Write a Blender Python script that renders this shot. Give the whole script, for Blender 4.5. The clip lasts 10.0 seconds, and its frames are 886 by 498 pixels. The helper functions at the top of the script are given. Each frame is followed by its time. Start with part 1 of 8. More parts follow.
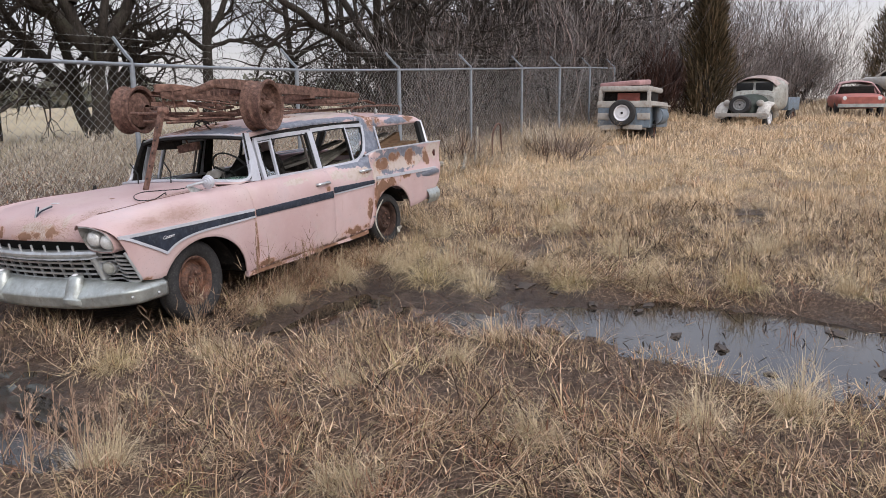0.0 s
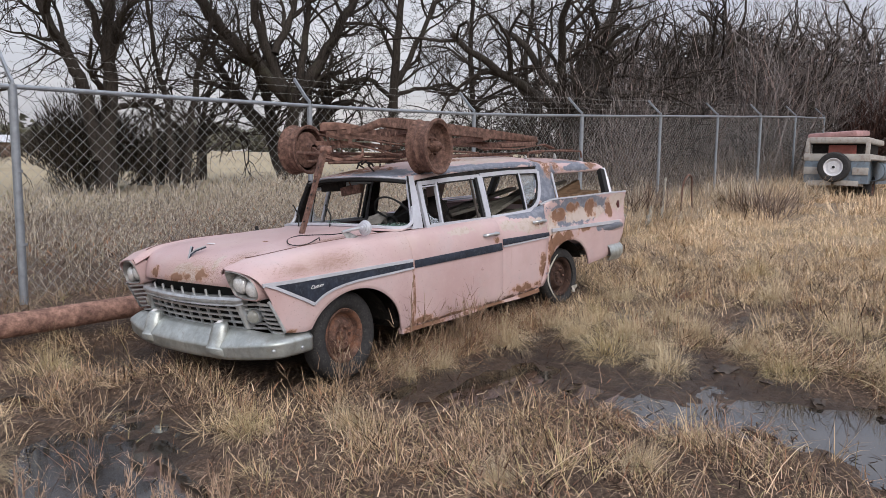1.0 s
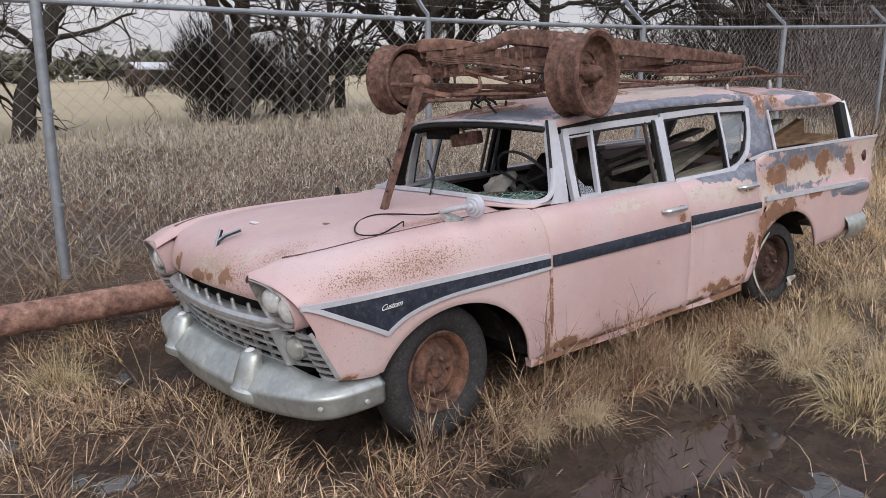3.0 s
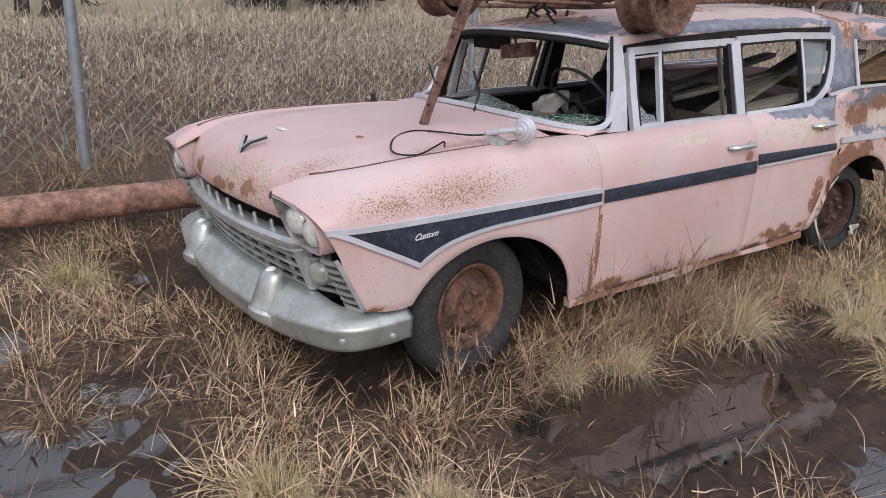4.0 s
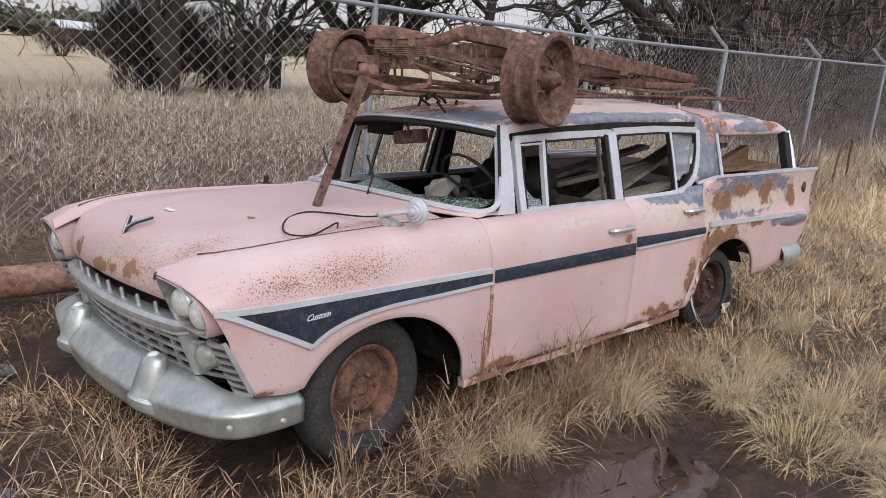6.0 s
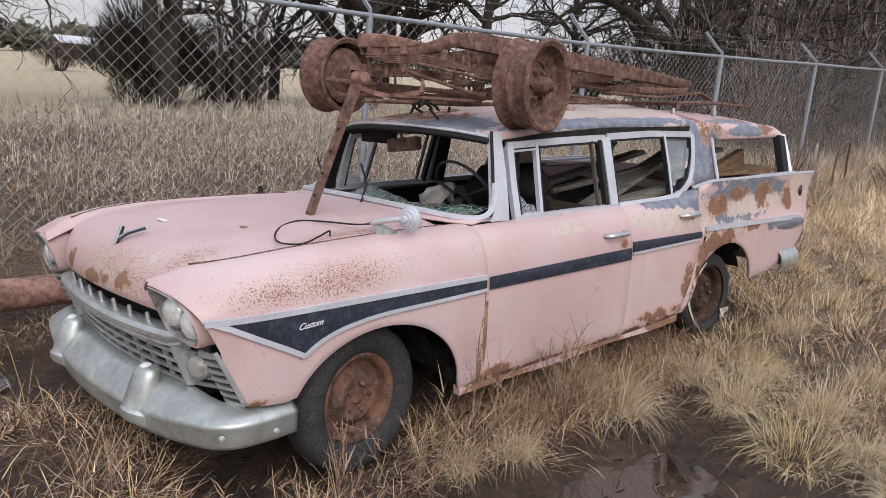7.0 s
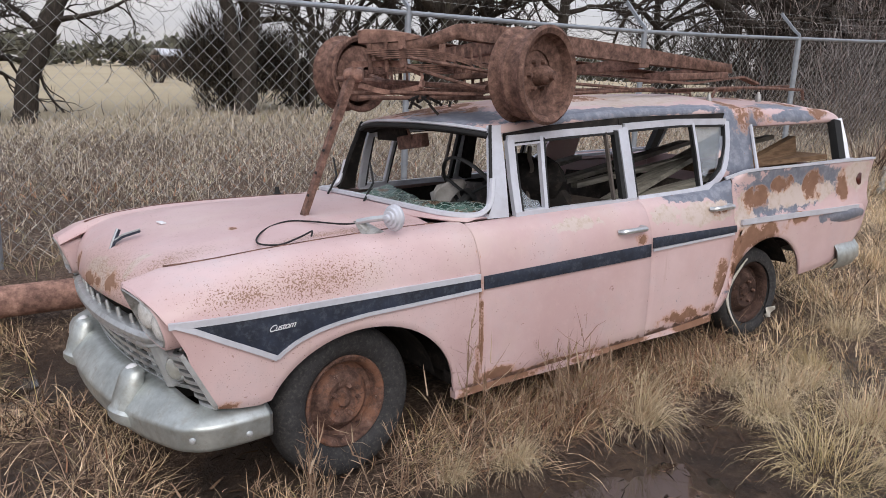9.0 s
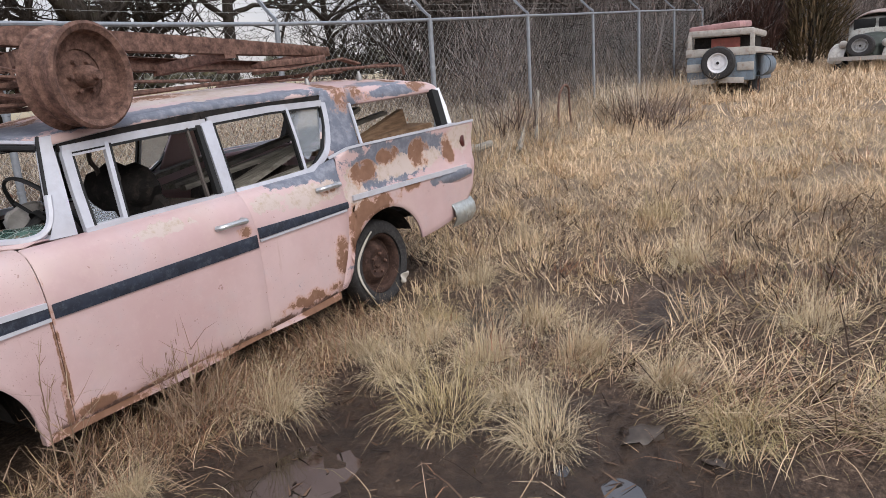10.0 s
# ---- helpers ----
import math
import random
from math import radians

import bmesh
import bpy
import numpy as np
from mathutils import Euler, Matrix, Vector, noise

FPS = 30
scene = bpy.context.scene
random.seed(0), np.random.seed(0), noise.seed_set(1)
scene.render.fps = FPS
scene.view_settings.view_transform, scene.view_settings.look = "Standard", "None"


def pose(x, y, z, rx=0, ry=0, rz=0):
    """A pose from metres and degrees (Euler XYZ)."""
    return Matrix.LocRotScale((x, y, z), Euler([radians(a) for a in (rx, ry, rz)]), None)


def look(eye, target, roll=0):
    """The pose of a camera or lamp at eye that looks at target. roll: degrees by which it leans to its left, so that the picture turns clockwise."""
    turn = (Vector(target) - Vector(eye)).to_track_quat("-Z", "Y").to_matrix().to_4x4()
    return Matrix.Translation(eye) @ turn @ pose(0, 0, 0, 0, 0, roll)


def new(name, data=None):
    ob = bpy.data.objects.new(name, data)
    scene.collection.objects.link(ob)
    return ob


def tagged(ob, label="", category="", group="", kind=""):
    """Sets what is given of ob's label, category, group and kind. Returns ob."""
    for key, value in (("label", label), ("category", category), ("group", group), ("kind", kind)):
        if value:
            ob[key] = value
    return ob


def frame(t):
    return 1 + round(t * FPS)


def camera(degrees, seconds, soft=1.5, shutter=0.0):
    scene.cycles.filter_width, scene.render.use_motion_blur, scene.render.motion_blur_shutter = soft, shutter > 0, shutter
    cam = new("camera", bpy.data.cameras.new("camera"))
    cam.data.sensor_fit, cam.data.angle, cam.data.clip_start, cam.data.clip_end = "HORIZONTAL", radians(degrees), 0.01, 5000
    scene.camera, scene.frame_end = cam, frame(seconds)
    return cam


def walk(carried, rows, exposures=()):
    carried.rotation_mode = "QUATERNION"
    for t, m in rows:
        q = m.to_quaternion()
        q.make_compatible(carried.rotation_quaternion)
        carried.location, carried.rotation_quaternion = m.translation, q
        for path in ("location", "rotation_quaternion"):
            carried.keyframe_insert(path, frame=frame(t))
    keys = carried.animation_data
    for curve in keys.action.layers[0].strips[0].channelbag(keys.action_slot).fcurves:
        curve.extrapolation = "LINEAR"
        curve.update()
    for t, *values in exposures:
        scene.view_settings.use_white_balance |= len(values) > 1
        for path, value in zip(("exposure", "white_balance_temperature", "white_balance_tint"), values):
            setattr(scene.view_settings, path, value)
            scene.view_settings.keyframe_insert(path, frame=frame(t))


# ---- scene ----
# The path was laid out in the car's own axes; LEVEL turns those upright (the car lies nose down and leans to its right).
LEVEL = Vector((-0.047, 0.10, 1.0)).rotation_difference(Vector((0, 0, 1))).to_matrix().to_4x4()
cam = camera(61.6, 10.0, soft=0.75)
PATH = [
    (0, (3.889, 5.366, 1.399), (2.202, 4.356, 1.031), -7.0),
    (0.5, (3.543, 5.194, 1.37), (2.028, 3.917, 1.096), -6.0),
    (1, (3.212, 4.901, 1.358), (1.776, 3.522, 1.169), -5.6),
    (1.5, (2.648, 4.336, 1.424), (1.117, 3.059, 1.266), -3.6),
    (2, (2.197, 4.142, 1.394), (0.686, 2.839, 1.252), -6.3),
    (2.5, (1.958, 3.965, 1.485), (0.636, 2.469, 1.373), -6.8),
    (3, (1.77, 3.513, 1.472), (0.665, 1.883, 1.124), -5.8),
    (3.2, (1.706, 3.373, 1.508), (0.642, 1.759, 0.994), -4.5),
    (4.3, (1.641, 3.233, 1.496), (0.65, 1.6, 0.904), -1.8),
    (4.5, (1.64, 3.236, 1.477), (0.629, 1.604, 0.918), -1.9),
    (5, (1.659, 3.244, 1.483), (0.533, 1.649, 1.051), -1.3),
    (5.5, (1.668, 3.255, 1.476), (0.475, 1.698, 1.087), -1.1),
    (6, (1.645, 3.259, 1.493), (0.385, 1.752, 1.116), -0.5),
    (6.2, (1.634, 3.263, 1.492), (0.364, 1.764, 1.12), -0.7),
    (7.3, (1.608, 3.271, 1.477), (0.363, 1.747, 1.124), -1.7),
    (7.5, (1.603, 3.263, 1.501), (0.39, 1.715, 1.139), -1.9),
    (8, (1.566, 3.264, 1.49), (0.468, 1.63, 1.136), -2.6),
    (8.5, (1.415, 3.323, 1.469), (0.386, 1.644, 1.121), -3.1),
    (9, (1.203, 3.445, 1.445), (0.139, 1.787, 1.099), -3.2),
    (9.5, (1.005, 3.572, 1.418), (-0.356, 2.157, 1.033), -7.3),
    (10, (0.723, 3.799, 1.332), (-0.846, 2.636, 0.901), -10.1),
]
# the clip's camera darkens its picture when much sky is in view
EXPOSURES = [(0, 0.33), (0.5, 0.33), (1, 0.25), (2, 0.12), (2.5, 0.13), (3, 0.24), (4.3, 0.32), (6, 0.34), (8, 0.36), (9, 0.32), (9.5, 0.27), (10, 0.38)]
walk(cam, [(t, LEVEL @ look(eye, target, roll)) for t, eye, target, roll in PATH], EXPOSURES)

# ---- light: a bright overcast evening sky ----
world = bpy.data.worlds.new("overcast_sky")
scene.world = world
world.use_nodes = True
wn = world.node_tree
wn.nodes.clear()


def wnode(kind, **values):
    n = wn.nodes.new(kind)
    for k, v in values.items():
        n.inputs[k].default_value = v
    return n


w_out = wnode("ShaderNodeOutputWorld")
w_bg = wnode("ShaderNodeBackground", Strength=0.12)
w_sky = wnode("ShaderNodeTexSky")
w_sky.sky_type = "NISHITA"
w_sky.sun_disc = False
w_sky.sun_elevation = radians(38)
w_sky.sun_rotation = radians(27)
w_sky.dust_density = 4.0
w_sky.air_density = 1.0
w_co = wnode("ShaderNodeTexCoord")
w_map = wnode("ShaderNodeMapping")
w_map.inputs["Scale"].default_value = (1.2, 1.2, 4.0)
w_noise = wnode("ShaderNodeTexNoise", Scale=2.2, Detail=6.0, Roughness=0.55)
w_ramp = wnode("ShaderNodeValToRGB")
w_ramp.color_ramp.elements[0].position, w_ramp.color_ramp.elements[0].color = 0.34, (0.80, 0.83, 0.93, 1)
w_ramp.color_ramp.elements[1].position, w_ramp.color_ramp.elements[1].color = 0.68, (1.16, 1.14, 1.13, 1)
# an overcast sky: pale and warm low down, brighter overhead
w_sep = wnode("ShaderNodeSeparateXYZ")
w_up = wnode("ShaderNodeValToRGB")
r = w_up.color_ramp
r.elements[0].position, r.elements[0].color = 0.0, (5.6, 5.25, 4.9, 1)
r.elements[1].position, r.elements[1].color = 1.0, (9.6, 10.0, 11.0, 1)
e = r.elements.new(0.10)
e.color = (5.1, 5.05, 5.25, 1)
e = r.elements.new(0.25)
e.color = (4.8, 4.9, 5.4, 1)
e = r.elements.new(0.5)
e.color = (4.9, 5.1, 5.8, 1)
w_clouds = wnode("ShaderNodeMixRGB", Fac=1.0)
w_clouds.blend_type = "MULTIPLY"
w_mix = wnode("ShaderNodeMixRGB", Fac=0.85)
wn.links.new(w_co.outputs["Generated"], w_sep.inputs["Vector"])
wn.links.new(w_sep.outputs["Z"], w_up.inputs["Fac"])
wn.links.new(w_up.outputs["Color"], w_clouds.inputs["Color1"])
wn.links.new(w_ramp.outputs["Color"], w_clouds.inputs["Color2"])
wn.links.new(w_co.outputs["Generated"], w_map.inputs["Vector"])
wn.links.new(w_map.outputs["Vector"], w_noise.inputs["Vector"])
wn.links.new(w_noise.outputs["Fac"], w_ramp.inputs["Fac"])
wn.links.new(w_sky.outputs["Color"], w_mix.inputs["Color1"])
wn.links.new(w_clouds.outputs["Color"], w_mix.inputs["Color2"])
wn.links.new(w_mix.outputs["Color"], w_bg.inputs["Color"])
wn.links.new(w_bg.outputs["Background"], w_out.inputs["Surface"])

sun = new("sun", bpy.data.lights.new("sun", "SUN"))
sun.data.energy = 1.4
sun.data.angle = radians(40)
sun.data.color = (1.0, 0.965, 0.94)
sun.matrix_world = look((5, 10, 9), (0, 0, 0))

# ---- materials ----
class Graph:
    """A small wrapper that wires one procedural material."""

    def __init__(self, name):
        self.m = bpy.data.materials.new(name)
        self.m.use_nodes = True
        self.t = self.m.node_tree
        self.b = self.t.nodes["Principled BSDF"]
        self.co = self.t.nodes.new("ShaderNodeTexCoord").outputs["Object"]
        self.geo = self.t.nodes.new("ShaderNodeNewGeometry")
        self.info = self.t.nodes.new("ShaderNodeObjectInfo")

    def put(self, socket, value):
        if isinstance(value, bpy.types.NodeSocket):
            self.t.links.new(value, socket)
        elif isinstance(value, tuple) and len(value) == 3 and socket.type == "RGBA":
            socket.default_value = (*value, 1)
        else:
            socket.default_value = value

    def node(self, kind, out=0, **ins):
        n = self.t.nodes.new(kind)
        for k, v in ins.items():
            self.put(n.inputs[k.replace("_", " ")], v)
        return n.outputs[out]

    def noise(self, scale, detail=4.0, rough=0.6, stretch=None, co=None, out=0):
        v = co or self.co
        if stretch:
            v = self.node("ShaderNodeMapping", Vector=v, Scale=stretch)
        return self.node("ShaderNodeTexNoise", out, Vector=v, Scale=scale, Detail=detail, Roughness=rough)

    def ramp(self, fac, stops):
        n = self.t.nodes.new("ShaderNodeValToRGB")
        r = n.color_ramp
        while len(r.elements) < len(stops):
            r.elements.new(0.5)
        for e, (p, c) in zip(r.elements, stops):
            e.position = p
            e.color = (*c, 1) if isinstance(c, tuple) else (c, c, c, 1)
        self.put(n.inputs["Fac"], fac)
        return n.outputs["Color"]

    def math(self, op, a, b=0.0, clamp=False):
        n = self.t.nodes.new("ShaderNodeMath")
        n.operation, n.use_clamp = op, clamp
        self.put(n.inputs[0], a)
        self.put(n.inputs[1], b)
        return n.outputs[0]

    def mix(self, fac, a, b, blend="MIX"):
        n = self.t.nodes.new("ShaderNodeMixRGB")
        n.blend_type = blend
        self.put(n.inputs["Fac"], fac)
        self.put(n.inputs["Color1"], a)
        self.put(n.inputs["Color2"], b)
        return n.outputs["Color"]

    def step(self, value, lo, hi):
        n = self.t.nodes.new("ShaderNodeMapRange")
        n.interpolation_type = "SMOOTHSTEP"
        self.put(n.inputs["Value"], value)
        n.inputs["From Min"].default_value, n.inputs["From Max"].default_value = lo, hi
        return n.outputs["Result"]

    def spot(self, centre, size):
        """1 in the middle of an ellipsoid, 0 at its rim."""
        inv = tuple(1 / s for s in size)
        v = self.node("ShaderNodeVectorMath", Vector=self.co)
        n = v.node
        n.operation = "SUBTRACT"
        n.inputs[1].default_value = centre
        n2 = self.t.nodes.new("ShaderNodeVectorMath")
        n2.operation = "MULTIPLY"
        self.t.links.new(v, n2.inputs[0])
        n2.inputs[1].default_value = inv
        n3 = self.t.nodes.new("ShaderNodeVectorMath")
        n3.operation = "LENGTH"
        self.t.links.new(n2.outputs[0], n3.inputs[0])
        return self.math("SUBTRACT", 1.0, n3.outputs["Value"], clamp=True)

    def spots(self, items):
        total = None
        for c, s in items:
            k = self.spot(c, s)
            total = k if total is None else self.math("MAXIMUM", total, k)
        return total

    def done(self, color, rough=0.7, metal=0.0, bump=None, strength=0.3, dist=0.01, spec=None):
        self.put(self.b.inputs["Base Color"], color)
        self.put(self.b.inputs["Roughness"], rough)
        self.put(self.b.inputs["Metallic"], metal)
        if spec is not None:
            self.b.inputs["Specular IOR Level"].default_value = spec
        if bump is not None:
            n = self.t.nodes.new("ShaderNodeBump")
            n.inputs["Strength"].default_value, n.inputs["Distance"].default_value = strength, dist
            self.t.links.new(bump, n.inputs["Height"])
            self.t.links.new(n.outputs["Normal"], self.b.inputs["Normal"])
        return self.m


def rust_color(g, scale=9.0):
    n = g.noise(scale, 8, 0.7)
    return g.ramp(n, [(0.30, (0.036, 0.021, 0.017)), (0.46, (0.098, 0.056, 0.044)), (0.60, (0.172, 0.100, 0.077)), (0.76, (0.30, 0.192, 0.150))])


def rusty(name, dark=1.0, scale=9.0):
    g = Graph(name)
    c = rust_color(g, scale)
    c = g.mix(1.0, c, (dark, dark, dark), "MULTIPLY")
    dust = g.step(g.noise(scale * 5, 5, 0.7), 0.52, 0.75)
    c = g.mix(g.math("MULTIPLY", dust, 0.30), c, (0.30, 0.185, 0.145))
    flake = g.step(g.noise(scale * 3, 6, 0.7), 0.56, 0.66)
    c = g.mix(g.math("MULTIPLY", flake, 0.28), c, (0.040, 0.027, 0.024))
    return g.done(c, 0.88, 0.0, g.noise(70, 6, 0.7), 0.5, 0.008, spec=0.25)


def scaled_rust(name):
    """Layered rust: brown ground, orange scale, pale scuffs and black pits."""
    g = Graph(name)
    c = rust_color(g, 22)
    orange = g.step(g.noise(7, 8, 0.72), 0.46, 0.58)
    c = g.mix(g.math("MULTIPLY", orange, 0.62), c, g.mix(g.noise(40, 6, 0.7), (0.17, 0.072, 0.045), (0.38, 0.190, 0.115)))
    c = g.mix(g.math("MULTIPLY", g.step(g.noise(16, 7, 0.75), 0.57, 0.66), 0.75), c, (0.048, 0.030, 0.026))
    c = g.mix(g.math("MULTIPLY", g.step(g.noise(60, 5, 0.7), 0.62, 0.72), 0.55), c, (0.46, 0.36, 0.30))
    return g.done(c, 0.88, 0.0, g.noise(45, 7, 0.75), 0.7, 0.012, spec=0.25)


def paint(name, rust=(), speckle=(), primer=(), bare=(), rust_low=None, weather=0.5):
    """Faded pink enamel; rust, fine specks, grey-blue underpaint and bare pale spots come where the lists say."""
    g = Graph(name)
    big = g.noise(1.7, 5, 0.6)
    fine = g.noise(22, 6, 0.7)
    chips = g.noise(9, 8, 0.75)
    c = g.mix(g.step(big, 0.35, 0.7), (0.520, 0.358, 0.352), (0.605, 0.450, 0.446))
    blotch = g.noise(3.6, 7, 0.7)
    c = g.mix(g.math("MULTIPLY", g.step(blotch, 0.50, 0.72), 0.42), c, (0.50, 0.428, 0.435))
    streak = g.noise(6, 4, 0.6, stretch=(1.0, 1.0, 0.12))
    c = g.mix(g.math("MULTIPLY", g.step(streak, 0.5, 0.78), 0.30), c, (0.52, 0.365, 0.325))
    c = g.mix(g.math("MULTIPLY", g.step(fine, 0.5, 0.75), 0.22), c, (0.69, 0.51, 0.49))
    c = g.mix(g.math("MULTIPLY", g.step(g.noise(2.4, 6, 0.65), 0.48, 0.66), 0.45), c, (0.58, 0.448, 0.402))
    height = fine
    rough = 0.38
    if primer:
        k = g.math("ADD", g.spots(primer), g.math("MULTIPLY", g.math("SUBTRACT", g.noise(6.5, 9, 0.72), 0.5), 1.7))
        k = g.step(k, 0.22, 0.30)
        blue = g.mix(g.step(fine, 0.4, 0.7), (0.135, 0.15, 0.19), (0.25, 0.26, 0.30))
        c = g.mix(k, c, blue)
    if bare:
        k = g.math("ADD", g.spots(bare), g.math("MULTIPLY", g.math("SUBTRACT", g.noise(14, 7, 0.75), 0.5), 1.6))
        c = g.mix(g.step(k, 0.30, 0.40), c, g.mix(g.step(fine, 0.45, 0.65), (0.55, 0.46, 0.42), (0.46, 0.365, 0.29)))
    if rust:
        k = g.math("ADD", g.math("MULTIPLY", g.spots(rust), 0.75), g.math("MULTIPLY", g.math("SUBTRACT", g.noise(5.5, 9, 0.72), 0.5), 3.0))
        k = g.math("MULTIPLY", k, g.step(g.spots(rust), 0.0, 0.18))
        halo = g.step(k, 0.08, 0.32)
        c = g.mix(g.math("MULTIPLY", halo, 0.55), c, (0.46, 0.235, 0.13))
        core = g.step(k, 0.30, 0.40)
        c = g.mix(core, c, g.mix(0.55, rust_color(g, 14), (0.32, 0.165, 0.095)))
        rough = g.math("ADD", 0.38, g.math("MULTIPLY", core, 0.50))
    if speckle:
        k = g.math("MULTIPLY", g.spots(speckle), 0.48)
        k = g.math("ADD", k, g.math("MULTIPLY", g.math("SUBTRACT", g.noise(150, 4, 0.6), 0.5), 2.4))
        c = g.mix(g.step(k, 0.36, 0.46), c, (0.20, 0.105, 0.070))
        c = g.mix(g.math("MULTIPLY", g.spots(speckle), 0.28), c, (0.45, 0.29, 0.20))
    # scattered chips, and rust that creeps up from the lower edge
    pin = g.step(g.noise(34, 4, 0.55), 0.700, 0.72)
    c = g.mix(g.math("MULTIPLY", pin, weather), c, (0.20, 0.09, 0.05))
    crumb = g.math("MULTIPLY", g.step(g.noise(95, 3, 0.6), 0.66, 0.70), g.step(blotch, 0.46, 0.62))
    c = g.mix(g.math("MULTIPLY", crumb, 0.55), c, (0.27, 0.155, 0.12))
    drip = g.math("MULTIPLY", g.step(g.noise(26, 5, 0.7, stretch=(1.0, 1.0, 0.05)), 0.60, 0.72), g.step(big, 0.45, 0.62))
    c = g.mix(g.math("MULTIPLY", drip, 0.28), c, (0.40, 0.25, 0.19))
    if rust_low:
        z = g.node("ShaderNodeSeparateXYZ", 2, Vector=g.co)
        low = g.math("ADD", g.step(z, rust_low + 0.10, rust_low), g.math("MULTIPLY", g.math("SUBTRACT", chips, 0.5), 2.0))
        c = g.mix(g.step(low, 0.72, 0.95), c, rust_color(g, 16))
    return g.done(c, rough, 0.0, height, 0.08, 0.004, spec=0.5)


def plain(name, color, rough=0.8, vary=0.3, scale=8.0, metal=0.0, bump=0.2, spec=0.4, grime=None):
    g = Graph(name)
    n = g.noise(scale, 6, 0.65)
    lo = tuple(v * (1 - vary) for v in color)
    hi = tuple(min(1, v * (1 + vary)) for v in color)
    c = g.ramp(n, [(0.3, lo), (0.7, hi)])
    if grime:
        c = g.mix(g.math("MULTIPLY", g.step(g.noise(scale * 2.7, 6, 0.7), 0.48, 0.7), 0.7), c, grime)
    return g.done(c, rough, metal, g.noise(scale * 6, 5, 0.6), bump, 0.004, spec=spec)


M_HOOD = paint("hood_paint", bare=[((0.76, 0.10, 0.85), (0.10, 0.30, 0.10)), ((0.62, 0.34, 0.90), (0.16, 0.06, 0.10))], rust=[((0.75, 0.26, 0.85), (0.09, 0.10, 0.07)), ((0.80, 0.0, 0.82), (0.05, 0.32, 0.05)), ((0.77, -0.36, 0.84), (0.06, 0.14, 0.06)), ((0.25, 0.30, 0.97), (0.03, 0.06, 0.1))],
               speckle=[((0.70, 0.12, 0.86), (0.20, 0.55, 0.14)), ((0.55, 0.50, 0.93), (0.30, 0.14, 0.10)), ((-0.1, 0.62, 1.0), (0.5, 0.06, 0.1))], weather=0.6)
M_FENDER = paint("fender_paint", rust=[((0.50, 0.9, 0.47), (0.06, 0.1, 0.035)), ((-0.59, 0.9, 0.34), (0.026, 0.2, 0.14)), ((-0.600, 0.9, 0.62), (0.009, 0.2, 0.30))],
                 speckle=[((0.12, 0.84, 0.87), (0.40, 0.3, 0.10)), ((0.40, 0.84, 0.86), (0.28, 0.3, 0.07))], rust_low=0.24)
M_DOOR = paint("door_paint", rust=[((-0.70, 0.9, 0.30), (0.14, 0.2, 0.045)), ((-1.1, 0.9, 0.275), (0.40, 0.2, 0.018)), ((-1.60, 0.9, 0.80), (0.06, 0.1, 0.04)), ((-0.615, 0.9, 0.52), (0.009, 0.2, 0.40))],
               bare=[((-1.20, 0.9, 0.92), (0.22, 0.2, 0.05))], rust_low=0.25)
M_REAR_DOOR = paint("rear_door_paint", rust=[((-2.02, 0.9, 0.325), (0.36, 0.2, 0.065)), ((-2.28, 0.9, 0.47), (0.12, 0.2, 0.17)), ((-2.25, 0.9, 0.86), (0.10, 0.2, 0.03))],
                    primer=[((-2.10, 0.86, 0.99), (0.34, 0.3, 0.075)), ((-2.34, 0.86, 0.95), (0.17, 0.3, 0.13))],
                    bare=[((-2.1, 0.9, 0.87), (0.34, 0.2, 0.09)), ((-1.80, 0.9, 0.90), (0.16, 0.2, 0.07))], rust_low=0.26)
M_QUARTER = paint("quarter_paint",
                  rust=[((-2.56, 0.9, 0.89), (0.16, 0.3, 0.10)), ((-2.80, 0.9, 0.96), (0.13, 0.3, 0.07)), ((-3.12, 0.9, 0.92), (0.13, 0.3, 0.13)), ((-3.45, 0.9, 0.90), (0.10, 0.3, 0.13)),
                        ((-2.40, 0.9, 0.52), (0.10, 0.3, 0.30)), ((-2.62, 0.9, 0.70), (0.32, 0.3, 0.09)), ((-2.95, 0.9, 0.74), (0.15, 0.3, 0.05)), ((-2.66, 0.7, 1.33), (0.14, 0.3, 0.10))],
                  primer=[((-2.9, 0.9, 0.93), (0.75, 0.3, 0.19)), ((-3.4, 0.9, 0.71), (0.32, 0.3, 0.06)), ((-2.55, 0.8, 1.2), (0.22, 0.4, 0.3))],
                  bare=[((-3.0, 0.9, 0.88), (0.6, 0.3, 0.1)), ((-2.45, 0.9, 0.8), (0.15, 0.3, 0.2)), ((-3.6, 0.9, 0.95), (0.25, 0.3, 0.15))], rust_low=0.3)
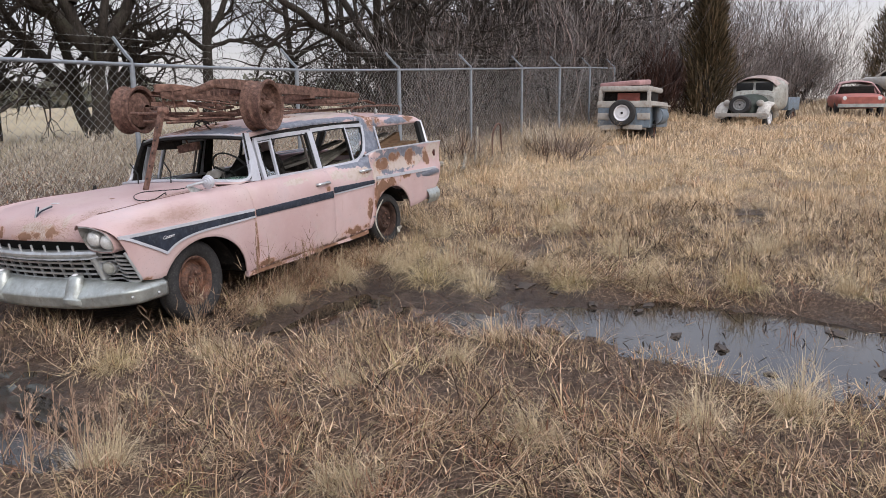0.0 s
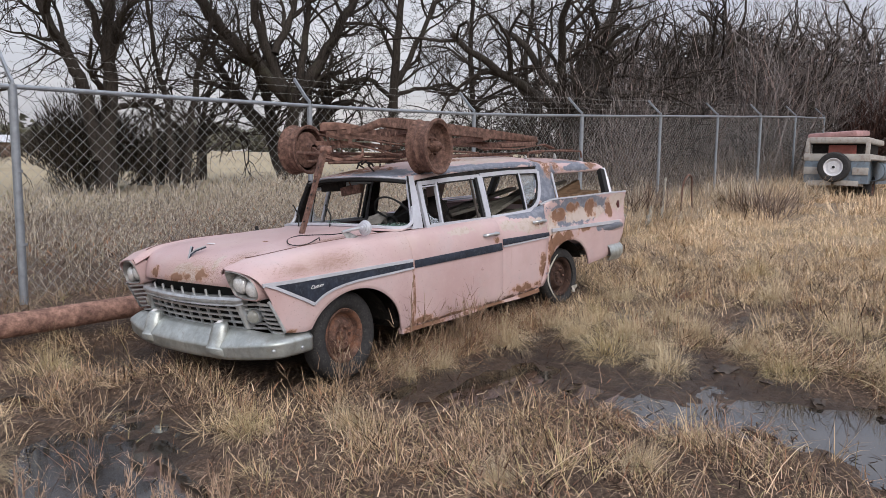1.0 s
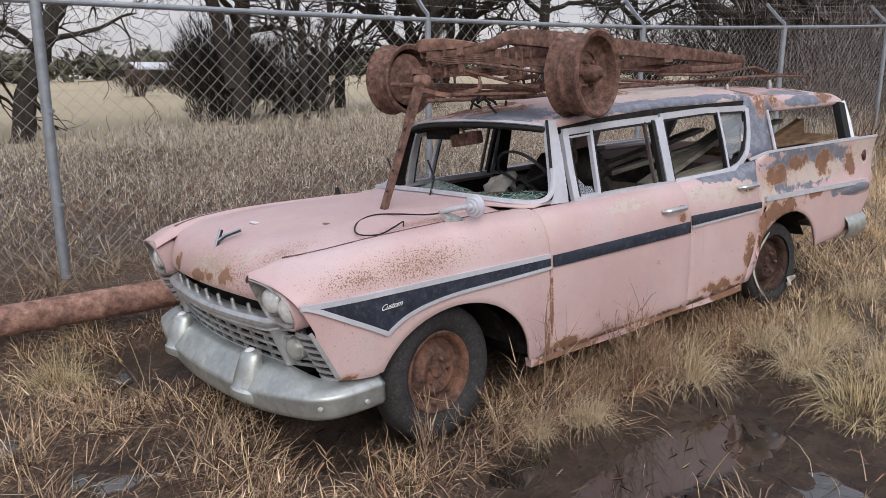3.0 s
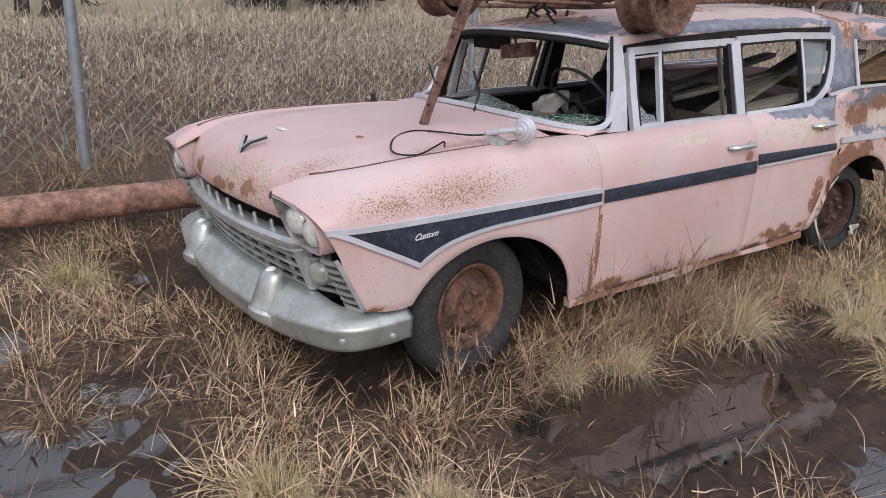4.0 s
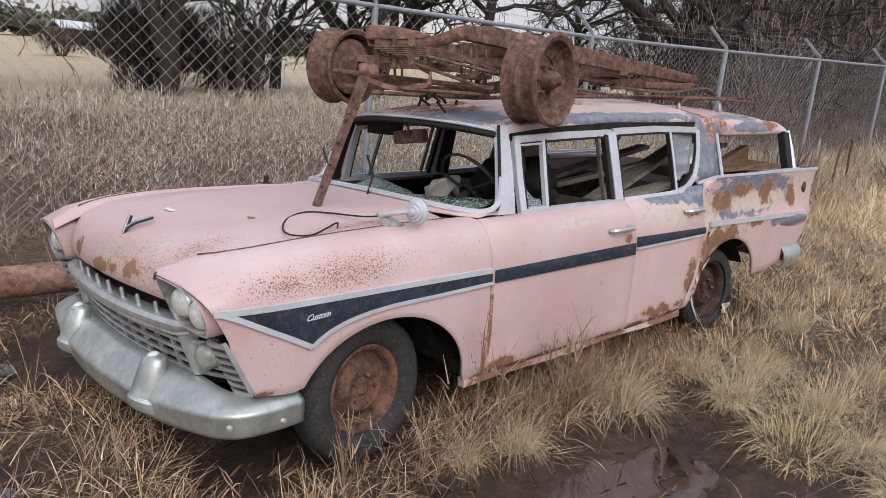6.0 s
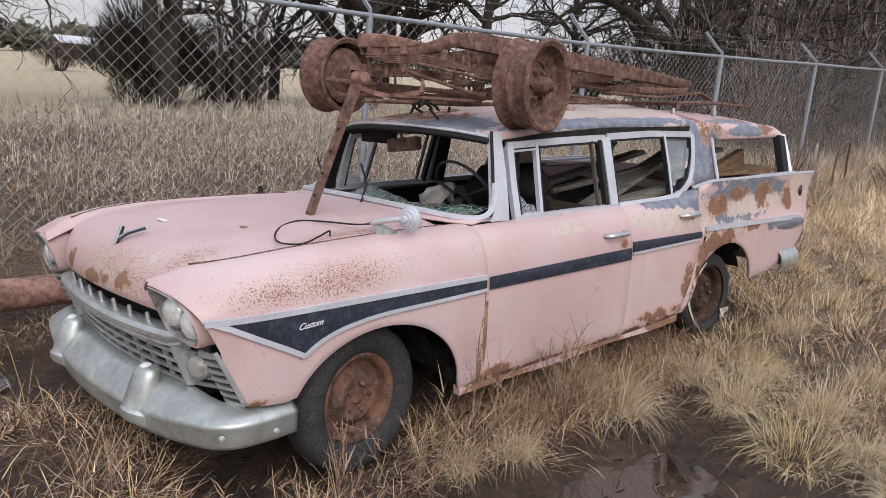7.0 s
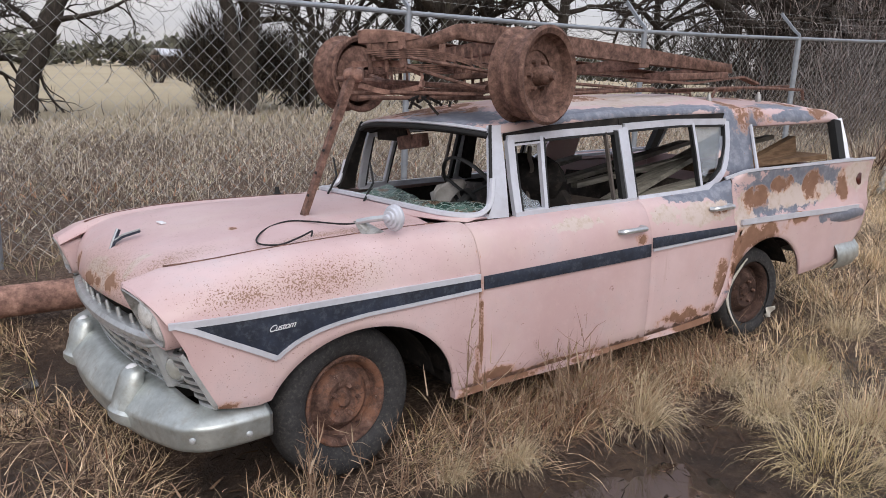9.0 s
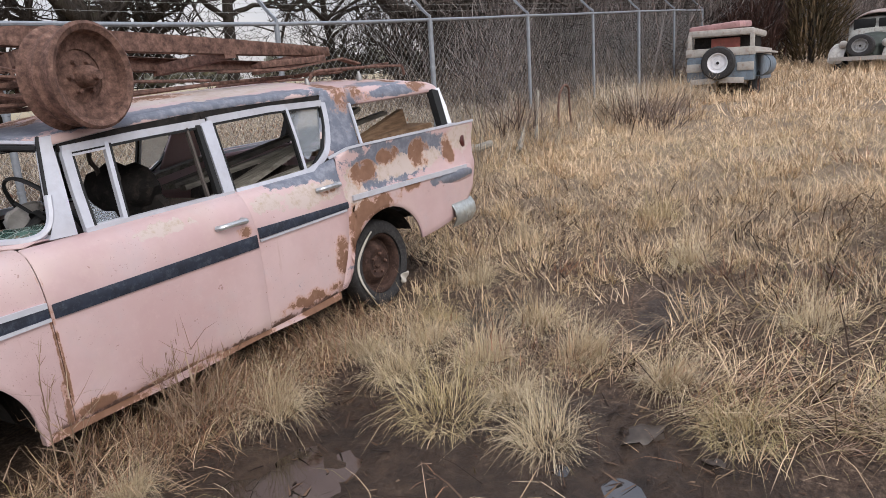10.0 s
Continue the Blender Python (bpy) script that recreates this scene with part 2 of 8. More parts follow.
M_ROOF = paint("roof_paint", rust=[((-1.0, -0.15, 1.5), (0.35, 0.6, 0.16)), ((-2.72, 0.5, 1.42), (0.17, 0.6, 0.3)), ((-3.3, 0.2, 1.45), (0.35, 0.5, 0.16)), ((-2.1, -0.2, 1.52), (0.4, 0.3, 0.2)), ((-1.7, 0.3, 1.50), (0.3, 0.15, 0.2)), ((-2.86, 0.66, 1.36), (0.16, 0.2, 0.09)), ((-3.5, 0.66, 1.34), (0.16, 0.2, 0.06))],
               primer=[((-0.85, 0.32, 1.45), (0.26, 0.45, 0.10)), ((-1.6, 0.64, 1.42), (1.3, 0.1, 0.055)), ((-2.62, 0.62, 1.3), (0.25, 0.2, 0.25)), ((-3.2, 0.6, 1.40), (0.5, 0.12, 0.05)), ((-3.2, 0.68, 1.33), (0.5, 0.1, 0.05))],
               bare=[((-1.9, 0.4, 1.48), (0.9, 0.3, 0.1))])
M_SILL = paint("sill_paint", rust=[((-0.7, 0.85, 0.25), (0.35, 0.2, 0.05)), ((-1.5, 0.85, 0.25), (0.4, 0.2, 0.035)), ((-2.0, 0.85, 0.26), (0.40, 0.2, 0.08))], rust_low=0.19)
M_CHROME = plain("dull_chrome", (0.56, 0.58, 0.59), 0.40, 0.16, 7.0, 0.7, 0.12, grime=(0.33, 0.32, 0.31))
M_BEZEL = plain("dirty_bezel_metal", (0.34, 0.34, 0.33), 0.45, 0.35, 12.0, 0.5, 0.15, grime=(0.16, 0.14, 0.12))
M_BUMPER = plain("weathered_bumper_chrome", (0.47, 0.50, 0.485), 0.42, 0.30, 8.0, 0.68, 0.25, grime=(0.36, 0.355, 0.32))
M_TRIM = plain("pale_window_trim", (0.56, 0.57, 0.62), 0.40, 0.12, 6.0, 0.25, 0.06, grime=(0.48, 0.48, 0.52))
M_NAVY = plain("dark_blue_insert_paint", (0.020, 0.026, 0.042), 0.50, 0.5, 14.0, 0.0, 0.08, spec=0.4, grime=(0.075, 0.085, 0.105))
M_WHITE = plain("white_paint_and_highlight", (0.72, 0.72, 0.74), 0.5, 0.1)
M_RUST = rusty("brown_rust", 1.20, 26.0)
M_RUST_RED = rusty("red_rust", 1.55, 12.0)
M_RUST_PALE = rusty("worn_pale_rust", 2.0, 18.0)
M_PARKING = plain("milky_lamp_glass", (0.40, 0.40, 0.36), 0.25, 0.2, 20.0, 0.1, 0.1, spec=0.7)
M_RIM = scaled_rust("rim_rust")
M_RIM_DARK = rusty("dark_rim_rust", 0.45, 12.0)
M_TYRE = plain("cracked_tyre_rubber", (0.036, 0.035, 0.036), 0.82, 0.35, 26.0, 0.0, 0.5, spec=0.3, grime=(0.095, 0.088, 0.081))
# near-black of inner parts; shade of cabin and wheel arches is in the colour
M_DARK = plain("dark_interior_and_shade", (0.016, 0.014, 0.013), 0.9, 0.5, 8.0, 0.0, 0.3, spec=0.2, grime=(0.05, 0.04, 0.033))
M_INNER = plain("dusty_inner_metal", (0.10, 0.085, 0.075), 0.85, 0.4, 8.0, 0.0, 0.2, spec=0.2)
# rubber parts, and black for the shade behind grille and louvres
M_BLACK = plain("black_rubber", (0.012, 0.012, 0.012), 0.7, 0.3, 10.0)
M_VINYL = plain("torn_brown_vinyl", (0.055, 0.043, 0.036), 0.75, 0.5, 7.0, 0.0, 0.5, grime=(0.16, 0.13, 0.11))
M_STUFFING = plain("dirty_white_stuffing", (0.34, 0.315, 0.29), 0.95, 0.3, 12.0, 0.0, 0.8)
M_WALL_WHITE = plain("yellowed_whitewall", (0.55, 0.52, 0.46), 0.8, 0.2, 10.0)
M_LENS = plain("headlamp_glass", (0.84, 0.86, 0.84), 0.10, 0.22, 34.0, 0.25, 0.25, spec=0.9, grime=(0.52, 0.51, 0.47))
M_LENS_RED = plain("tail_lamp_red", (0.075, 0.020, 0.016), 0.3, 0.4, 10.0)


def wood(name, a, b):
    g = Graph(name)
    n = g.noise(7, 6, 0.6, stretch=(0.6, 6.0, 6.0))
    c = g.ramp(n, [(0.3, a), (0.7, b)])
    return g.done(c, 0.85, 0.0, n, 0.3, 0.004, spec=0.2)


M_PLANK = wood("grey_weathered_wood", (0.13, 0.115, 0.095), (0.38, 0.355, 0.30))
M_PLANK_BROWN = wood("brown_board", (0.10, 0.06, 0.035), (0.24, 0.155, 0.095))


def glass(name, tint, rough, alpha_like=0.9):
    g = Graph(name)
    g.put(g.b.inputs["Base Color"], tint)
    g.put(g.b.inputs["Roughness"], rough)
    g.put(g.b.inputs["Transmission Weight"], alpha_like)
    g.b.inputs["IOR"].default_value = 1.2
    return g.m


M_GLASS = glass("dusty_glass", (0.80, 0.86, 0.92), 0.12, 0.88)


def crazed(name):
    """Shattered laminated glass: green-grey, white along the cracks."""
    g = Graph(name)
    v = g.t.nodes.new("ShaderNodeTexVoronoi")
    v.feature = "DISTANCE_TO_EDGE"
    v.inputs["Scale"].default_value = 22
    g.t.links.new(g.co, v.inputs["Vector"])
    crack = g.step(v.outputs["Distance"], 0.09, 0.0)
    n = g.step(g.noise(4, 5, 0.7), 0.38, 0.62)
    c = g.mix(n, (0.03, 0.07, 0.055), (0.13, 0.22, 0.185))
    c = g.mix(g.math("MULTIPLY", crack, 0.75), c, (0.50, 0.56, 0.53))
    leaf = g.step(g.noise(9, 5, 0.7), 0.55, 0.63)
    c = g.mix(g.math("MULTIPLY", leaf, 0.8), c, (0.20, 0.12, 0.075))
    return g.done(c, 0.22, 0.0, crack, 0.4, 0.004, spec=0.6)


M_CRAZED = crazed("shattered_green_glass")

# ---- mesh helpers ----
def finish(me, mat, angle):
    me.materials.append(mat)
    me.shade_smooth()
    me.set_sharp_from_angle(angle=radians(angle))


def part(name, bm, mat, parent=None, label="", angle=35):
    """One mesh object from a bmesh, under a thing or under a part of it."""
    bmesh.ops.recalc_face_normals(bm, faces=bm.faces)
    me = bpy.data.meshes.new(name)
    bm.to_mesh(me)
    bm.free()
    finish(me, mat, angle)
    ob = new(name, me)
    if parent:
        ob.parent = parent
    return tagged(ob, label)


def thing(name, label, category, group="", kind="", at=None):
    ob = new(name)
    ob.empty_display_size = 0.1
    if at:
        ob.matrix_world = at
    return tagged(ob, label, category, group, kind)


def curve_at(x, keys):
    """Smooth interpolation through (x, value) keys in rising x."""
    if x <= keys[0][0]:
        return keys[0][1]
    for (a, p), (b, q) in zip(keys, keys[1:]):
        if x <= b:
            t = (x - a) / (b - a)
            return p + (q - p) * t
    return keys[-1][1]


def add_grid(bm, rows, close=False):
    vs = [[bm.verts.new(p) for p in r] for r in rows]
    for a, b in zip(vs, vs[1:]):
        n = len(a)
        for j in range(n if close else n - 1):
            k = (j + 1) % n
            try:
                bm.faces.new((a[j], a[k], b[k], b[j]))
            except ValueError:
                pass
    return vs


def add_box(bm, lo, hi, bevel=0.0, turn=None):
    r = bmesh.ops.create_cube(bm, size=1)
    vs = r["verts"]
    c = [(lo[i] + hi[i]) / 2 for i in range(3)]
    for v in vs:
        v.co = Vector([c[i] + v.co[i] * (hi[i] - lo[i]) for i in range(3)])
    if bevel:
        es = list({e for v in vs for e in v.link_edges})
        r = bmesh.ops.bevel(bm, geom=es, offset=bevel, segments=2, profile=0.6, affect="EDGES")
        vs = list({v for f in r["faces"] for v in f.verts} | {v for v in vs if v.is_valid})
    if turn:
        for v in vs:
            v.co = turn @ v.co
    return vs


def add_rod(bm, pts, r, seg=8, r2=None, flat=None):
    """A tube along a polyline; r2 tapers it, flat squashes it to a bar (width, thickness)."""
    pts = [Vector(p) for p in pts]
    n = len(pts)
    rows = []
    side = None
    for i, p in enumerate(pts):
        d = (pts[min(i + 1, n - 1)] - pts[max(i - 1, 0)]).normalized()
        if side is None:
            side = d.orthogonal().normalized()
            if flat:
                side = d.cross(Vector((0, 0, 1)) if abs(d.z) < 0.9 else Vector((1, 0, 0))).normalized()
        side = (side - d * side.dot(d)).normalized()
        up = d.cross(side)
        rr = r if r2 is None else r + (r2 - r) * i / max(1, n - 1)
        if flat:
            w, h = flat[0] / 2, flat[1] / 2
            rows.append([p + side * a * w + up * b * h for a, b in ((-1, -1), (1, -1), (1, 1), (-1, 1))])
        else:
            rows.append([p + (side * math.cos(a) + up * math.sin(a)) * rr for a in [2 * math.pi * k / seg for k in range(seg)]])
    vs = add_grid(bm, rows, close=True)
    bm.faces.new(vs[0])
    bm.faces.new(vs[-1])


def add_lathe(bm, profile, m, seg=32, caps=False):
    """Turns (radius, height) points round the z axis of m."""
    rows = [[m @ Vector((r * math.cos(2 * math.pi * k / seg), r * math.sin(2 * math.pi * k / seg), h)) for k in range(seg)] for r, h in profile]
    vs = add_grid(bm, rows, close=True)
    if caps:
        bm.faces.new(vs[0])
        bm.faces.new(vs[-1])


def axis_at(p, d, spin=0.0):
    return Matrix.Translation(p) @ Vector(d).to_track_quat("Z", "Y").to_matrix().to_4x4() @ pose(0, 0, 0, 0, 0, spin)


def mirrored(bm):
    b = bm.copy()
    for v in b.verts:
        v.co.y = -v.co.y
    return b


def thicken(ob, t, offset=-1.0):
    s = ob.modifiers.new("thickness", "SOLIDIFY")
    s.thickness, s.offset = t, offset
    e = ob.modifiers.new("crisp", "WEIGHTED_NORMAL")
    e.mode, e.weight = "FACE_AREA", 100
    return ob


def bez(points, n=8):
    """Catmull-Rom points through a polyline."""
    p = [Vector(q) for q in points]
    p = [p[0] * 2 - p[1]] + p + [p[-1] * 2 - p[-2]]
    out = []
    for i in range(1, len(p) - 2):
        for k in range(n):
            t = k / n
            a, b, c, d = p[i - 1], p[i], p[i + 1], p[i + 2]
            out.append(0.5 * (2 * b + (c - a) * t + (2 * a - 5 * b + 4 * c - d) * t * t + (3 * b - a - 3 * c + d) * t ** 3))
    out.append(p[-2])
    return out

# ---- the pink station wagon: x forward, y to its left, z up, front axle at x = 0 ----
CAR = LEVEL @ pose(0, 0.9, 0.6) @ Matrix.Rotation(-0.04, 4, "X") @ pose(0, -0.9, -0.6)
car = thing("station_wagon", "faded pink rusty 1950s station wagon, windows broken, sunk in mud", "car", at=CAR)

CREST = [(-3.8, 1.03), (-2.45, 1.06), (-2.36, 1.03), (-2.25, 0.985), (-0.6, 0.985), (-0.3, 0.990), (0.0, 0.985), (0.25, 0.977), (0.45, 0.964), (0.60, 0.947), (0.68, 0.925), (0.735, 0.897)]
CREST_Y = [(-0.6, 0.785), (-0.2, 0.755), (0.40, 0.74), (0.55, 0.71), (0.65, 0.65), (0.735, 0.59)]
SIDE = [(0.2, 0.855), (0.3, 0.875), (0.5, 0.897), (0.65, 0.905), (0.76, 0.905)]
QUARTER = [(0.3, 0.86), (0.5, 0.885), (0.66, 0.90), (0.765, 0.908), (0.80, 0.888), (0.92, 0.878), (1.06, 0.895)]


def side_y(x, z):
    zc, yc = curve_at(x, CREST), curve_at(x, CREST_Y)
    if z < 0.76:
        y = curve_at(z, SIDE)
    else:
        k = min(1, (z - 0.76) / max(0.02, zc - 0.76))
        y = yc + (0.905 - yc) * math.sqrt(max(0, 1 - k * k))
    w = min(1, max(0, (-2.28 - x) / 0.12))
    y = y * (1 - w) + curve_at(z, QUARTER) * w
    if x > 0.4:
        y -= 0.080 * ((x - 0.4) / 0.4) ** 2 * min(1, max(0.3, (0.90 - z) / 0.14))
    return y


def arch(cx, cz, a, b, t0, t1, n):
    return [(cx + a * math.cos(radians(t0 + (t1 - t0) * i / n)), cz + b * math.sin(radians(t0 + (t1 - t0) * i / n))) for i in range(n + 1)]


def skin(pairs, rows, bulge=None, top_rows=()):
    """A body panel between a lower and an upper edge; pairs are (x, z, x, z) from front to rear."""
    grid = []
    for i, (bx, bz, tx, tz) in enumerate(pairs):
        line = []
        for j in range(rows + 1):
            t = j / rows
            t = 1 - (1 - t) ** 1.25
            x, z = bx + (tx - bx) * t, bz + (tz - bz) * t
            if bulge:
                x += bulge(i / (len(pairs) - 1), t)
            line.append(Vector((x, side_y(x, z), z)))
        p, f = line[rows], min(1, max(0.22, (0.80 - line[rows].x) / 0.25))
        for dy, dz in top_rows:
            line.append(Vector((p.x, p.y + dy * f, p.z + dz)))
        grid.append(line)
    bm = bmesh.new()
    add_grid(bm, grid)
    return bm


def steps(a, b, n):
    return [a + (b - a) * i / n for i in range(n + 1)]


# front fenders
def nose_dip(t):
    """How far the fender's front edge is cut back under the lamp hood."""
    return 0.014 * math.sin(math.pi * min(1, max(0, t)) ** 1.6) * (1 if t > 0.5 else 0.4)


low = [(0.545, 0.47), (0.47, 0.455), (0.40, 0.448)] + arch(-0.035, 0.30, 0.43, 0.355, 26, 178, 26) + [(-0.475, 0.268), (-0.54, 0.265), (-0.605, 0.265)]
pairs = []
for k, (x, z) in enumerate(low):
    tx = curve_at(x, [(-0.605, -0.605), (0.30, 0.36), (0.545, 0.735)])
    pairs.append((x, z, tx, curve_at(tx, CREST)))
bm = skin(pairs, 16, bulge=lambda s, t: -nose_dip(t) * max(0, 1 - 5 * s), top_rows=[(-0.03, 0.003), (-0.07, 0.003), (-0.10, -0.004), (-0.16, -0.03)])
bm2 = mirrored(bm)
fender = thicken(part("front_fender", bm, M_FENDER, car, "pink front fender speckled with rust"), 0.014)
fender_r = thicken(part("front_fender", bm2, M_FENDER, car), 0.014)

# doors
n = 16
pairs = [(x, 0.265, x, 0.985) for x in steps(-0.612, -1.671, n)]
bm = skin(pairs, 16)
bm2 = mirrored(bm)
door_f = thicken(part("front_door", bm, M_DOOR, car, "pink front door with rusty seam"), 0.02)
door_fr = thicken(part("front_door", bm2, M_DOOR, car), 0.02)
pairs = []
for k in range(13):
    s = k / 12
    pairs.append((-1.675 - 0.545 * s, 0.265 + 0.02 * s * s, -1.675 - 0.680 * s, curve_at(-1.675 - 0.680 * s, CREST)))
bm = skin(pairs, 16, bulge=lambda s, t: -0.055 * s * s * math.sin(math.pi * min(1, t * 1.1)))
bm2 = mirrored(bm)
door_r = thicken(part("rear_door", bm, M_REAR_DOOR, car, "pink rear door, blue-grey patch, rusted lower edge"), 0.02, 1)
door_rr = thicken(part("rear_door", bm2, M_REAR_DOOR, car), 0.02)

# rear quarters with their fins
low = [(-2.225, 0.285), (-2.27, 0.29)] + arch(-2.685, 0.30, 0.375, 0.36, 4, 168, 22) + [(-3.11, 0.379), (-3.22, 0.385), (-3.36, 0.40), (-3.48, 0.43), (-3.60, 0.50), (-3.68, 0.58)]
pairs = []
for k, (x, z) in enumerate(low):
    tx = curve_at(-x, [(2.225, 2.36), (2.7, 2.72), (3.2, 3.22), (3.68, 3.79)])
    pairs.append((x, z, -tx, curve_at(-tx, CREST)))
bm = skin(pairs, 18, bulge=lambda s, t: -0.055 * (1 - s) ** 6 * math.sin(math.pi * min(1, t * 1.1)), top_rows=[(-0.012, 0.006), (-0.05, -0.02), (-0.10, -0.035)])
bm2 = mirrored(bm)
thicken(part("rear_quarter", bm, M_QUARTER, car, "finned rear quarter, peeling pink and blue-grey paint"), 0.016)
thicken(part("rear_quarter", bm2, M_QUARTER, car), 0.016)

# hood: crowned, its nose rolled down to the lip
HOOD_Z = [(-0.50, 1.030), (-0.2, 1.026), (0.1, 1.010), (0.4, 0.982), (0.55, 0.955), (0.62, 0.932), (0.67, 0.900), (0.70, 0.868), (0.718, 0.83), (0.726, 0.80), (0.730, 0.772)]
HOOD_W = [(-0.50, 0.715), (0.2, 0.705), (0.45, 0.69), (0.56, 0.645), (0.64, 0.585), (0.69, 0.545), (0.73, 0.52)]
rows = []
for x in steps(-0.50, 0.45, 14) + [0.50, 0.55, 0.59, 0.625, 0.655, 0.68, 0.70, 0.712, 0.72, 0.726, 0.730]:
    w, zc = curve_at(x, HOOD_W), curve_at(x, HOOD_Z)
    ze = curve_at(x, CREST) - 0.010 if x < 0.5 else curve_at(0.5, CREST) - 0.010 - (x - 0.5) * 0.20 if x < 0.64 else None
    row = []
    for j in range(25):
        y = -w + 2 * w * j / 24
        k = abs(y) / w
        edge = ze if ze is not None else min(0.923, zc - 0.012)
        z = zc + (edge - zc) * k ** 2.6
        if x < 0.68:
            z += 0.007 * math.exp(-((abs(y) - 0.40) / 0.06) ** 2) * min(1, (0.68 - x) * 3)
        row.append(Vector((x - 0.055 * k * k * max(0, (x - 0.45) / 0.28), y, z)))
    rows.append(row)
bm = bmesh.new()
add_grid(bm, rows)
thicken(part("hood", bm, M_HOOD, car, "long faded pink hood with rusty nose"), 0.012)

# dark seams beside the hood
for sgn in (1, -1):
    bm = bmesh.new()
    add_rod(bm, [(x, sgn * (curve_at(x, HOOD_W) - 0.006), curve_at(x, CREST) + 0.0035) for x in steps(-0.50, 0.60, 20)], 0.0036, 6)
    part("hood_seam", bm, M_RUST, car)

# cowl in front of the windscreen
bm = bmesh.new()
add_grid(bm, [[Vector((x - 0.20 * (abs(y) / 0.78) ** 4, y, z - 0.03 * (abs(y) / 0.78) ** 3)) for y in steps(-0.775, 0.775, 20)] for x, z in ((-0.44, 1.020), (-0.49, 1.028), (-0.55, 1.026), (-0.62, 1.00))])
thicken(part("cowl", bm, M_HOOD, car), 0.01)

# roof
ROOF_Z = [(-3.75, 1.30), (-3.6, 1.345), (-3.2, 1.375), (-2.72, 1.385), (-2.60, 1.41), (-1.7, 1.425), (-1.2, 1.41), (-0.9, 1.385), (-0.7, 1.38)]
CROWN = [(-3.75, 0.05), (-3.5, 0.075), (-2.72, 0.085), (-2.6, 0.085), (-1.6, 0.085), (-1.0, 0.065), (-0.7, 0.045)]
rows = []
for s in steps(0, 1, 40):
    row = []
    for y in steps(-0.645, 0.645, 22):
        k = abs(y) / 0.645
        x0 = -0.72 - 0.19 * k ** 2.2
        x1 = -3.74 + 0.05 * k * k
        x = x0 + (x1 - x0) * s
        z = curve_at(x, ROOF_Z) + curve_at(x, CROWN) * (1 - k ** 2.3)
        if s < 0.03:
            z -= 0.010 * (1 - s / 0.03)
        row.append(Vector((x, y, z)))
    rows.append(row)
bm = bmesh.new()
add_grid(bm, rows)
thicken(part("roof", bm, M_ROOF, car, "dented roof, pink paint worn to rust and grey"), 0.02)
# roof lining coloured near-black for the shaded cabin
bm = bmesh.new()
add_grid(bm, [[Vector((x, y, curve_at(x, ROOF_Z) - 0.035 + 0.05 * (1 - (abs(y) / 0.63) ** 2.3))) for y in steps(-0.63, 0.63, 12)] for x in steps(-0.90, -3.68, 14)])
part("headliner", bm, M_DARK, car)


def glass_y(z, x=-1.5):
    """The leaning side of the upper body."""
    base = curve_at(x, [(-3.7, 0.80), (-2.4, 0.785), (-0.9, 0.775)])
    return base - (z - 0.985) * 0.30


# pale window frames of the doors
for sgn, d1, d2 in ((1, door_f, door_r), (-1, door_fr, door_rr)):
    def strip(path, parent, w=0.040, name="window_frame", mat=M_TRIM, t=0.026):
        bm = bmesh.new()
        add_rod(bm, [(x, sgn * (glass_y(z, x) + 0.006), z) for x, z in path], 0, flat=(t, w))
        part(name, bm, mat, parent)

    strip([(-0.912, 0.978), (-0.925, 1.15), (-0.945, 1.305), (-0.953, 1.322)], d1)
    strip([(-0.935, 1.322), (-1.3, 1.332), (-1.672, 1.334)], d1)
    strip([(-1.665, 1.336), (-1.650, 1.15), (-1.634, 0.968)], d1, 0.042)
    strip([(-0.895, 0.984), (-1.3, 0.980), (-1.675, 0.974)], d1, 0.034)
    strip([(-1.133, 1.325), (-1.105, 1.16), (-1.078, 0.985)], d1, 0.020, "vent_bar")
    strip([(-0.965, 1.298), (-1.05, 1.300), (-1.125, 1.302)], d1, 0.010, "vent_frame")
    strip([(-0.948, 1.000), (-1.02, 0.999), (-1.075, 0.998)], d1, 0.012, "vent_frame")
    strip([(-1.694, 1.338), (-1.678, 1.15), (-1.660, 0.968)], d2, 0.034)
    strip([(-1.69, 1.340), (-2.1, 1.344), (-2.50, 1.328)], d2)
    strip([tuple(p) for p in [(q.x, q.y) for q in bez([(-2.512, 1.330, 0), (-2.475, 1.20, 0), (-2.40, 1.07, 0), (-2.27, 0.995, 0), (-2.12, 0.977, 0), (-1.69, 0.975, 0)], 5)]], d2, 0.036)
    strip([(-2.222, 1.335), (-2.208, 1.16), (-2.186, 0.992)], d2, 0.018, "vent_bar")
    # dark rubber inside the frames
    for path in ([(-0.940, 0.985), (-0.952, 1.15), (-0.970, 1.30)], [(-0.97, 1.304), (-1.3, 1.312), (-1.64, 1.315)], [(-1.149, 1.318), (-1.121, 1.16), (-1.094, 0.995)]):
        strip(path, d1, 0.012, "window_rubber", M_BLACK, 0.022)
    for path in ([(-1.718, 1.32), (-1.702, 1.15), (-1.685, 0.99)], [(-1.72, 1.320), (-2.1, 1.324), (-2.47, 1.310)], [(-2.207, 1.325), (-2.193, 1.16), (-2.171, 1.0)], [(-2.487, 1.312), (-2.450, 1.20), (-2.375, 1.08), (-2.27, 1.012)]):
        strip(path, d2, 0.012, "window_rubber", M_BLACK, 0.022)
    # inner dark pillar and channel behind the door gap
    strip([(-1.622, 1.325), (-1.588, 0.98)], d1, 0.026, "window_channel", M_BLACK, 0.03)
    strip([(-1.560, 1.325), (-1.525, 0.98)], d1, 0.012, "window_channel", M_INNER, 0.02)

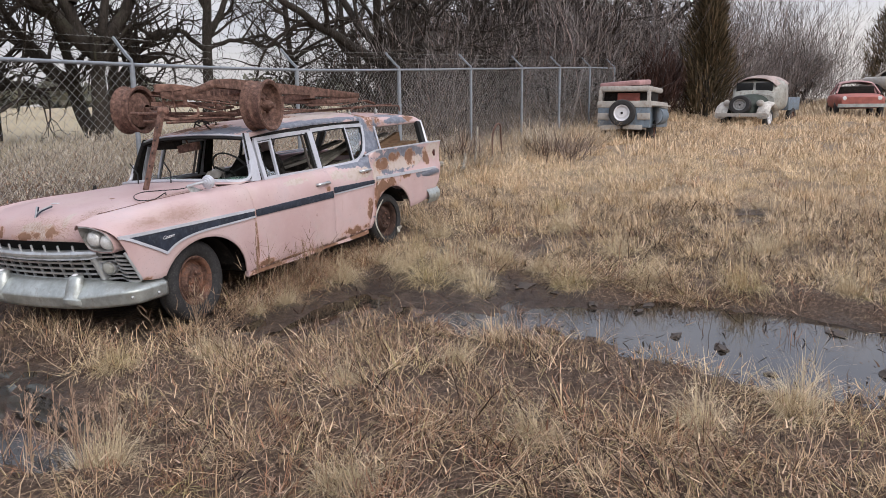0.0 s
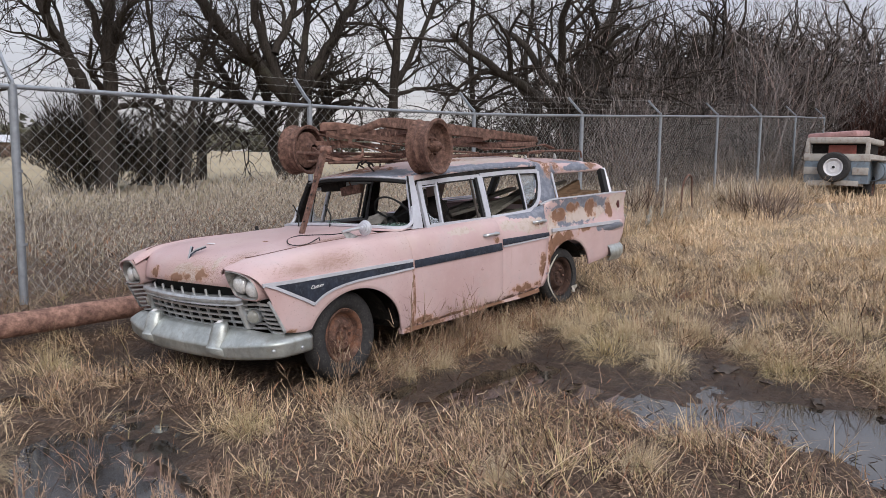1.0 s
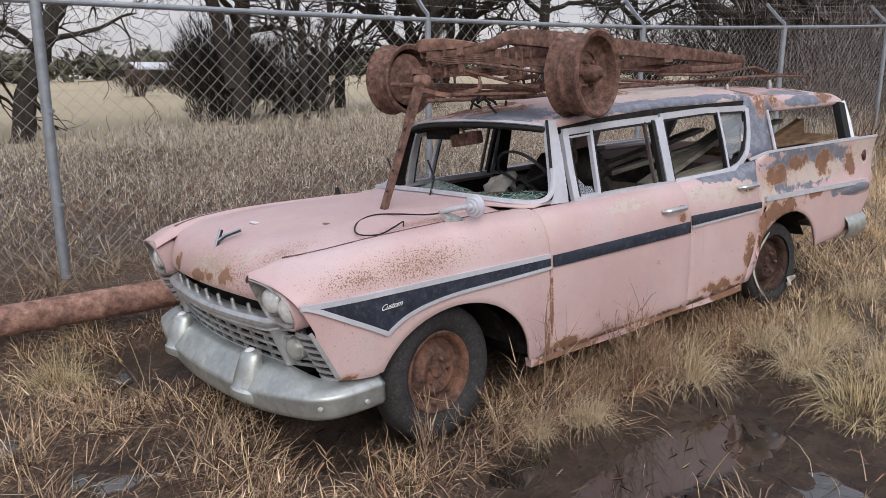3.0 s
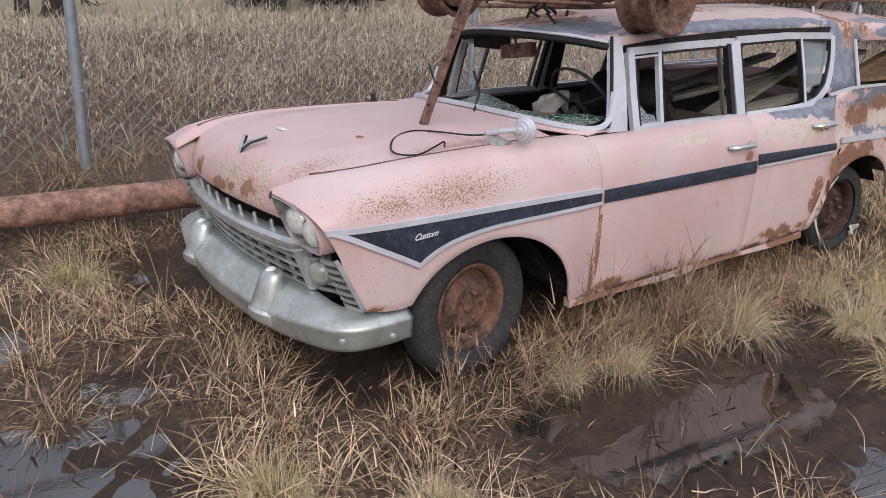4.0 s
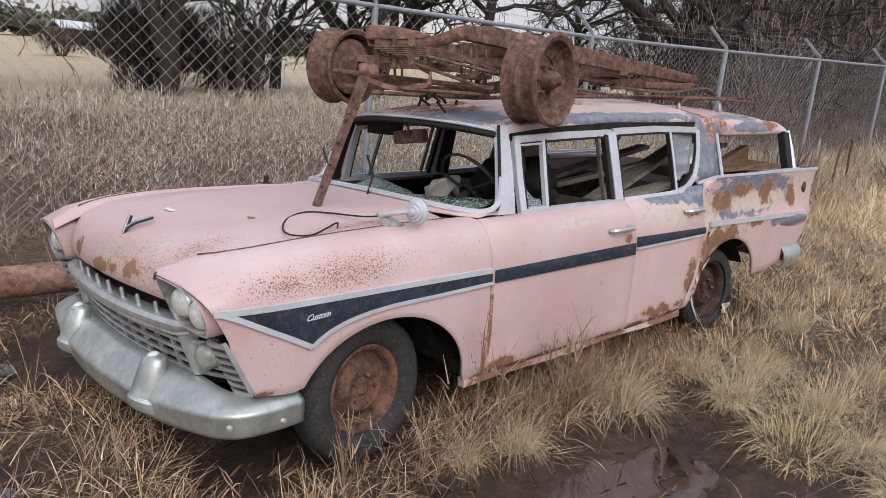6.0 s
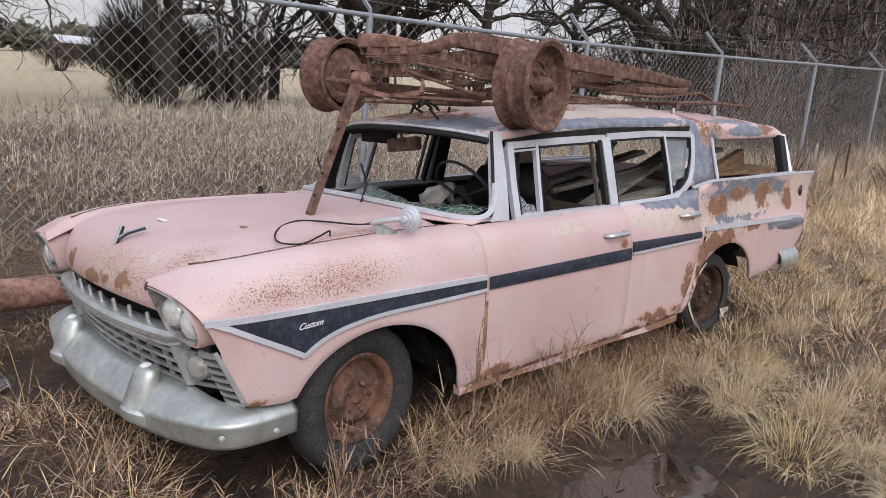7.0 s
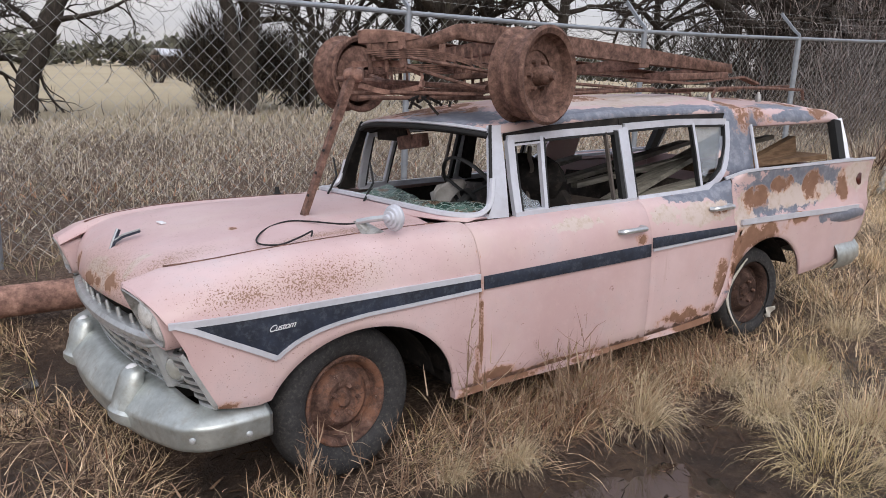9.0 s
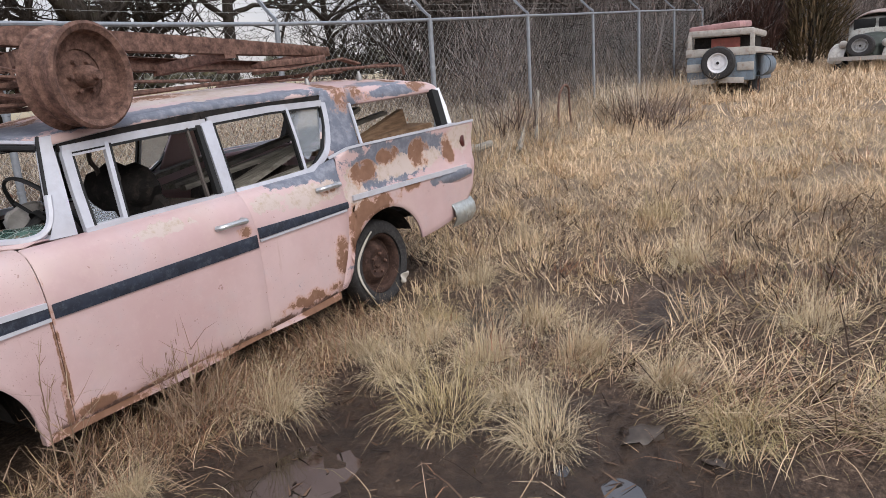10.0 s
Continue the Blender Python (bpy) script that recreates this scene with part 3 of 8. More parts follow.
# quarter glass of the rear doors, broken at its foot, and a shard in the front vent
for sgn, d1, d2 in ((1, door_f, door_r), (-1, door_fr, door_rr)):
    bm = bmesh.new()
    pts = [(-2.225, 1.325), (-2.495, 1.315), (-2.462, 1.20), (-2.395, 1.085), (-2.30, 1.075), (-2.26, 1.04), (-2.205, 1.075)]
    vs = [bm.verts.new((x, sgn * (glass_y(z, x) - 0.004), z)) for x, z in pts]
    vb = [bm.verts.new((x, sgn * (glass_y(z, x) - 0.009), z)) for x, z in pts]
    bm.faces.new(vs)
    bm.faces.new(vb[::-1])
    for i in range(len(pts)):
        j = (i + 1) % len(pts)
        bm.faces.new((vs[i], vs[j], vb[j], vb[i]))
    ob = part("quarter_glass", bm, M_GLASS, d2, "cracked blue-tinted quarter glass")
    ob.visible_shadow = False
    bm = bmesh.new()
    pts = [(-0.950, 1.15), (-0.945, 1.003), (-1.062, 1.003), (-1.055, 1.035), (-1.01, 1.045), (-0.975, 1.085)]
    vs = [bm.verts.new((x, sgn * (glass_y(z, x) - 0.002), z)) for x, z in pts]
    vb = [bm.verts.new((x, sgn * (glass_y(z, x) - 0.007), z)) for x, z in pts]
    bm.faces.new(vs)
    bm.faces.new(vb[::-1])
    for i in range(len(pts)):
        j = (i + 1) % len(pts)
        bm.faces.new((vs[i], vs[j], vb[j], vb[i]))
    part("vent_glass", bm, M_GLASS, d1, "broken shard of vent glass").visible_shadow = False

# drip rail over the doors
for sgn in (1, -1):
    bm = bmesh.new()
    add_rod(bm, [(x, sgn * 0.655, curve_at(x, ROOF_Z) - 0.030) for x in steps(-0.90, -2.58, 20)], 0.010, 6)
    part("drip_rail", bm, M_TRIM, car)
    bm = bmesh.new()
    add_rod(bm, [(x, sgn * (0.664), curve_at(x, ROOF_Z) - 0.052) for x in steps(-0.93, -2.58, 12)], 0, flat=(0.02, 0.034))
    part("roof_side_rail", bm, M_DARK, car)
    bm = bmesh.new()
    add_grid(bm, [[(x, sgn * yy, curve_at(x, ROOF_Z) + dz) for yy, dz in ((0.640, 0.003), (0.652, -0.004), (0.660, -0.016), (0.662, -0.034))] for x in steps(-0.895, -2.66, 20)])
    thicken(part("roof_edge", bm, M_ROOF, car), 0.006, 0)

# windscreen pillars and surround
for sgn in (1, -1):
    bm = bmesh.new()
    a = bez([(-0.74, sgn * 0.785, 0.99), (-0.775, sgn * 0.775, 1.06), (-0.82, sgn * 0.72, 1.22), (-0.862, sgn * 0.665, 1.36), (-0.875, sgn * 0.650, 1.39)], 6)
    b = bez([(-0.855, sgn * 0.79, 0.985), (-0.860, sgn * 0.777, 1.06), (-0.885, sgn * 0.727, 1.22), (-0.910, sgn * 0.670, 1.36), (-0.925, sgn * 0.650, 1.39)], 6)
    inn = Vector((0, -sgn * 0.045, 0))
    add_grid(bm, [[p, q, q + inn, p + inn] for p, q in zip(a, b)], close=True)
    part("windscreen_pillar", bm, M_TRIM if sgn > 0 else M_DARK, car)
    bm = bmesh.new()
    add_rod(bm, [p + Vector((0.002, -sgn * 0.012, 0)) for p in a[2:]], 0.009, 6)
    part("windscreen_gasket", bm, M_BLACK, car, "perished black rubber")
bm = bmesh.new()
half = [(-0.80, 0.745, 1.16), (-0.775, 0.765, 1.07), (-0.735, 0.765, 1.02), (-0.67, 0.74, 1.006), (-0.58, 0.64, 1.018), (-0.525, 0.40, 1.035), (-0.51, 0.0, 1.042)]
path = bez(half + [(x, -y, z) for x, y, z in half[-2::-1]], 5)
add_rod(bm, path, 0.015, 6)
part("windscreen_moulding", bm, M_TRIM, car, "pale chrome windscreen moulding")
bm = bmesh.new()
half = [(-0.865, 0.63, 1.368), (-0.80, 0.45, 1.392), (-0.745, 0.22, 1.408), (-0.725, 0, 1.412)]
add_rod(bm, bez(half + [(x, -y, z) for x, y, z in half[-2::-1]], 5), 0.009, 6)
part("windscreen_header", bm, M_TRIM, car)
bm = bmesh.new()
add_rod(bm, bez([(x + 0.006, y * 1.01, z - 0.022) for x, y, z in half] + [(x + 0.006, -y * 1.01, z - 0.022) for x, y, z in half[-2::-1]], 5), 0.012, 6)
part("windscreen_gasket", bm, M_BLACK, car)
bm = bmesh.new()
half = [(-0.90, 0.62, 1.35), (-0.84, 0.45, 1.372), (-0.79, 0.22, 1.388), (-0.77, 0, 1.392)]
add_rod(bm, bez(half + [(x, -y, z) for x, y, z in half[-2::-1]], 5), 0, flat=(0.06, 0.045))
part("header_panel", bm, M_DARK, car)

# upper rear body: broad pillar, window surround, thin rear pillar
for sgn in (1, -1):
    bm = bmesh.new()
    add_grid(bm, [[(x0 + (x1 - x0) * t, sgn * (glass_y(1.03 + 0.37 * t, -2.5) + 0.006), 1.03 + 0.37 * t) for t in steps(0, 1, 8)]
                  for x0, x1 in ((-2.35, -2.535), (-2.45, -2.60), (-2.55, -2.68), (-2.68, -2.745))])
    thicken(part("rear_pillar", bm, M_QUARTER, car), 0.03)
    bm = bmesh.new()
    add_grid(bm, [[(x, sgn * yy, zz) for yy, zz in ((0.640, curve_at(x, ROOF_Z) + 0.006), (0.668, curve_at(x, ROOF_Z) - 0.014), (0.684, curve_at(x, ROOF_Z) - 0.045), (0.694, 1.297 - 0.016 * (-2.70 - x)), (0.670, 1.290 - 0.016 * (-2.70 - x)))] for x in steps(-2.70, -3.71, 12)])
    thicken(part("rear_window_header", bm, M_ROOF, car), 0.012, 0)
    bm = bmesh.new()
    add_rod(bm, [(-2.68, sgn * 0.80, 1.035), (-2.735, sgn * 0.70, 1.30)], 0.010, 6)
    add_rod(bm, [(-2.66, sgn * 0.815, 1.04), (-3.66, sgn * 0.815, 1.035)], 0, flat=(0.03, 0.02))
    part("rear_window_frame", bm, M_TRIM, car)
    bm = bmesh.new()
    add_rod(bm, [(-3.63, sgn * 0.80, 1.02), (-3.675, sgn * 0.74, 1.16), (-3.69, sgn * 0.69, 1.29)], 0, flat=(0.032, 0.026))
    part("tail_pillar", bm, M_TRIM, car)
    bm = bmesh.new()
    add_rod(bm, [(-3.56, sgn * 0.79, 1.02), (-3.62, sgn * 0.70, 1.28)], 0, flat=(0.05, 0.07))
    part("tail_pillar_inner", bm, M_BLACK, car)
    # bright belt strip along the fin and spear above the arch
    bm = bmesh.new()
    add_rod(bm, [(x, sgn * (side_y(x, curve_at(x, CREST)) - 0.004), curve_at(x, CREST) + 0.008) for x in steps(-2.34, -3.79, 14)], 0, flat=(0.022, 0.014))
    part("belt_strip", bm, M_TRIM, car)
    bm = bmesh.new()
    add_rod(bm, [(x, sgn * (side_y(x, 0.77) + 0.006), 0.785 + (x + 2.4) * 0.036) for x in steps(-2.40, -3.60, 12)], 0, flat=(0.014, 0.030))
    part("side_spear", bm, M_TRIM, car)

# tailgate and rear end
bm = bmesh.new()
add_grid(bm, [[(-3.60 - 0.04 * math.cos(y), y, z) for y in steps(-0.85, 0.85, 10)] for z in (0.42, 0.5, 0.7, 0.9, 1.0)])
thicken(part("tailgate", bm, M_DOOR, car, "pink tailgate with open window above"), 0.02)
for sgn in (1, -1):
    bm = bmesh.new()
    add_lathe(bm, [(0.0, 0.02), (0.035, 0.018), (0.05, 0.005), (0.055, -0.03)], axis_at((-3.66, sgn * 0.865, 0.915), (-0.5, sgn * 1.0, 0)), 16)
    part("tail_lamp", bm, M_LENS_RED, car, "broken red tail lamp in the fin")
    bm = bmesh.new()
    add_lathe(bm, [(0.0, 0.05), (0.05, 0.04), (0.075, 0.0), (0.08, -0.16), (0.05, -0.5)], axis_at((-3.66, sgn * 0.845, 0.71), (-1, 0, 0)), 18)
    part("tail_pod", bm, M_QUARTER, car)
bm = bmesh.new()
prof = [(-0.09, 0.435), (-0.01, 0.430), (0.015, 0.39), (0.018, 0.33), (-0.02, 0.275)]
path = bez([(-3.40, 0.895, 0), (-3.56, 0.895, 0), (-3.70, 0.85, 0), (-3.72, 0.6, 0), (-3.74, 0, 0), (-3.72, -0.6, 0), (-3.70, -0.85, 0), (-3.56, -0.895, 0), (-3.40, -0.895, 0)], 5)
rows = []
for i, p in enumerate(path):
    d = (path[min(i + 1, len(path) - 1)] - path[max(i - 1, 0)]).normalized()
    o = Vector((-d.y, d.x, 0))
    if o.dot(p - Vector((-3.0, 0, 0))) < 0:
        o = -o
    rows.append([p + o * a + Vector((0, 0, b + 0.08)) for a, b in prof])
add_grid(bm, rows)
thicken(part("rear_bumper", bm, M_BUMPER, car, "dull chrome rear bumper"), 0.008, 0)

# dark blue side insert, its bright borders, the strips on the doors
TOPZ = [(-0.62, 0.772), (0.0, 0.786), (0.67, 0.80)]


def on_side(x, z, off):
    return Vector((x, side_y(x, z) + off, z))


def side_band(top, bottom, xs, off):
    bm = bmesh.new()
    rows = []
    for x in xs:
        a, b = top(x), bottom(x)
        rows.append([on_side(x, a + (b - a) * t, off) for t in (0, 0.5, 1)])
    add_grid(bm, rows)
    return bm


LOWZ = [(-0.62, 0.715), (-0.29, 0.712), (-0.05, 0.712), (0.05, 0.705), (0.13, 0.695), (0.20, 0.680), (0.25, 0.662), (0.29, 0.642), (0.325, 0.618), (0.62, 0.785)]
for flip in (False, True):
    fd, dd, rd = (fender_r, door_fr, door_rr) if flip else (fender, door_f, door_r)
    done = (lambda b: mirrored(b)) if flip else (lambda b: b)
    xs = steps(-0.602, -0.06, 8) + [0.0, 0.05, 0.10, 0.14, 0.18, 0.22, 0.25, 0.275, 0.30, 0.325, 0.36, 0.42, 0.50, 0.58, 0.62]
    bm = side_band(lambda x: curve_at(x, TOPZ) - 0.008, lambda x: min(curve_at(x, LOWZ), curve_at(x, TOPZ) - 0.009), xs, 0.003)
    insert = thicken(part("side_insert", done(bm), M_NAVY, fd, "dark blue painted wedge"), 0.004, 1)
    bm = bmesh.new()
    add_rod(bm, [on_side(x, curve_at(x, TOPZ), 0.006) for x in steps(-0.60, 0.68, 20)], 0, flat=(0.014, 0.022))
    part("upper_trim", done(bm), M_TRIM, fd)
    bm = bmesh.new()
    add_rod(bm, [on_side(x, curve_at(x, LOWZ), 0.006) for x in xs if x < 0.33], 0, flat=(0.014, 0.014))
    add_rod(bm, [on_side(x, z, 0.006) for x, z in ((0.325, 0.618), (0.40, 0.662), (0.50, 0.717), (0.60, 0.773), (0.66, 0.80))], 0, flat=(0.014, 0.020))
    part("lower_trim", done(bm), M_TRIM, fd)
    bm = side_band(lambda x: 0.770 + 0.004 * (x + 0.6), lambda x: 0.713 + 0.010 * (x + 0.6), steps(-0.62, -1.662, 10), 0.004)
    thicken(part("door_strip", done(bm), M_NAVY, dd, "dark blue strip"), 0.006, 1)
    bm = side_band(lambda x: 0.795 + 0.030 * (x + 1.68), lambda x: 0.742 + 0.004 * (x + 1.68), steps(-1.678, -2.35, 8), 0.004)
    thicken(part("door_strip", done(bm), M_NAVY, rd, "dark blue strip"), 0.006, 1)
    bm = bmesh.new()
    add_rod(bm, [on_side(x, 0.732, 0.006) for x in steps(-1.68, -2.33, 8)], 0, flat=(0.012, 0.012))
    part("lower_trim", done(bm), M_TRIM, rd)
    # door handles
    for hx, hz, dp in ((-1.52, 0.852, dd), (-2.22, 0.885, rd)):
        bm = bmesh.new()
        y0 = side_y(hx, hz)
        add_rod(bm, bez([(hx + 0.075, y0 + 0.004, hz), (hx + 0.05, y0 + 0.036, hz + 0.004), (hx - 0.02, y0 + 0.04, hz + 0.005), (hx - 0.09, y0 + 0.03, hz)], 4), 0.013, 8)
        add_lathe(bm, [(0.0, 0.03), (0.016, 0.028), (0.018, 0)], axis_at((hx - 0.085, y0, hz), (0, 1, 0)), 12)
        part("door_handle", done(bm), M_CHROME, dp, "dull chrome handle")

# the script on the wedge
txt = bpy.data.curves.new("script", "FONT")
txt.body = "Custom"
txt.size, txt.shear, txt.extrude = 0.034, 0.62, 0.001
txt.space_character = 0.92
tmp = new("script_tmp", txt)
bpy.context.view_layer.update()
me = bpy.data.meshes.new_from_object(tmp.evaluated_get(bpy.context.evaluated_depsgraph_get()))
bpy.data.objects.remove(tmp)
m = Matrix.Translation((0.352, side_y(0.25, 0.73) + 0.010, 0.722)) @ Matrix(((-1, 0, 0, 0), (0, 0, 1, 0), (0, 1, 0, 0), (0, 0, 0, 1))) @ pose(0, 0, 0, 0, 0, 2)
me.transform(m)
me.materials.append(M_WHITE)
ob = new("badge_script", me)
ob.parent = fender
tagged(ob, "white metal script reading Custom")

# ---- front end ----
RIM = [(0.735, 0.588, 0.893), (0.728, 0.66, 0.889), (0.716, 0.72, 0.876), (0.700, 0.768, 0.852), (0.688, 0.803, 0.820), (0.680, 0.820, 0.780), (0.672, 0.822, 0.740), (0.668, 0.806, 0.706),
       (0.670, 0.780, 0.694), (0.672, 0.70, 0.694), (0.674, 0.63, 0.700), (0.678, 0.585, 0.716), (0.690, 0.566, 0.76), (0.710, 0.562, 0.82), (0.726, 0.568, 0.868)]
POD = (0.690, 0.70, 0.785)


def pod_ring(sgn, grow, dx):
    """The outline of a headlamp opening, drawn in towards its middle by grow and moved forward by dx."""
    pts = bez(list(RIM) + [RIM[0]], 3)[:-1]
    return [Vector((p.x + dx, sgn * (POD[1] + (p.y - POD[1]) * (1 + grow)), POD[2] + (p.z - POD[2]) * (1 + grow * 1.3))) for p in pts]


for sgn in (1, -1):
    pod = bmesh.new()
    add_grid(pod, [pod_ring(sgn, 0.01, -0.10), pod_ring(sgn, 0.03, -0.012), pod_ring(sgn, 0.03, 0.004), pod_ring(sgn, -0.01, 0.010), pod_ring(sgn, -0.05, 0.004)], close=True)
    lamp = part("headlamp_housing", pod, M_FENDER, car, "pink hooded twin headlamp housing")
    pod = bmesh.new()
    add_grid(pod, [pod_ring(sgn, -0.045, 0.008), pod_ring(sgn, -0.07, 0.013), pod_ring(sgn, -0.11, 0.006), pod_ring(sgn, -0.16, -0.030), pod_ring(sgn, -0.22, -0.052)], close=True)
    pod.faces.new([pod.verts.new(p) for p in pod_ring(sgn, -0.22, -0.052)])
    part("headlamp_bezel", pod, M_BEZEL, lamp, "dull chrome bezel")
    for yy, zz, xx in ((0.640, 0.790, 0.676), (0.748, 0.766, 0.662)):
        bm = bmesh.new()
        mm = axis_at((xx, sgn * yy, zz), (1, sgn * 0.24, -0.02))
        add_lathe(bm, [(0.0, 0.030), (0.024, 0.028), (0.046, 0.019), (0.056, 0.004), (0.057, -0.004)], mm, 22)
        part("headlamp", bm, M_LENS, lamp, "clouded round glass headlamp")
        bm = bmesh.new()
        add_lathe(bm, [(0.055, -0.012), (0.057, 0.006), (0.061, 0.006), (0.064, -0.018)], mm, 22)
        part("headlamp_ring", bm, M_BEZEL, lamp)

# black boxes added in place of the deep shade behind the grille
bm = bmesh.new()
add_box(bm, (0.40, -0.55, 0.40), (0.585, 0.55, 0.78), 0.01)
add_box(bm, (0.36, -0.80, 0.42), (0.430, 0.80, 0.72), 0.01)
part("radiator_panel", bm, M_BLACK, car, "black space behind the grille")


def nose_x(y, z=0.7):
    """Plan of the grille: flat in the middle, swept back at the ends, leaning back below."""
    a = abs(y)
    return 0.722 - 0.050 * (a / 0.55) ** 2 - max(0, a - 0.55) * 0.34 - (0.74 - z) * 0.26


# heavy upper bar with a rounded nose and a groove above its lower lip
bm = bmesh.new()
rows = []
for y in steps(-0.60, 0.60, 30):
    x, zz = nose_x(y, 0.70), 0.662 + 0.012 * (abs(y) / 0.6) ** 2
    end = min(1, (0.62 - abs(y)) / 0.06)
    rows.append([(x + a * (0.4 + 0.6 * end), y, zz + b * (0.6 + 0.4 * end)) for a, b in ((-0.05, 0.026), (-0.006, 0.031), (0.018, 0.024), (0.030, 0.008), (0.030, -0.008), (0.019, -0.020), (0.015, -0.023), (0.018, -0.034), (0.004, -0.039), (-0.04, -0.034))])
vs = add_grid(bm, rows, close=True)
bm.faces.new(vs[0])
bm.faces.new(vs[-1])
part("grille_bar", bm, M_CHROME, car, "heavy dull chrome upper grille bar")
# egg-crate: four thin bars crossed by uprights
for z in (0.600, 0.558, 0.516, 0.474):
    bm = bmesh.new()
    add_rod(bm, [(nose_x(y, z) - 0.004, y, z) for y in steps(-0.53, 0.53, 16)], 0, flat=(0.016, 0.014))
    part("grille_slat", bm, M_CHROME, car, "thin chrome grille bar")
for y in steps(-0.44, 0.44, 8):
    bm = bmesh.new()
    add_rod(bm, [(nose_x(y, z) - 0.010, y, z) for z in (0.64, 0.56, 0.460)], 0, flat=(0.014, 0.014))
    part("grille_upright", bm, M_CHROME, car)
for sgn in (1, -1):
    bm = bmesh.new()
    rows = []
    for t in steps(0, 1, 6):
        z = 0.662 - 0.185 * t
        w = 0.030 - 0.012 * t
        x, y = nose_x(0.55, z), 0.548 + 0.030 * t
        rows.append([(x + a, sgn * (y + b * w), z) for a, b in ((-0.04, -1), (0.006, -1), (0.020, -0.5), (0.020, 0.5), (0.006, 1), (-0.04, 1))])
    add_grid(bm, rows, close=True)
    part("grille_divider", bm, M_CHROME, car, "chrome upright beside the parking lamp")
    for k in range(7):
        z = 0.672 - k * 0.0335
        xe = 0.545 + 0.447 * (z - 0.47) - 0.012
        bm = bmesh.new()
        add_rod(bm, bez([(nose_x(0.58, z), sgn * 0.575, z + 0.006), (nose_x(0.68, z) + 0.004, sgn * 0.68, z + 0.003), (xe + 0.035, sgn * 0.785, z - 0.001), (xe, sgn * 0.852, z - 0.010)], 4), 0, flat=(0.016, 0.014))
        part("side_louvre", bm, M_CHROME, car, "curved chrome louvre beside the grille")
    # black sheet standing in for the shade between the louvres
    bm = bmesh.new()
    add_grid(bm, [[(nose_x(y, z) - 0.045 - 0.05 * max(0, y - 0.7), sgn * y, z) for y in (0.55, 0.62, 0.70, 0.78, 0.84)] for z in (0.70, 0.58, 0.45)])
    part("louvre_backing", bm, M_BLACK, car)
    bm = bmesh.new()
    mm = axis_at((nose_x(0.635, 0.565) + 0.020, sgn * 0.635, 0.562), (1, sgn * 0.30, -0.03))
    add_lathe(bm, [(0.0, 0.030), (0.020, 0.028), (0.036, 0.020), (0.044, 0.006)], mm, 22)
    pk = part("parking_lamp", bm, M_PARKING, car, "milky round parking lamp in the grille")
    bm = bmesh.new()
    add_lathe(bm, [(0.043, 0.004), (0.047, 0.010), (0.053, 0.002), (0.055, -0.02), (0.048, -0.07)], mm, 22)
    part("lamp_rim", bm, M_CHROME, pk)
    bm = bmesh.new()
    add_rod(bm, [(0.549 + 0.447 * (z - 0.47), sgn * (side_y(0.55 + 0.447 * (z - 0.47), z) - 0.004), z) for z in steps(0.475, 0.69, 8)], 0, flat=(0.012, 0.016))
    part("fender_edge_trim", bm, M_CHROME, car)
for y in steps(-0.40, 0.40, 6):
    bm = bmesh.new()
    add_lathe(bm, [(0.0, 0.056), (0.007, 0.054), (0.009, 0.046), (0.009, 0.0)], axis_at((nose_x(y, 0.74) - 0.022, y, 0.680), (0.10, 0, 1)), 10)
    part("grille_pin", bm, M_CHROME, car, "short chrome pin")

# bumper: sloping top, sharp crease, upright face; it wraps round the corners
PLAN = [(0.355, 0.898), (0.47, 0.905), (0.585, 0.893), (0.660, 0.845), (0.700, 0.76), (0.745, 0.55), (0.782, 0.28), (0.795, 0.0)]
path = bez([(x, y, 0) for x, y in PLAN] + [(x, -y, 0) for x, y in PLAN[-2::-1]], 6)
FRONT = [(-0.150, 0.474), (-0.115, 0.478), (-0.080, 0.466), (-0.035, 0.424), (-0.006, 0.388), (0.004, 0.372), (0.001, 0.362), (-0.006, 0.310), (-0.016, 0.286), (-0.050, 0.276), (-0.080, 0.284)]
SIDES = [(-0.105, 0.462), (-0.090, 0.464), (-0.070, 0.458), (-0.030, 0.436), (-0.004, 0.418), (0.004, 0.407), (0.001, 0.396), (-0.005, 0.335), (-0.012, 0.318), (-0.030, 0.308), (-0.050, 0.314)]
rows = []
for i, p in enumerate(path):
    d = (path[min(i + 1, len(path) - 1)] - path[max(i - 1, 0)]).normalized()
    o = Vector((-d.y, d.x, 0))
    if o.dot(p) < 0:
        o = -o
    t = min(1, max(0, (abs(p.y) - 0.46) / 0.42))
    t = t * t * (3 - 2 * t)
    rows.append([p + o * (a + (c - a) * t) + Vector((0, 0, b + (e - b) * t)) for (a, b), (c, e) in zip(FRONT, SIDES)])
bm = bmesh.new()
vs = add_grid(bm, rows)
bm.faces.new(vs[0])
bm.faces.new(vs[-1])
bumper = thicken(part("front_bumper", bm, M_BUMPER, car, "weathered chrome wrap-round front bumper", angle=24), 0.008)
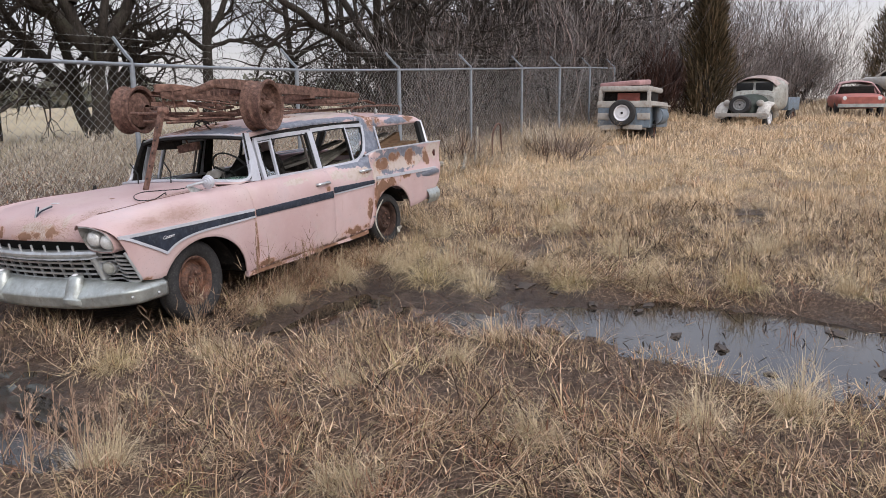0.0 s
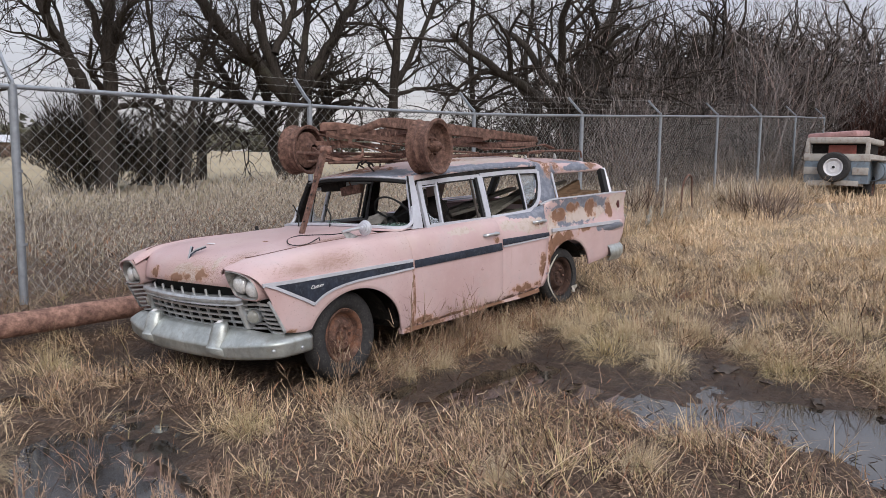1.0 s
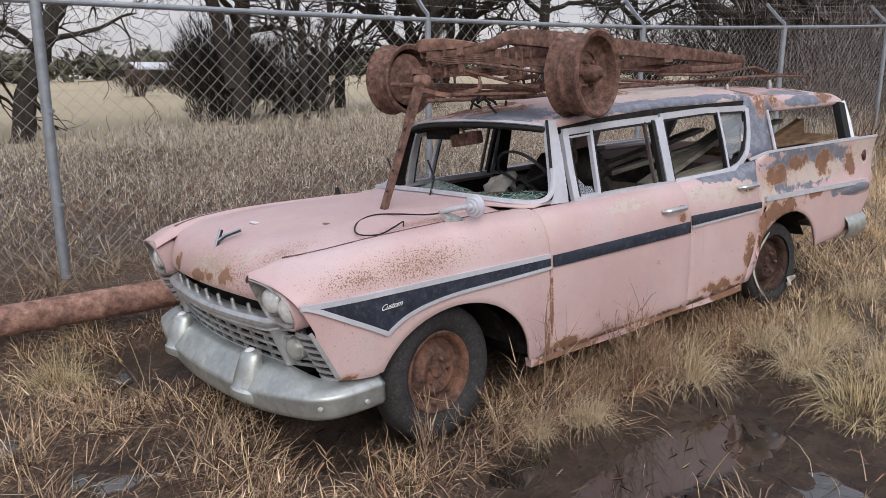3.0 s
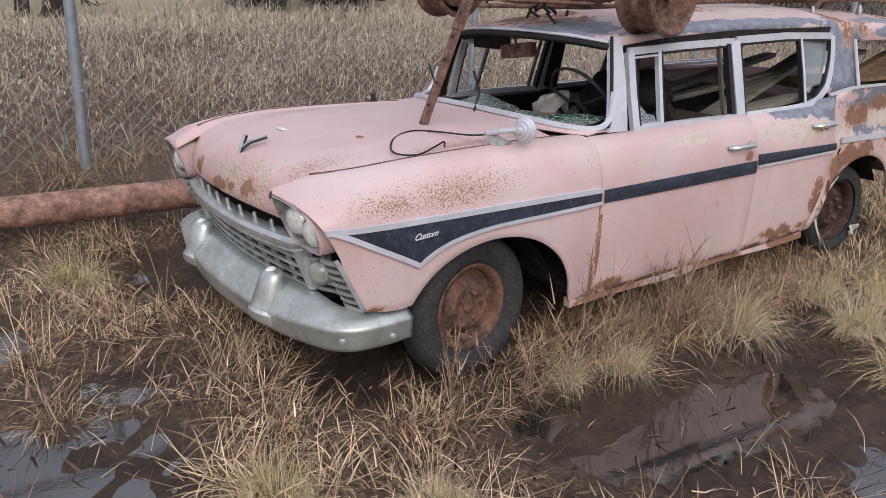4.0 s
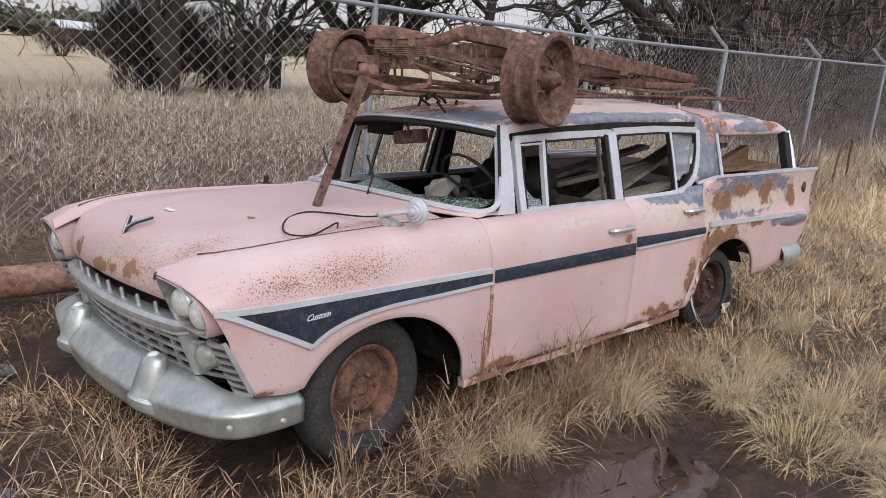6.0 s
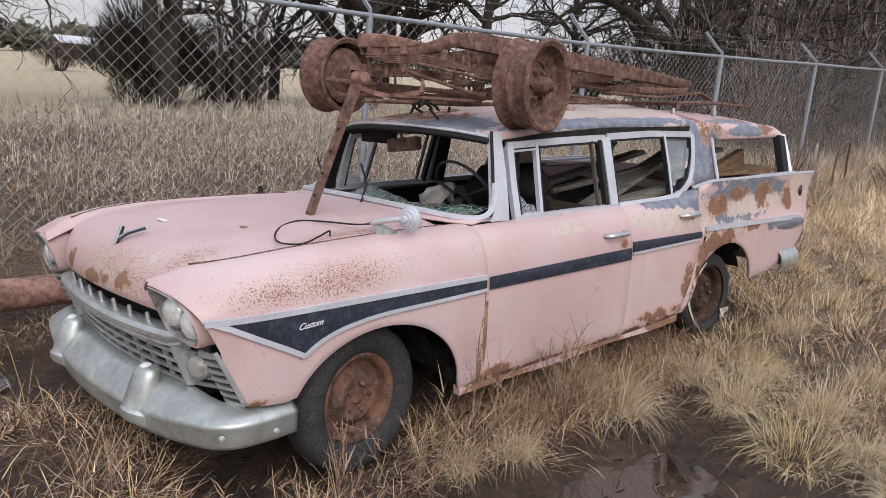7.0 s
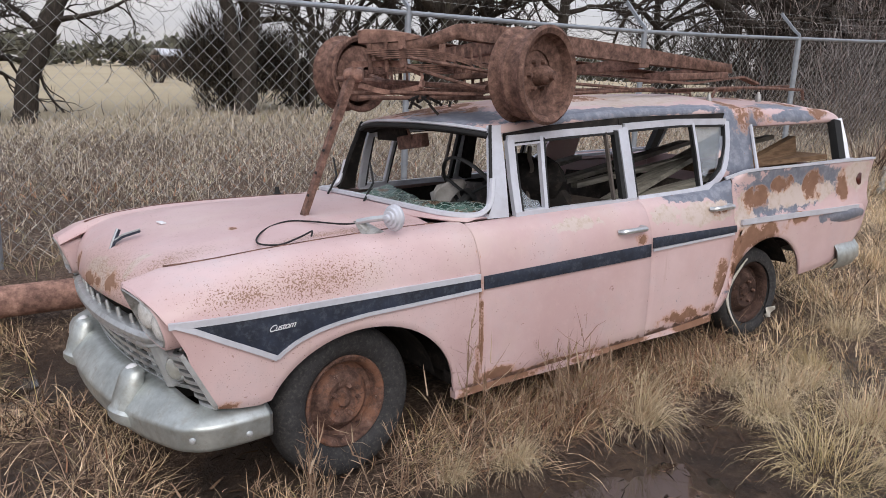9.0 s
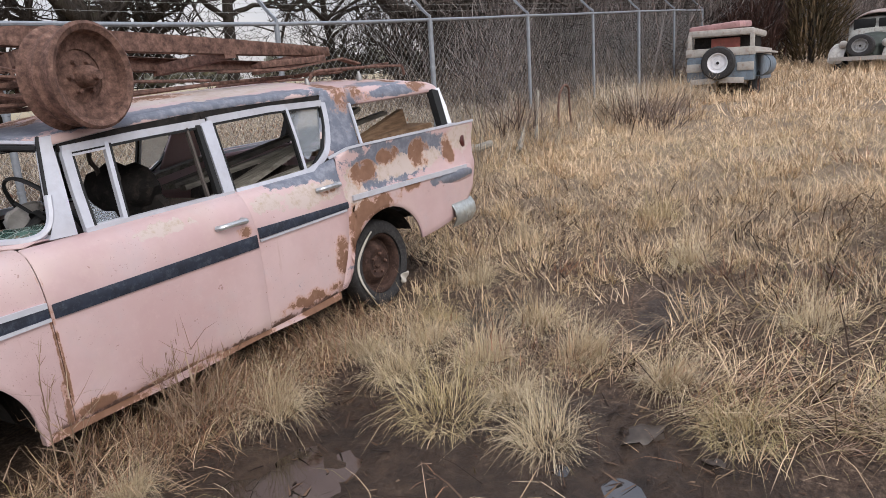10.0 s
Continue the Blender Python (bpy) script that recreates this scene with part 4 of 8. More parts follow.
for sgn in (1, -1):
    # a squat guard: broad collared foot on the crease, narrowing to a blunt head
    bm = bmesh.new()
    rows = []
    for t, w, dp, zc, x0 in ((0.0, 0.082, 0.062, 0.330, 0.738), (0.06, 0.088, 0.070, 0.345, 0.737), (0.14, 0.088, 0.072, 0.370, 0.733), (0.17, 0.074, 0.062, 0.381, 0.731), (0.34, 0.072, 0.060, 0.420, 0.721), (0.55, 0.068, 0.054, 0.460, 0.710), (0.76, 0.062, 0.049, 0.494, 0.700), (0.90, 0.055, 0.043, 0.512, 0.695), (0.97, 0.043, 0.034, 0.521, 0.692), (1.0, 0.022, 0.018, 0.526, 0.690)):
        rows.append([Vector((x0 + dp * math.cos(a), sgn * 0.405 + w * math.sin(a), zc - 0.028 * (1 - t) * (1 - math.cos(a)) + 0.10 * max(0, -math.cos(a)) * (1 - t))) for a in [-math.pi * 0.72 + math.pi * 1.44 * k / 18 for k in range(19)]])
    vs = add_grid(bm, rows)
    bm.faces.new(vs[-1])
    part("bumper_guard", bm, M_BUMPER, bumper, "squat collared chrome bumper guard")
    # small white cap painted as the bright highlight on the guard head
    bm = bmesh.new()
    add_lathe(bm, [(0.0, 0.012), (0.014, 0.010), (0.024, 0.003), (0.028, -0.008)], axis_at((0.706, sgn * 0.405, 0.520), (0.45, 0, 1)), 12)
    part("guard_tip", bm, M_WHITE, bumper, "worn pale tip")
    for bx_, by_, bz_ in ((0.640, 0.868, 0.368), (0.45, 0.906, 0.355)):
        bm = bmesh.new()
        add_lathe(bm, [(0.0, 0.010), (0.009, 0.008), (0.013, 0.0)], axis_at((bx_, sgn * by_, bz_), (0.6 if bx_ > 0.6 else 0.05, sgn, 0)), 10)
        part("bumper_bolt", bm, M_CHROME, bumper)

# hood emblem, a chrome V, and the small hood peg
bm = bmesh.new()
add_rod(bm, [(0.630, 0.004, 0.920), (0.616, 0.000, 0.948), (0.588, -0.016, 0.994)], 0, flat=(0.020, 0.010))
add_rod(bm, [(0.618, 0.002, 0.944), (0.580, 0.014, 0.968), (0.515, 0.040, 0.988)], 0, flat=(0.022, 0.010))
emblem = part("hood_emblem", bm, M_NAVY, car, "dark V hood emblem edged in chrome")
bm = bmesh.new()
add_rod(bm, [(0.636, 0.004, 0.918), (0.621, 0.000, 0.951), (0.592, -0.016, 0.999)], 0, flat=(0.010, 0.008))
add_rod(bm, [(0.621, 0.002, 0.948), (0.582, 0.014, 0.975), (0.515, 0.040, 0.995)], 0, flat=(0.009, 0.008))
part("emblem_edge", bm, M_CHROME, emblem, "chrome edge")
bm = bmesh.new()
add_lathe(bm, [(0.0, 0.045), (0.010, 0.044), (0.013, 0.026), (0.014, 0.012), (0.024, 0.006), (0.026, -0.02)], axis_at((-0.36, -0.74, 0.990), (0, 0, 1)), 12)
part("aerial_base", bm, M_BLACK, car, "stub of a radio aerial")
bm = bmesh.new()
add_box(bm, (0.37, -0.14, 0.985), (0.395, -0.07, 0.991), 0.002)
part("hood_chip", bm, M_WHITE, car, "pale flake on the hood")

# door mirror on its swept chrome foot
bm = bmesh.new()
rows = []
for t in steps(0, 1, 5):
    p = Vector((-0.20, 0.735, 0.985)).lerp(Vector((-0.155, 0.690, 1.040)), t)
    w, l = 0.022 * (1 - 0.45 * t), 0.050 * (1 - 0.60 * t)
    rows.append([p + Vector((-l, w * 0.6, 0)), p + Vector((-l * 0.4, w, 0)), p + Vector((l * 0.6, w * 0.4, 0)), p + Vector((l, -w * 0.6, 0)), p + Vector((0, -w, 0))])
vs = add_grid(bm, rows, close=True)
bm.faces.new(vs[-1])
add_box(bm, (-0.265, 0.735, 0.980), (-0.155, 0.755, 0.986), 0.003)
mirror = part("mirror_foot", bm, M_BEZEL, car, "chrome mirror foot")
bm = bmesh.new()
add_rod(bm, [(-0.150, 0.690, 1.036), (-0.185, 0.745, 1.050), (-0.225, 0.795, 1.058)], 0.012, 8)
part("mirror_stem", bm, M_CHROME, mirror)
bm = bmesh.new()
add_lathe(bm, [(0.0, 0.044), (0.013, 0.042), (0.017, 0.030), (0.028, 0.028), (0.031, 0.020), (0.041, 0.018), (0.044, 0.009), (0.053, 0.004), (0.056, -0.004), (0.053, -0.013), (0.0, -0.015)], axis_at((-0.250, 0.805, 1.055), (0.97, 0.20, 0.06)), 28)
part("mirror_head", bm, M_TRIM, mirror, "round ribbed pale mirror back")

# wipers
for y0, y1 in ((-0.30, -0.62), (0.12, -0.16)):
    bm = bmesh.new()
    add_rod(bm, [(-0.47, y0, 1.03), (-0.60, (y0 + y1) / 2, 1.10), (-0.66, y1, 1.19)], 0.006, 6)
    part("wiper_arm", bm, M_BLACK, car)

# inner wheel houses, near-black so the shade of the arches is in the colour
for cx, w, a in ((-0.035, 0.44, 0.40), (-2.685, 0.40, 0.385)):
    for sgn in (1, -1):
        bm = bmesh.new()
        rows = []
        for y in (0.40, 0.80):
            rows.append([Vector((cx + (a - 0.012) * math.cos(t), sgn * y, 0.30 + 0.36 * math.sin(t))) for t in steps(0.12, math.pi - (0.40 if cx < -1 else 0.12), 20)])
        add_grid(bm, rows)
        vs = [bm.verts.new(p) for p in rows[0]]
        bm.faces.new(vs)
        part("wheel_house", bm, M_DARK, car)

# underbody, firewall, floor, their shade put in as near-black
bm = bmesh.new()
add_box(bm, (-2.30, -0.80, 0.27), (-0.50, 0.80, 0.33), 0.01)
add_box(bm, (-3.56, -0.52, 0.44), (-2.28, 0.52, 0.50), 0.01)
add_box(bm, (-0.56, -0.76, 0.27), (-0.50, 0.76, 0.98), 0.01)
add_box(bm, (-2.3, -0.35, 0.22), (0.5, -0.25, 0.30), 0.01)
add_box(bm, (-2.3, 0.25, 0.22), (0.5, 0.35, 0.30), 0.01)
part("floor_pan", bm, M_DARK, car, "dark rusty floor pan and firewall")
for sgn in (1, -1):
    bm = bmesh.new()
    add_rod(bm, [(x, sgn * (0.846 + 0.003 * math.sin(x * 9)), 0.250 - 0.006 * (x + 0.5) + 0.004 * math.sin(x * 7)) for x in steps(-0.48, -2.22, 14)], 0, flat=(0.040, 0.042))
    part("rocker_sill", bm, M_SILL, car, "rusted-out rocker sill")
    # inner door faces, near-black for the shade inside
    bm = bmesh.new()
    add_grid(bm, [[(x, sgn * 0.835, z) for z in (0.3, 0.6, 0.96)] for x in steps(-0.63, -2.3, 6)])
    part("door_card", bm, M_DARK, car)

# ---- wheels ----
def rim_profile(r):
    return [(0.0, 0.030), (0.028, 0.030), (0.034, 0.022), (0.050, 0.018), (0.075, 0.034), (0.098, 0.038), (0.118, 0.024), (0.132, 0.000), (0.150, -0.012),
            (0.166, -0.006), (0.172, 0.030), (0.184, 0.046), (0.197, 0.052), (0.204, 0.046), (0.204, 0.030)]


def wheel(x, y, sgn, mat, label, z=0.315, r=0.310, steer=0.0):
    mm = axis_at((x, y, z), (-math.sin(radians(steer)) * sgn, sgn * math.cos(radians(steer)), 0))
    q = r / 0.333
    bm = bmesh.new()
    add_lathe(bm, [(0.190, 0.036), (0.204, 0.054), (0.232 * q, 0.066), (0.262 * q, 0.075), (0.290 * q, 0.074), (0.312 * q, 0.066), (0.325 * q, 0.054), (0.333 * q, 0.030), (0.334 * q, 0.0), (0.333 * q, -0.03), (0.325 * q, -0.054), (0.312 * q, -0.066), (0.27 * q, -0.075), (0.19, -0.05)], mm, 48)
    w = part("tyre", bm, M_TYRE, car, label)
    bm = bmesh.new()
    add_lathe(bm, [(a * 0.95, h) for a, h in rim_profile(0.2)], mm, 40)
    r = part("rim", bm, mat, w, "deeply rusted steel rim")
    for k in range(5):
        a = 2 * math.pi * k / 5
        bm = bmesh.new()
        add_lathe(bm, [(0.0, 0.050), (0.008, 0.050), (0.010, 0.034)], mm @ Matrix.Translation((0.062 * math.cos(a), 0.062 * math.sin(a), 0)), 6)
        part("lug_nut", bm, M_RUST, w)
    return w


wheel(0.000, 0.735, 1, M_RIM, "cracked flat black front tyre", 0.318, 0.318, 9)
wheel(0.005, -0.735, -1, M_RIM, "cracked black front tyre", 0.318, 0.318, -9)
rear = wheel(-2.725, 0.700, 1, M_RIM_DARK, "rotted rear tyre with torn whitewall", 0.295, 0.275)
wheel(-2.725, -0.700, -1, M_RUST, "rotted rear tyre", 0.295, 0.275)
# torn whitewall strips on the near rear tyre
mm = axis_at((-2.725, 0.705, 0.295), (0, 1, 0))
for a0, a1, r0, r1 in ((108, 232, 0.226, 0.246), (-52, -30, 0.185, 0.250)):
    bm = bmesh.new()
    rows = []
    for k in range(15):
        t = k / 14
        a = radians(a0 + (a1 - a0) * t)
        w = math.sin(math.pi * min(1, max(0.08, t)) ** 0.8) * 0.9 + 0.1
        rr = r0 + (r1 - r0) * (0.5 - 0.5 * w), r0 + (r1 - r0) * (0.5 + 0.5 * w)
        rows.append([mm @ Vector((r * math.cos(a), r * math.sin(a), 0.080 + 0.010 * math.sin(9 * t) + 0.02 * (a0 < 0) * t)) for r in (rr[0], (rr[0] + rr[1]) / 2, rr[1])])
    add_grid(bm, rows)
    thicken(part("whitewall_strip", bm, M_WALL_WHITE, rear, "torn strip of whitewall"), 0.006)

# ---- inside ----
bm = bmesh.new()
add_box(bm, (-0.86, -0.74, 0.80), (-0.58, 0.74, 0.965), 0.03)
part("dashboard", bm, M_RUST, car, "rusty dashboard littered with debris")
bm = bmesh.new()
rng = random.Random(5)
rows = []
for x in steps(-0.90, -0.56, 8):
    rows.append([(x + 0.10 * (y / 0.6) ** 2 * -0.4, y, 1.000 + 0.02 * math.sin(5 * y + 9 * x) + 0.10 * max(0, -0.15 - y) * 0.3 + rng.uniform(-0.008, 0.008)) for y in steps(-0.45, 0.62, 16)])
add_grid(bm, rows)
thicken(part("fallen_windscreen", bm, M_CRAZED, car, "shattered green windscreen glass sagging on the dashboard"), 0.006)
bm = bmesh.new()
mm = axis_at((-0.96, 0.37, 1.050), (-0.86, 0.0, 0.52))
add_lathe(bm, [(0.220, 0.0), (0.213, 0.011), (0.203, 0.0), (0.213, -0.011), (0.220, 0.0)], mm, 36)
for a in (20, 160, 270):
    add_rod(bm, [mm @ Vector((0.02, 0, -0.03)), mm @ Vector((0.195 * math.cos(radians(a)), 0.195 * math.sin(radians(a)), 0))], 0.009, 6)
add_lathe(bm, [(0.0, 0.02), (0.04, 0.012), (0.05, -0.02)], mm @ Matrix.Translation((0, 0, -0.03)), 16)
add_rod(bm, [mm @ Vector((0, 0, -0.03)), mm @ Vector((0, 0, -0.5))], 0.025, 8)
part("steering_wheel", bm, M_BLACK, car, "black steering wheel and column")
for name, x, z, lean in (("front_seat", -1.50, 0.62, 0.12), ("rear_seat", -2.40, 0.62, 0.14)):
    bm = bmesh.new()
    rows = []
    for t in steps(0, 1, 8):
        rows.append([(x - lean * t + 0.02 * math.sin(y * 9), y, z + 0.36 * t + 0.015 * math.sin(y * 5 + 2)) for y in steps(-0.66, 0.66, 14)])
    add_grid(bm, rows)
    back = thicken(part(name, bm, M_VINYL, car, "torn brown bench seat, springs showing"), 0.10, 1)
    bm = bmesh.new()
    add_box(bm, (x, -0.66, 0.45), (x + 0.5, 0.66, 0.64), 0.04)
    part("seat_cushion", bm, M_VINYL, back)
bm = bmesh.new()
rng = random.Random(8)
bmesh.ops.create_icosphere(bm, subdivisions=3, radius=1)
for v in bm.verts:
    k = 1 + 0.45 * noise.noise(v.co * 1.6) + 0.22 * noise.noise(v.co * 4.5)
    v.co = Vector((-0.98 + 0.09 * v.co.x * k, 0.08 + 0.12 * v.co.y * k, 0.99 + 0.075 * v.co.z * k + 0.08 * v.co.y))
part("seat_stuffing", bm, M_STUFFING, car, "wad of dirty white upholstery stuffing")
bm = bmesh.new()
for y, dz in ((0.34, 0.0), (0.17, 0.03)):
    add_rod(bm, bez([(-1.36, y, 0.80), (-1.34, y, 1.0), (-1.36, y + 0.01, 1.13 + dz), (-1.31, y + 0.05, 1.20 + dz), (-1.33, y + 0.03, 1.25 + dz)], 5), 0.012, 6)
part("bent_pipe", bm, M_INNER, car, "bent pale tube standing in the cabin")
bm = bmesh.new()
rng = random.Random(11)
bmesh.ops.create_icosphere(bm, subdivisions=3, radius=1)
for v in bm.verts:
    k = 1 + 0.35 * noise.noise(v.co * 1.8 + Vector((7, 0, 0)))
    v.co = Vector((-1.45 + 0.14 * v.co.x * k, 0.20 + 0.30 * v.co.y * k, 1.02 + 0.17 * v.co.z * k))
part("rag_wad", bm, M_DARK, car, "dark bundle of rags on the front seat")
# rear-view mirror and sun visor
bm = bmesh.new()
add_box(bm, (-0.92, -0.52, 1.285), (-0.905, -0.18, 1.375), 0.006)
part("sun_visor", bm, M_DARK, car, "dark sun visor hanging down")
bm = bmesh.new()
add_rod(bm, [(-0.80, 0.0, 1.385), (-0.83, 0.0, 1.31)], 0.007, 6)
add_box(bm, (-0.88, -0.16, 1.262), (-0.83, 0.10, 1.336), 0.014, turn=pose(-0.85, 0, 1.3, 6, 0, 0) @ pose(0.85, 0, -1.3))
part("inside_mirror", bm, M_RUST, car, "rusty inside mirror on a pale stalk")
for sgn in (1, -1):
    bm = bmesh.new()
    add_rod(bm, [(-1.68, sgn * 0.74, 0.98), (-1.70, sgn * 0.65, 1.38)], 0, flat=(0.05, 0.07))
    part("centre_pillar", bm, M_DARK, car)

# the whole nose sits slightly askew: its far side stands forward and higher
for ob in car.children_recursive:
    if ob.type == "MESH":
        for v in ob.data.vertices:
            w = min(1, max(0, (v.co.x + 0.55) / 0.85))
            if w > 0:
                w = w * w * (3 - 2 * w) * (0.86 - v.co.y)
                v.co.x += 0.075 * w
                v.co.z += 0.020 * w

# ---- what lies on and in the car ----
def bar_between(bm, a, b, w, h, up=(0, 0, 1)):
    """A square bar from a to b, h tall and w wide."""
    a, b, up = Vector(a), Vector(b), Vector(up)
    d = (b - a).normalized()
    s = d.cross(up).normalized()
    u = s.cross(d)
    add_grid(bm, [[p + s * i * w / 2 + u * j * h / 2 for i, j in ((-1, -1), (1, -1), (1, 1), (-1, 1))] for p in (a, b)], close=True)
    for p in (a, b):
        bm.faces.new([bm.verts.new(p + s * i * w / 2 + u * j * h / 2) for i, j in ((-1, -1), (1, -1), (1, 1), (-1, 1))])


def channel(bm, pts, h, flange, side):
    """A pressed U-channel rail through points, its open side to +side."""
    pts = [Vector(p) for p in pts]
    rows = []
    for p, hh in zip(pts, h):
        rows.append([p + Vector((0, side * flange, hh / 2)), p + Vector((0, 0, hh / 2)), p + Vector((0, 0, -hh / 2)), p + Vector((0, side * flange, -hh / 2))])
    add_grid(bm, rows)


chassis = thing("truck_chassis", "rust-brown front half of a truck chassis lying on the car roof", "chassis", at=LEVEL)
near, far = Vector((-1.075, 0.80, 1.612)), Vector((-0.815, -0.64, 1.735))
ax_dir = Vector((-0.33, 1.4, -0.12)).normalized()


def drum_wheel(p, d, label):
    """A bare split truck rim seen from its hub side, with the hub and drum."""
    mm = axis_at(p, d) @ Matrix.Scale(0.935, 4)
    bm = bmesh.new()
    add_lathe(bm, [(0.120, -0.045), (0.150, -0.030), (0.176, -0.028), (0.187, -0.005), (0.197, 0.046), (0.222, 0.058), (0.236, 0.048), (0.236, 0.036), (0.215, 0.020), (0.206, -0.01),
                   (0.204, -0.045), (0.218, -0.060), (0.218, -0.072), (0.206, -0.085), (0.206, -0.115), (0.226, -0.130), (0.234, -0.142), (0.224, -0.150), (0.200, -0.140), (0.196, 0.0), (0.16, -0.02), (0.120, -0.03)], mm, 48)
    rim = part("wheel_rim", bm, M_RUST, chassis, label)
    bm = bmesh.new()
    add_lathe(bm, [(0.0, 0.085), (0.020, 0.083), (0.024, 0.060), (0.036, 0.052), (0.044, 0.036), (0.050, -0.020), (0.090, -0.026), (0.105, -0.036), (0.125, -0.038)], mm, 28)
    add_lathe(bm, [(0.125, -0.05), (0.165, -0.05), (0.17, -0.11), (0.06, -0.13), (0.05, -0.2)], mm, 28)
    part("hub", bm, M_RUST, rim)
    for k in range(6):
        a = 2 * math.pi * k / 6
        bm = bmesh.new()
        add_lathe(bm, [(0.0, 0.016), (0.011, 0.016), (0.013, -0.012)], mm @ Matrix.Translation((0.072 * math.cos(a), 0.072 * math.sin(a), -0.016)), 6)
        part("wheel_nut", bm, M_RUST, rim)
    return rim


drum_wheel(near, ax_dir, "bare rusty truck rim with its hub")
drum_wheel(far, -ax_dir, "bare rusty truck rim seen from inside")
bm = bmesh.new()
mid = (near + far) / 2
path = bez([near - ax_dir * 0.16, near - ax_dir * 0.28 + Vector((0.0, 0, -0.05)), mid + Vector((0, 0, -0.10)), far + ax_dir * 0.28 + Vector((0, 0, -0.05)), far + ax_dir * 0.16], 5)
add_rod(bm, path, 0, flat=(0.045, 0.055))
part("axle_beam", bm, M_RUST, chassis, "dropped I-beam front axle")
NEAR_RAIL = [(-0.585, 0.10, 1.803), (-0.67, 0.19, 1.800), (-0.748, 0.28, 1.803), (-0.82, 0.355, 1.822), (-0.90, 0.42, 1.852), (-1.05, 0.44, 1.842), (-1.6, 0.42, 1.79), (-2.3, 0.40, 1.725), (-3.04, 0.378, 1.655)]
FAR_RAIL = [(-0.78, -0.28, 1.845), (-0.84, -0.28, 1.835), (-0.867, -0.28, 1.84), (-0.90, -0.28, 1.855), (-0.94, -0.28, 1.868), (-1.05, -0.28, 1.842), (-1.6, -0.28, 1.79), (-2.3, -0.30, 1.725), (-3.04, -0.252, 1.655)]
NEAR_SPRING, FAR_SPRING = [(-0.56, 0.11, 1.788), (-0.68, 0.25, 1.782), (-0.80, 0.40, 1.757), (-0.97, 0.55, 1.673)], [(-0.72, -0.28, 1.72), (-1.0, -0.28, 1.752), (-1.3, -0.28, 1.74), (-1.6, -0.28, 1.70)]
for y, line, spring in ((0.42, NEAR_RAIL, NEAR_SPRING), (-0.28, FAR_RAIL, FAR_SPRING)):
    bm = bmesh.new()
    channel(bm, line, (0.046, 0.046, 0.048, 0.056, 0.068, 0.088, 0.095, 0.082, 0.055), 0.055, -1 if y > 0 else 1)
    thicken(part("frame_rail", bm, M_RUST, chassis, "long pressed-steel frame rail"), 0.008)
    curve = bez(spring, 6)
    for k in range(5):
        bm = bmesh.new()
        cut = (0, 0, 2, 4, 6)[k]
        add_rod(bm, [p + Vector((0, 0, -0.0095 * k)) for p in curve[cut // 2:len(curve) - cut]], 0, flat=(0.050, 0.0072))
        part("spring_leaf", bm, M_RUST, chassis, "thin leaf of a rusty spring pack")
    bm = bmesh.new()
    for dx in (-0.05, 0.05):
        add_rod(bm, [(-0.94 + dx, y + 0.035, 1.78), (-0.94 + dx, y + 0.035, 1.60)], 0.008, 6)
        add_rod(bm, [(-0.94 + dx, y - 0.035, 1.78), (-0.94 + dx, y - 0.035, 1.60)], 0.008, 6)
    add_box(bm, (-1.02, y - 0.05, 1.625), (-0.86, y + 0.05, 1.65), 0.004)
    part("spring_clamp", bm, M_RUST, chassis)
# strap with its bolts round the near spring, and a clip behind it
bm = bmesh.new()
bar_between(bm, (-0.672, 0.262, 1.845), (-0.672, 0.262, 1.685), 0.034, 0.014, (1, 0.9, 0))
bar_between(bm, (-0.705, 0.215, 1.840), (-0.705, 0.215, 1.730), 0.030, 0.012, (1, 0.9, 0))
for z in (1.705, 1.790):
    add_lathe(bm, [(0.0, 0.016), (0.010, 0.015), (0.012, 0.0)], axis_at((-0.664, 0.270, z), (0.7, 0.7, 0)), 6)
part("spring_strap", bm, M_RUST_RED, chassis, "flat strap bolted round the spring")
bm = bmesh.new()
bar_between(bm, (-0.800, 0.418, 1.79), (-0.800, 0.418, 1.705), 0.030, 0.016, (1, 0.9, 0))
part("spring_clip", bm, M_RUST, chassis)
# box at the front end, higher at its nose
bm = bmesh.new()
rows = []
for x, yy, z0, z1 in ((-0.575, 0.09, 1.832, 1.894), (-0.60, 0.115, 1.830, 1.898), (-0.68, 0.205, 1.826, 1.886), (-0.75, 0.28, 1.826, 1.862), (-0.79, 0.32, 1.830, 1.846)):
    rows.append([(x + 0.035, yy - 0.03, z0), (x + 0.035, yy - 0.03, z1 - 0.006), (x + 0.028, yy - 0.038, z1), (x - 0.14, yy - 0.20, z1 + 0.004), (x - 0.14, yy - 0.20, z0)])
vs = add_grid(bm, rows, close=True)
bm.faces.new(vs[0])
bm.faces.new(vs[-1])
part("front_crossmember", bm, M_RUST_RED, chassis, "reddish box-shaped front crossmember")
# spacers between the box and the spring eye
for x, yy in ((-0.575, 0.105), (-0.635, 0.165)):
    bm = bmesh.new()
    add_lathe(bm, [(0.0, 0.05), (0.012, 0.05), (0.012, -0.09), (0.0, -0.09)], axis_at((x, yy, 1.775), (0, 0, 1)), 10)
    part("shackle", bm, M_RUST, chassis)
bm = bmesh.new()
bar_between(bm, (-1.25, -0.28, 1.80), (-1.25, 0.42, 1.80), 0.10, 0.07)
part("crossmember", bm, M_RUST, chassis)
bm = bmesh.new()
bar_between(bm, (-2.2, -0.28, 1.70), (-2.2, 0.40, 1.70), 0.08, 0.06)
part("rear_crossmember", bm, M_RUST, chassis)
bm = bmesh.new()
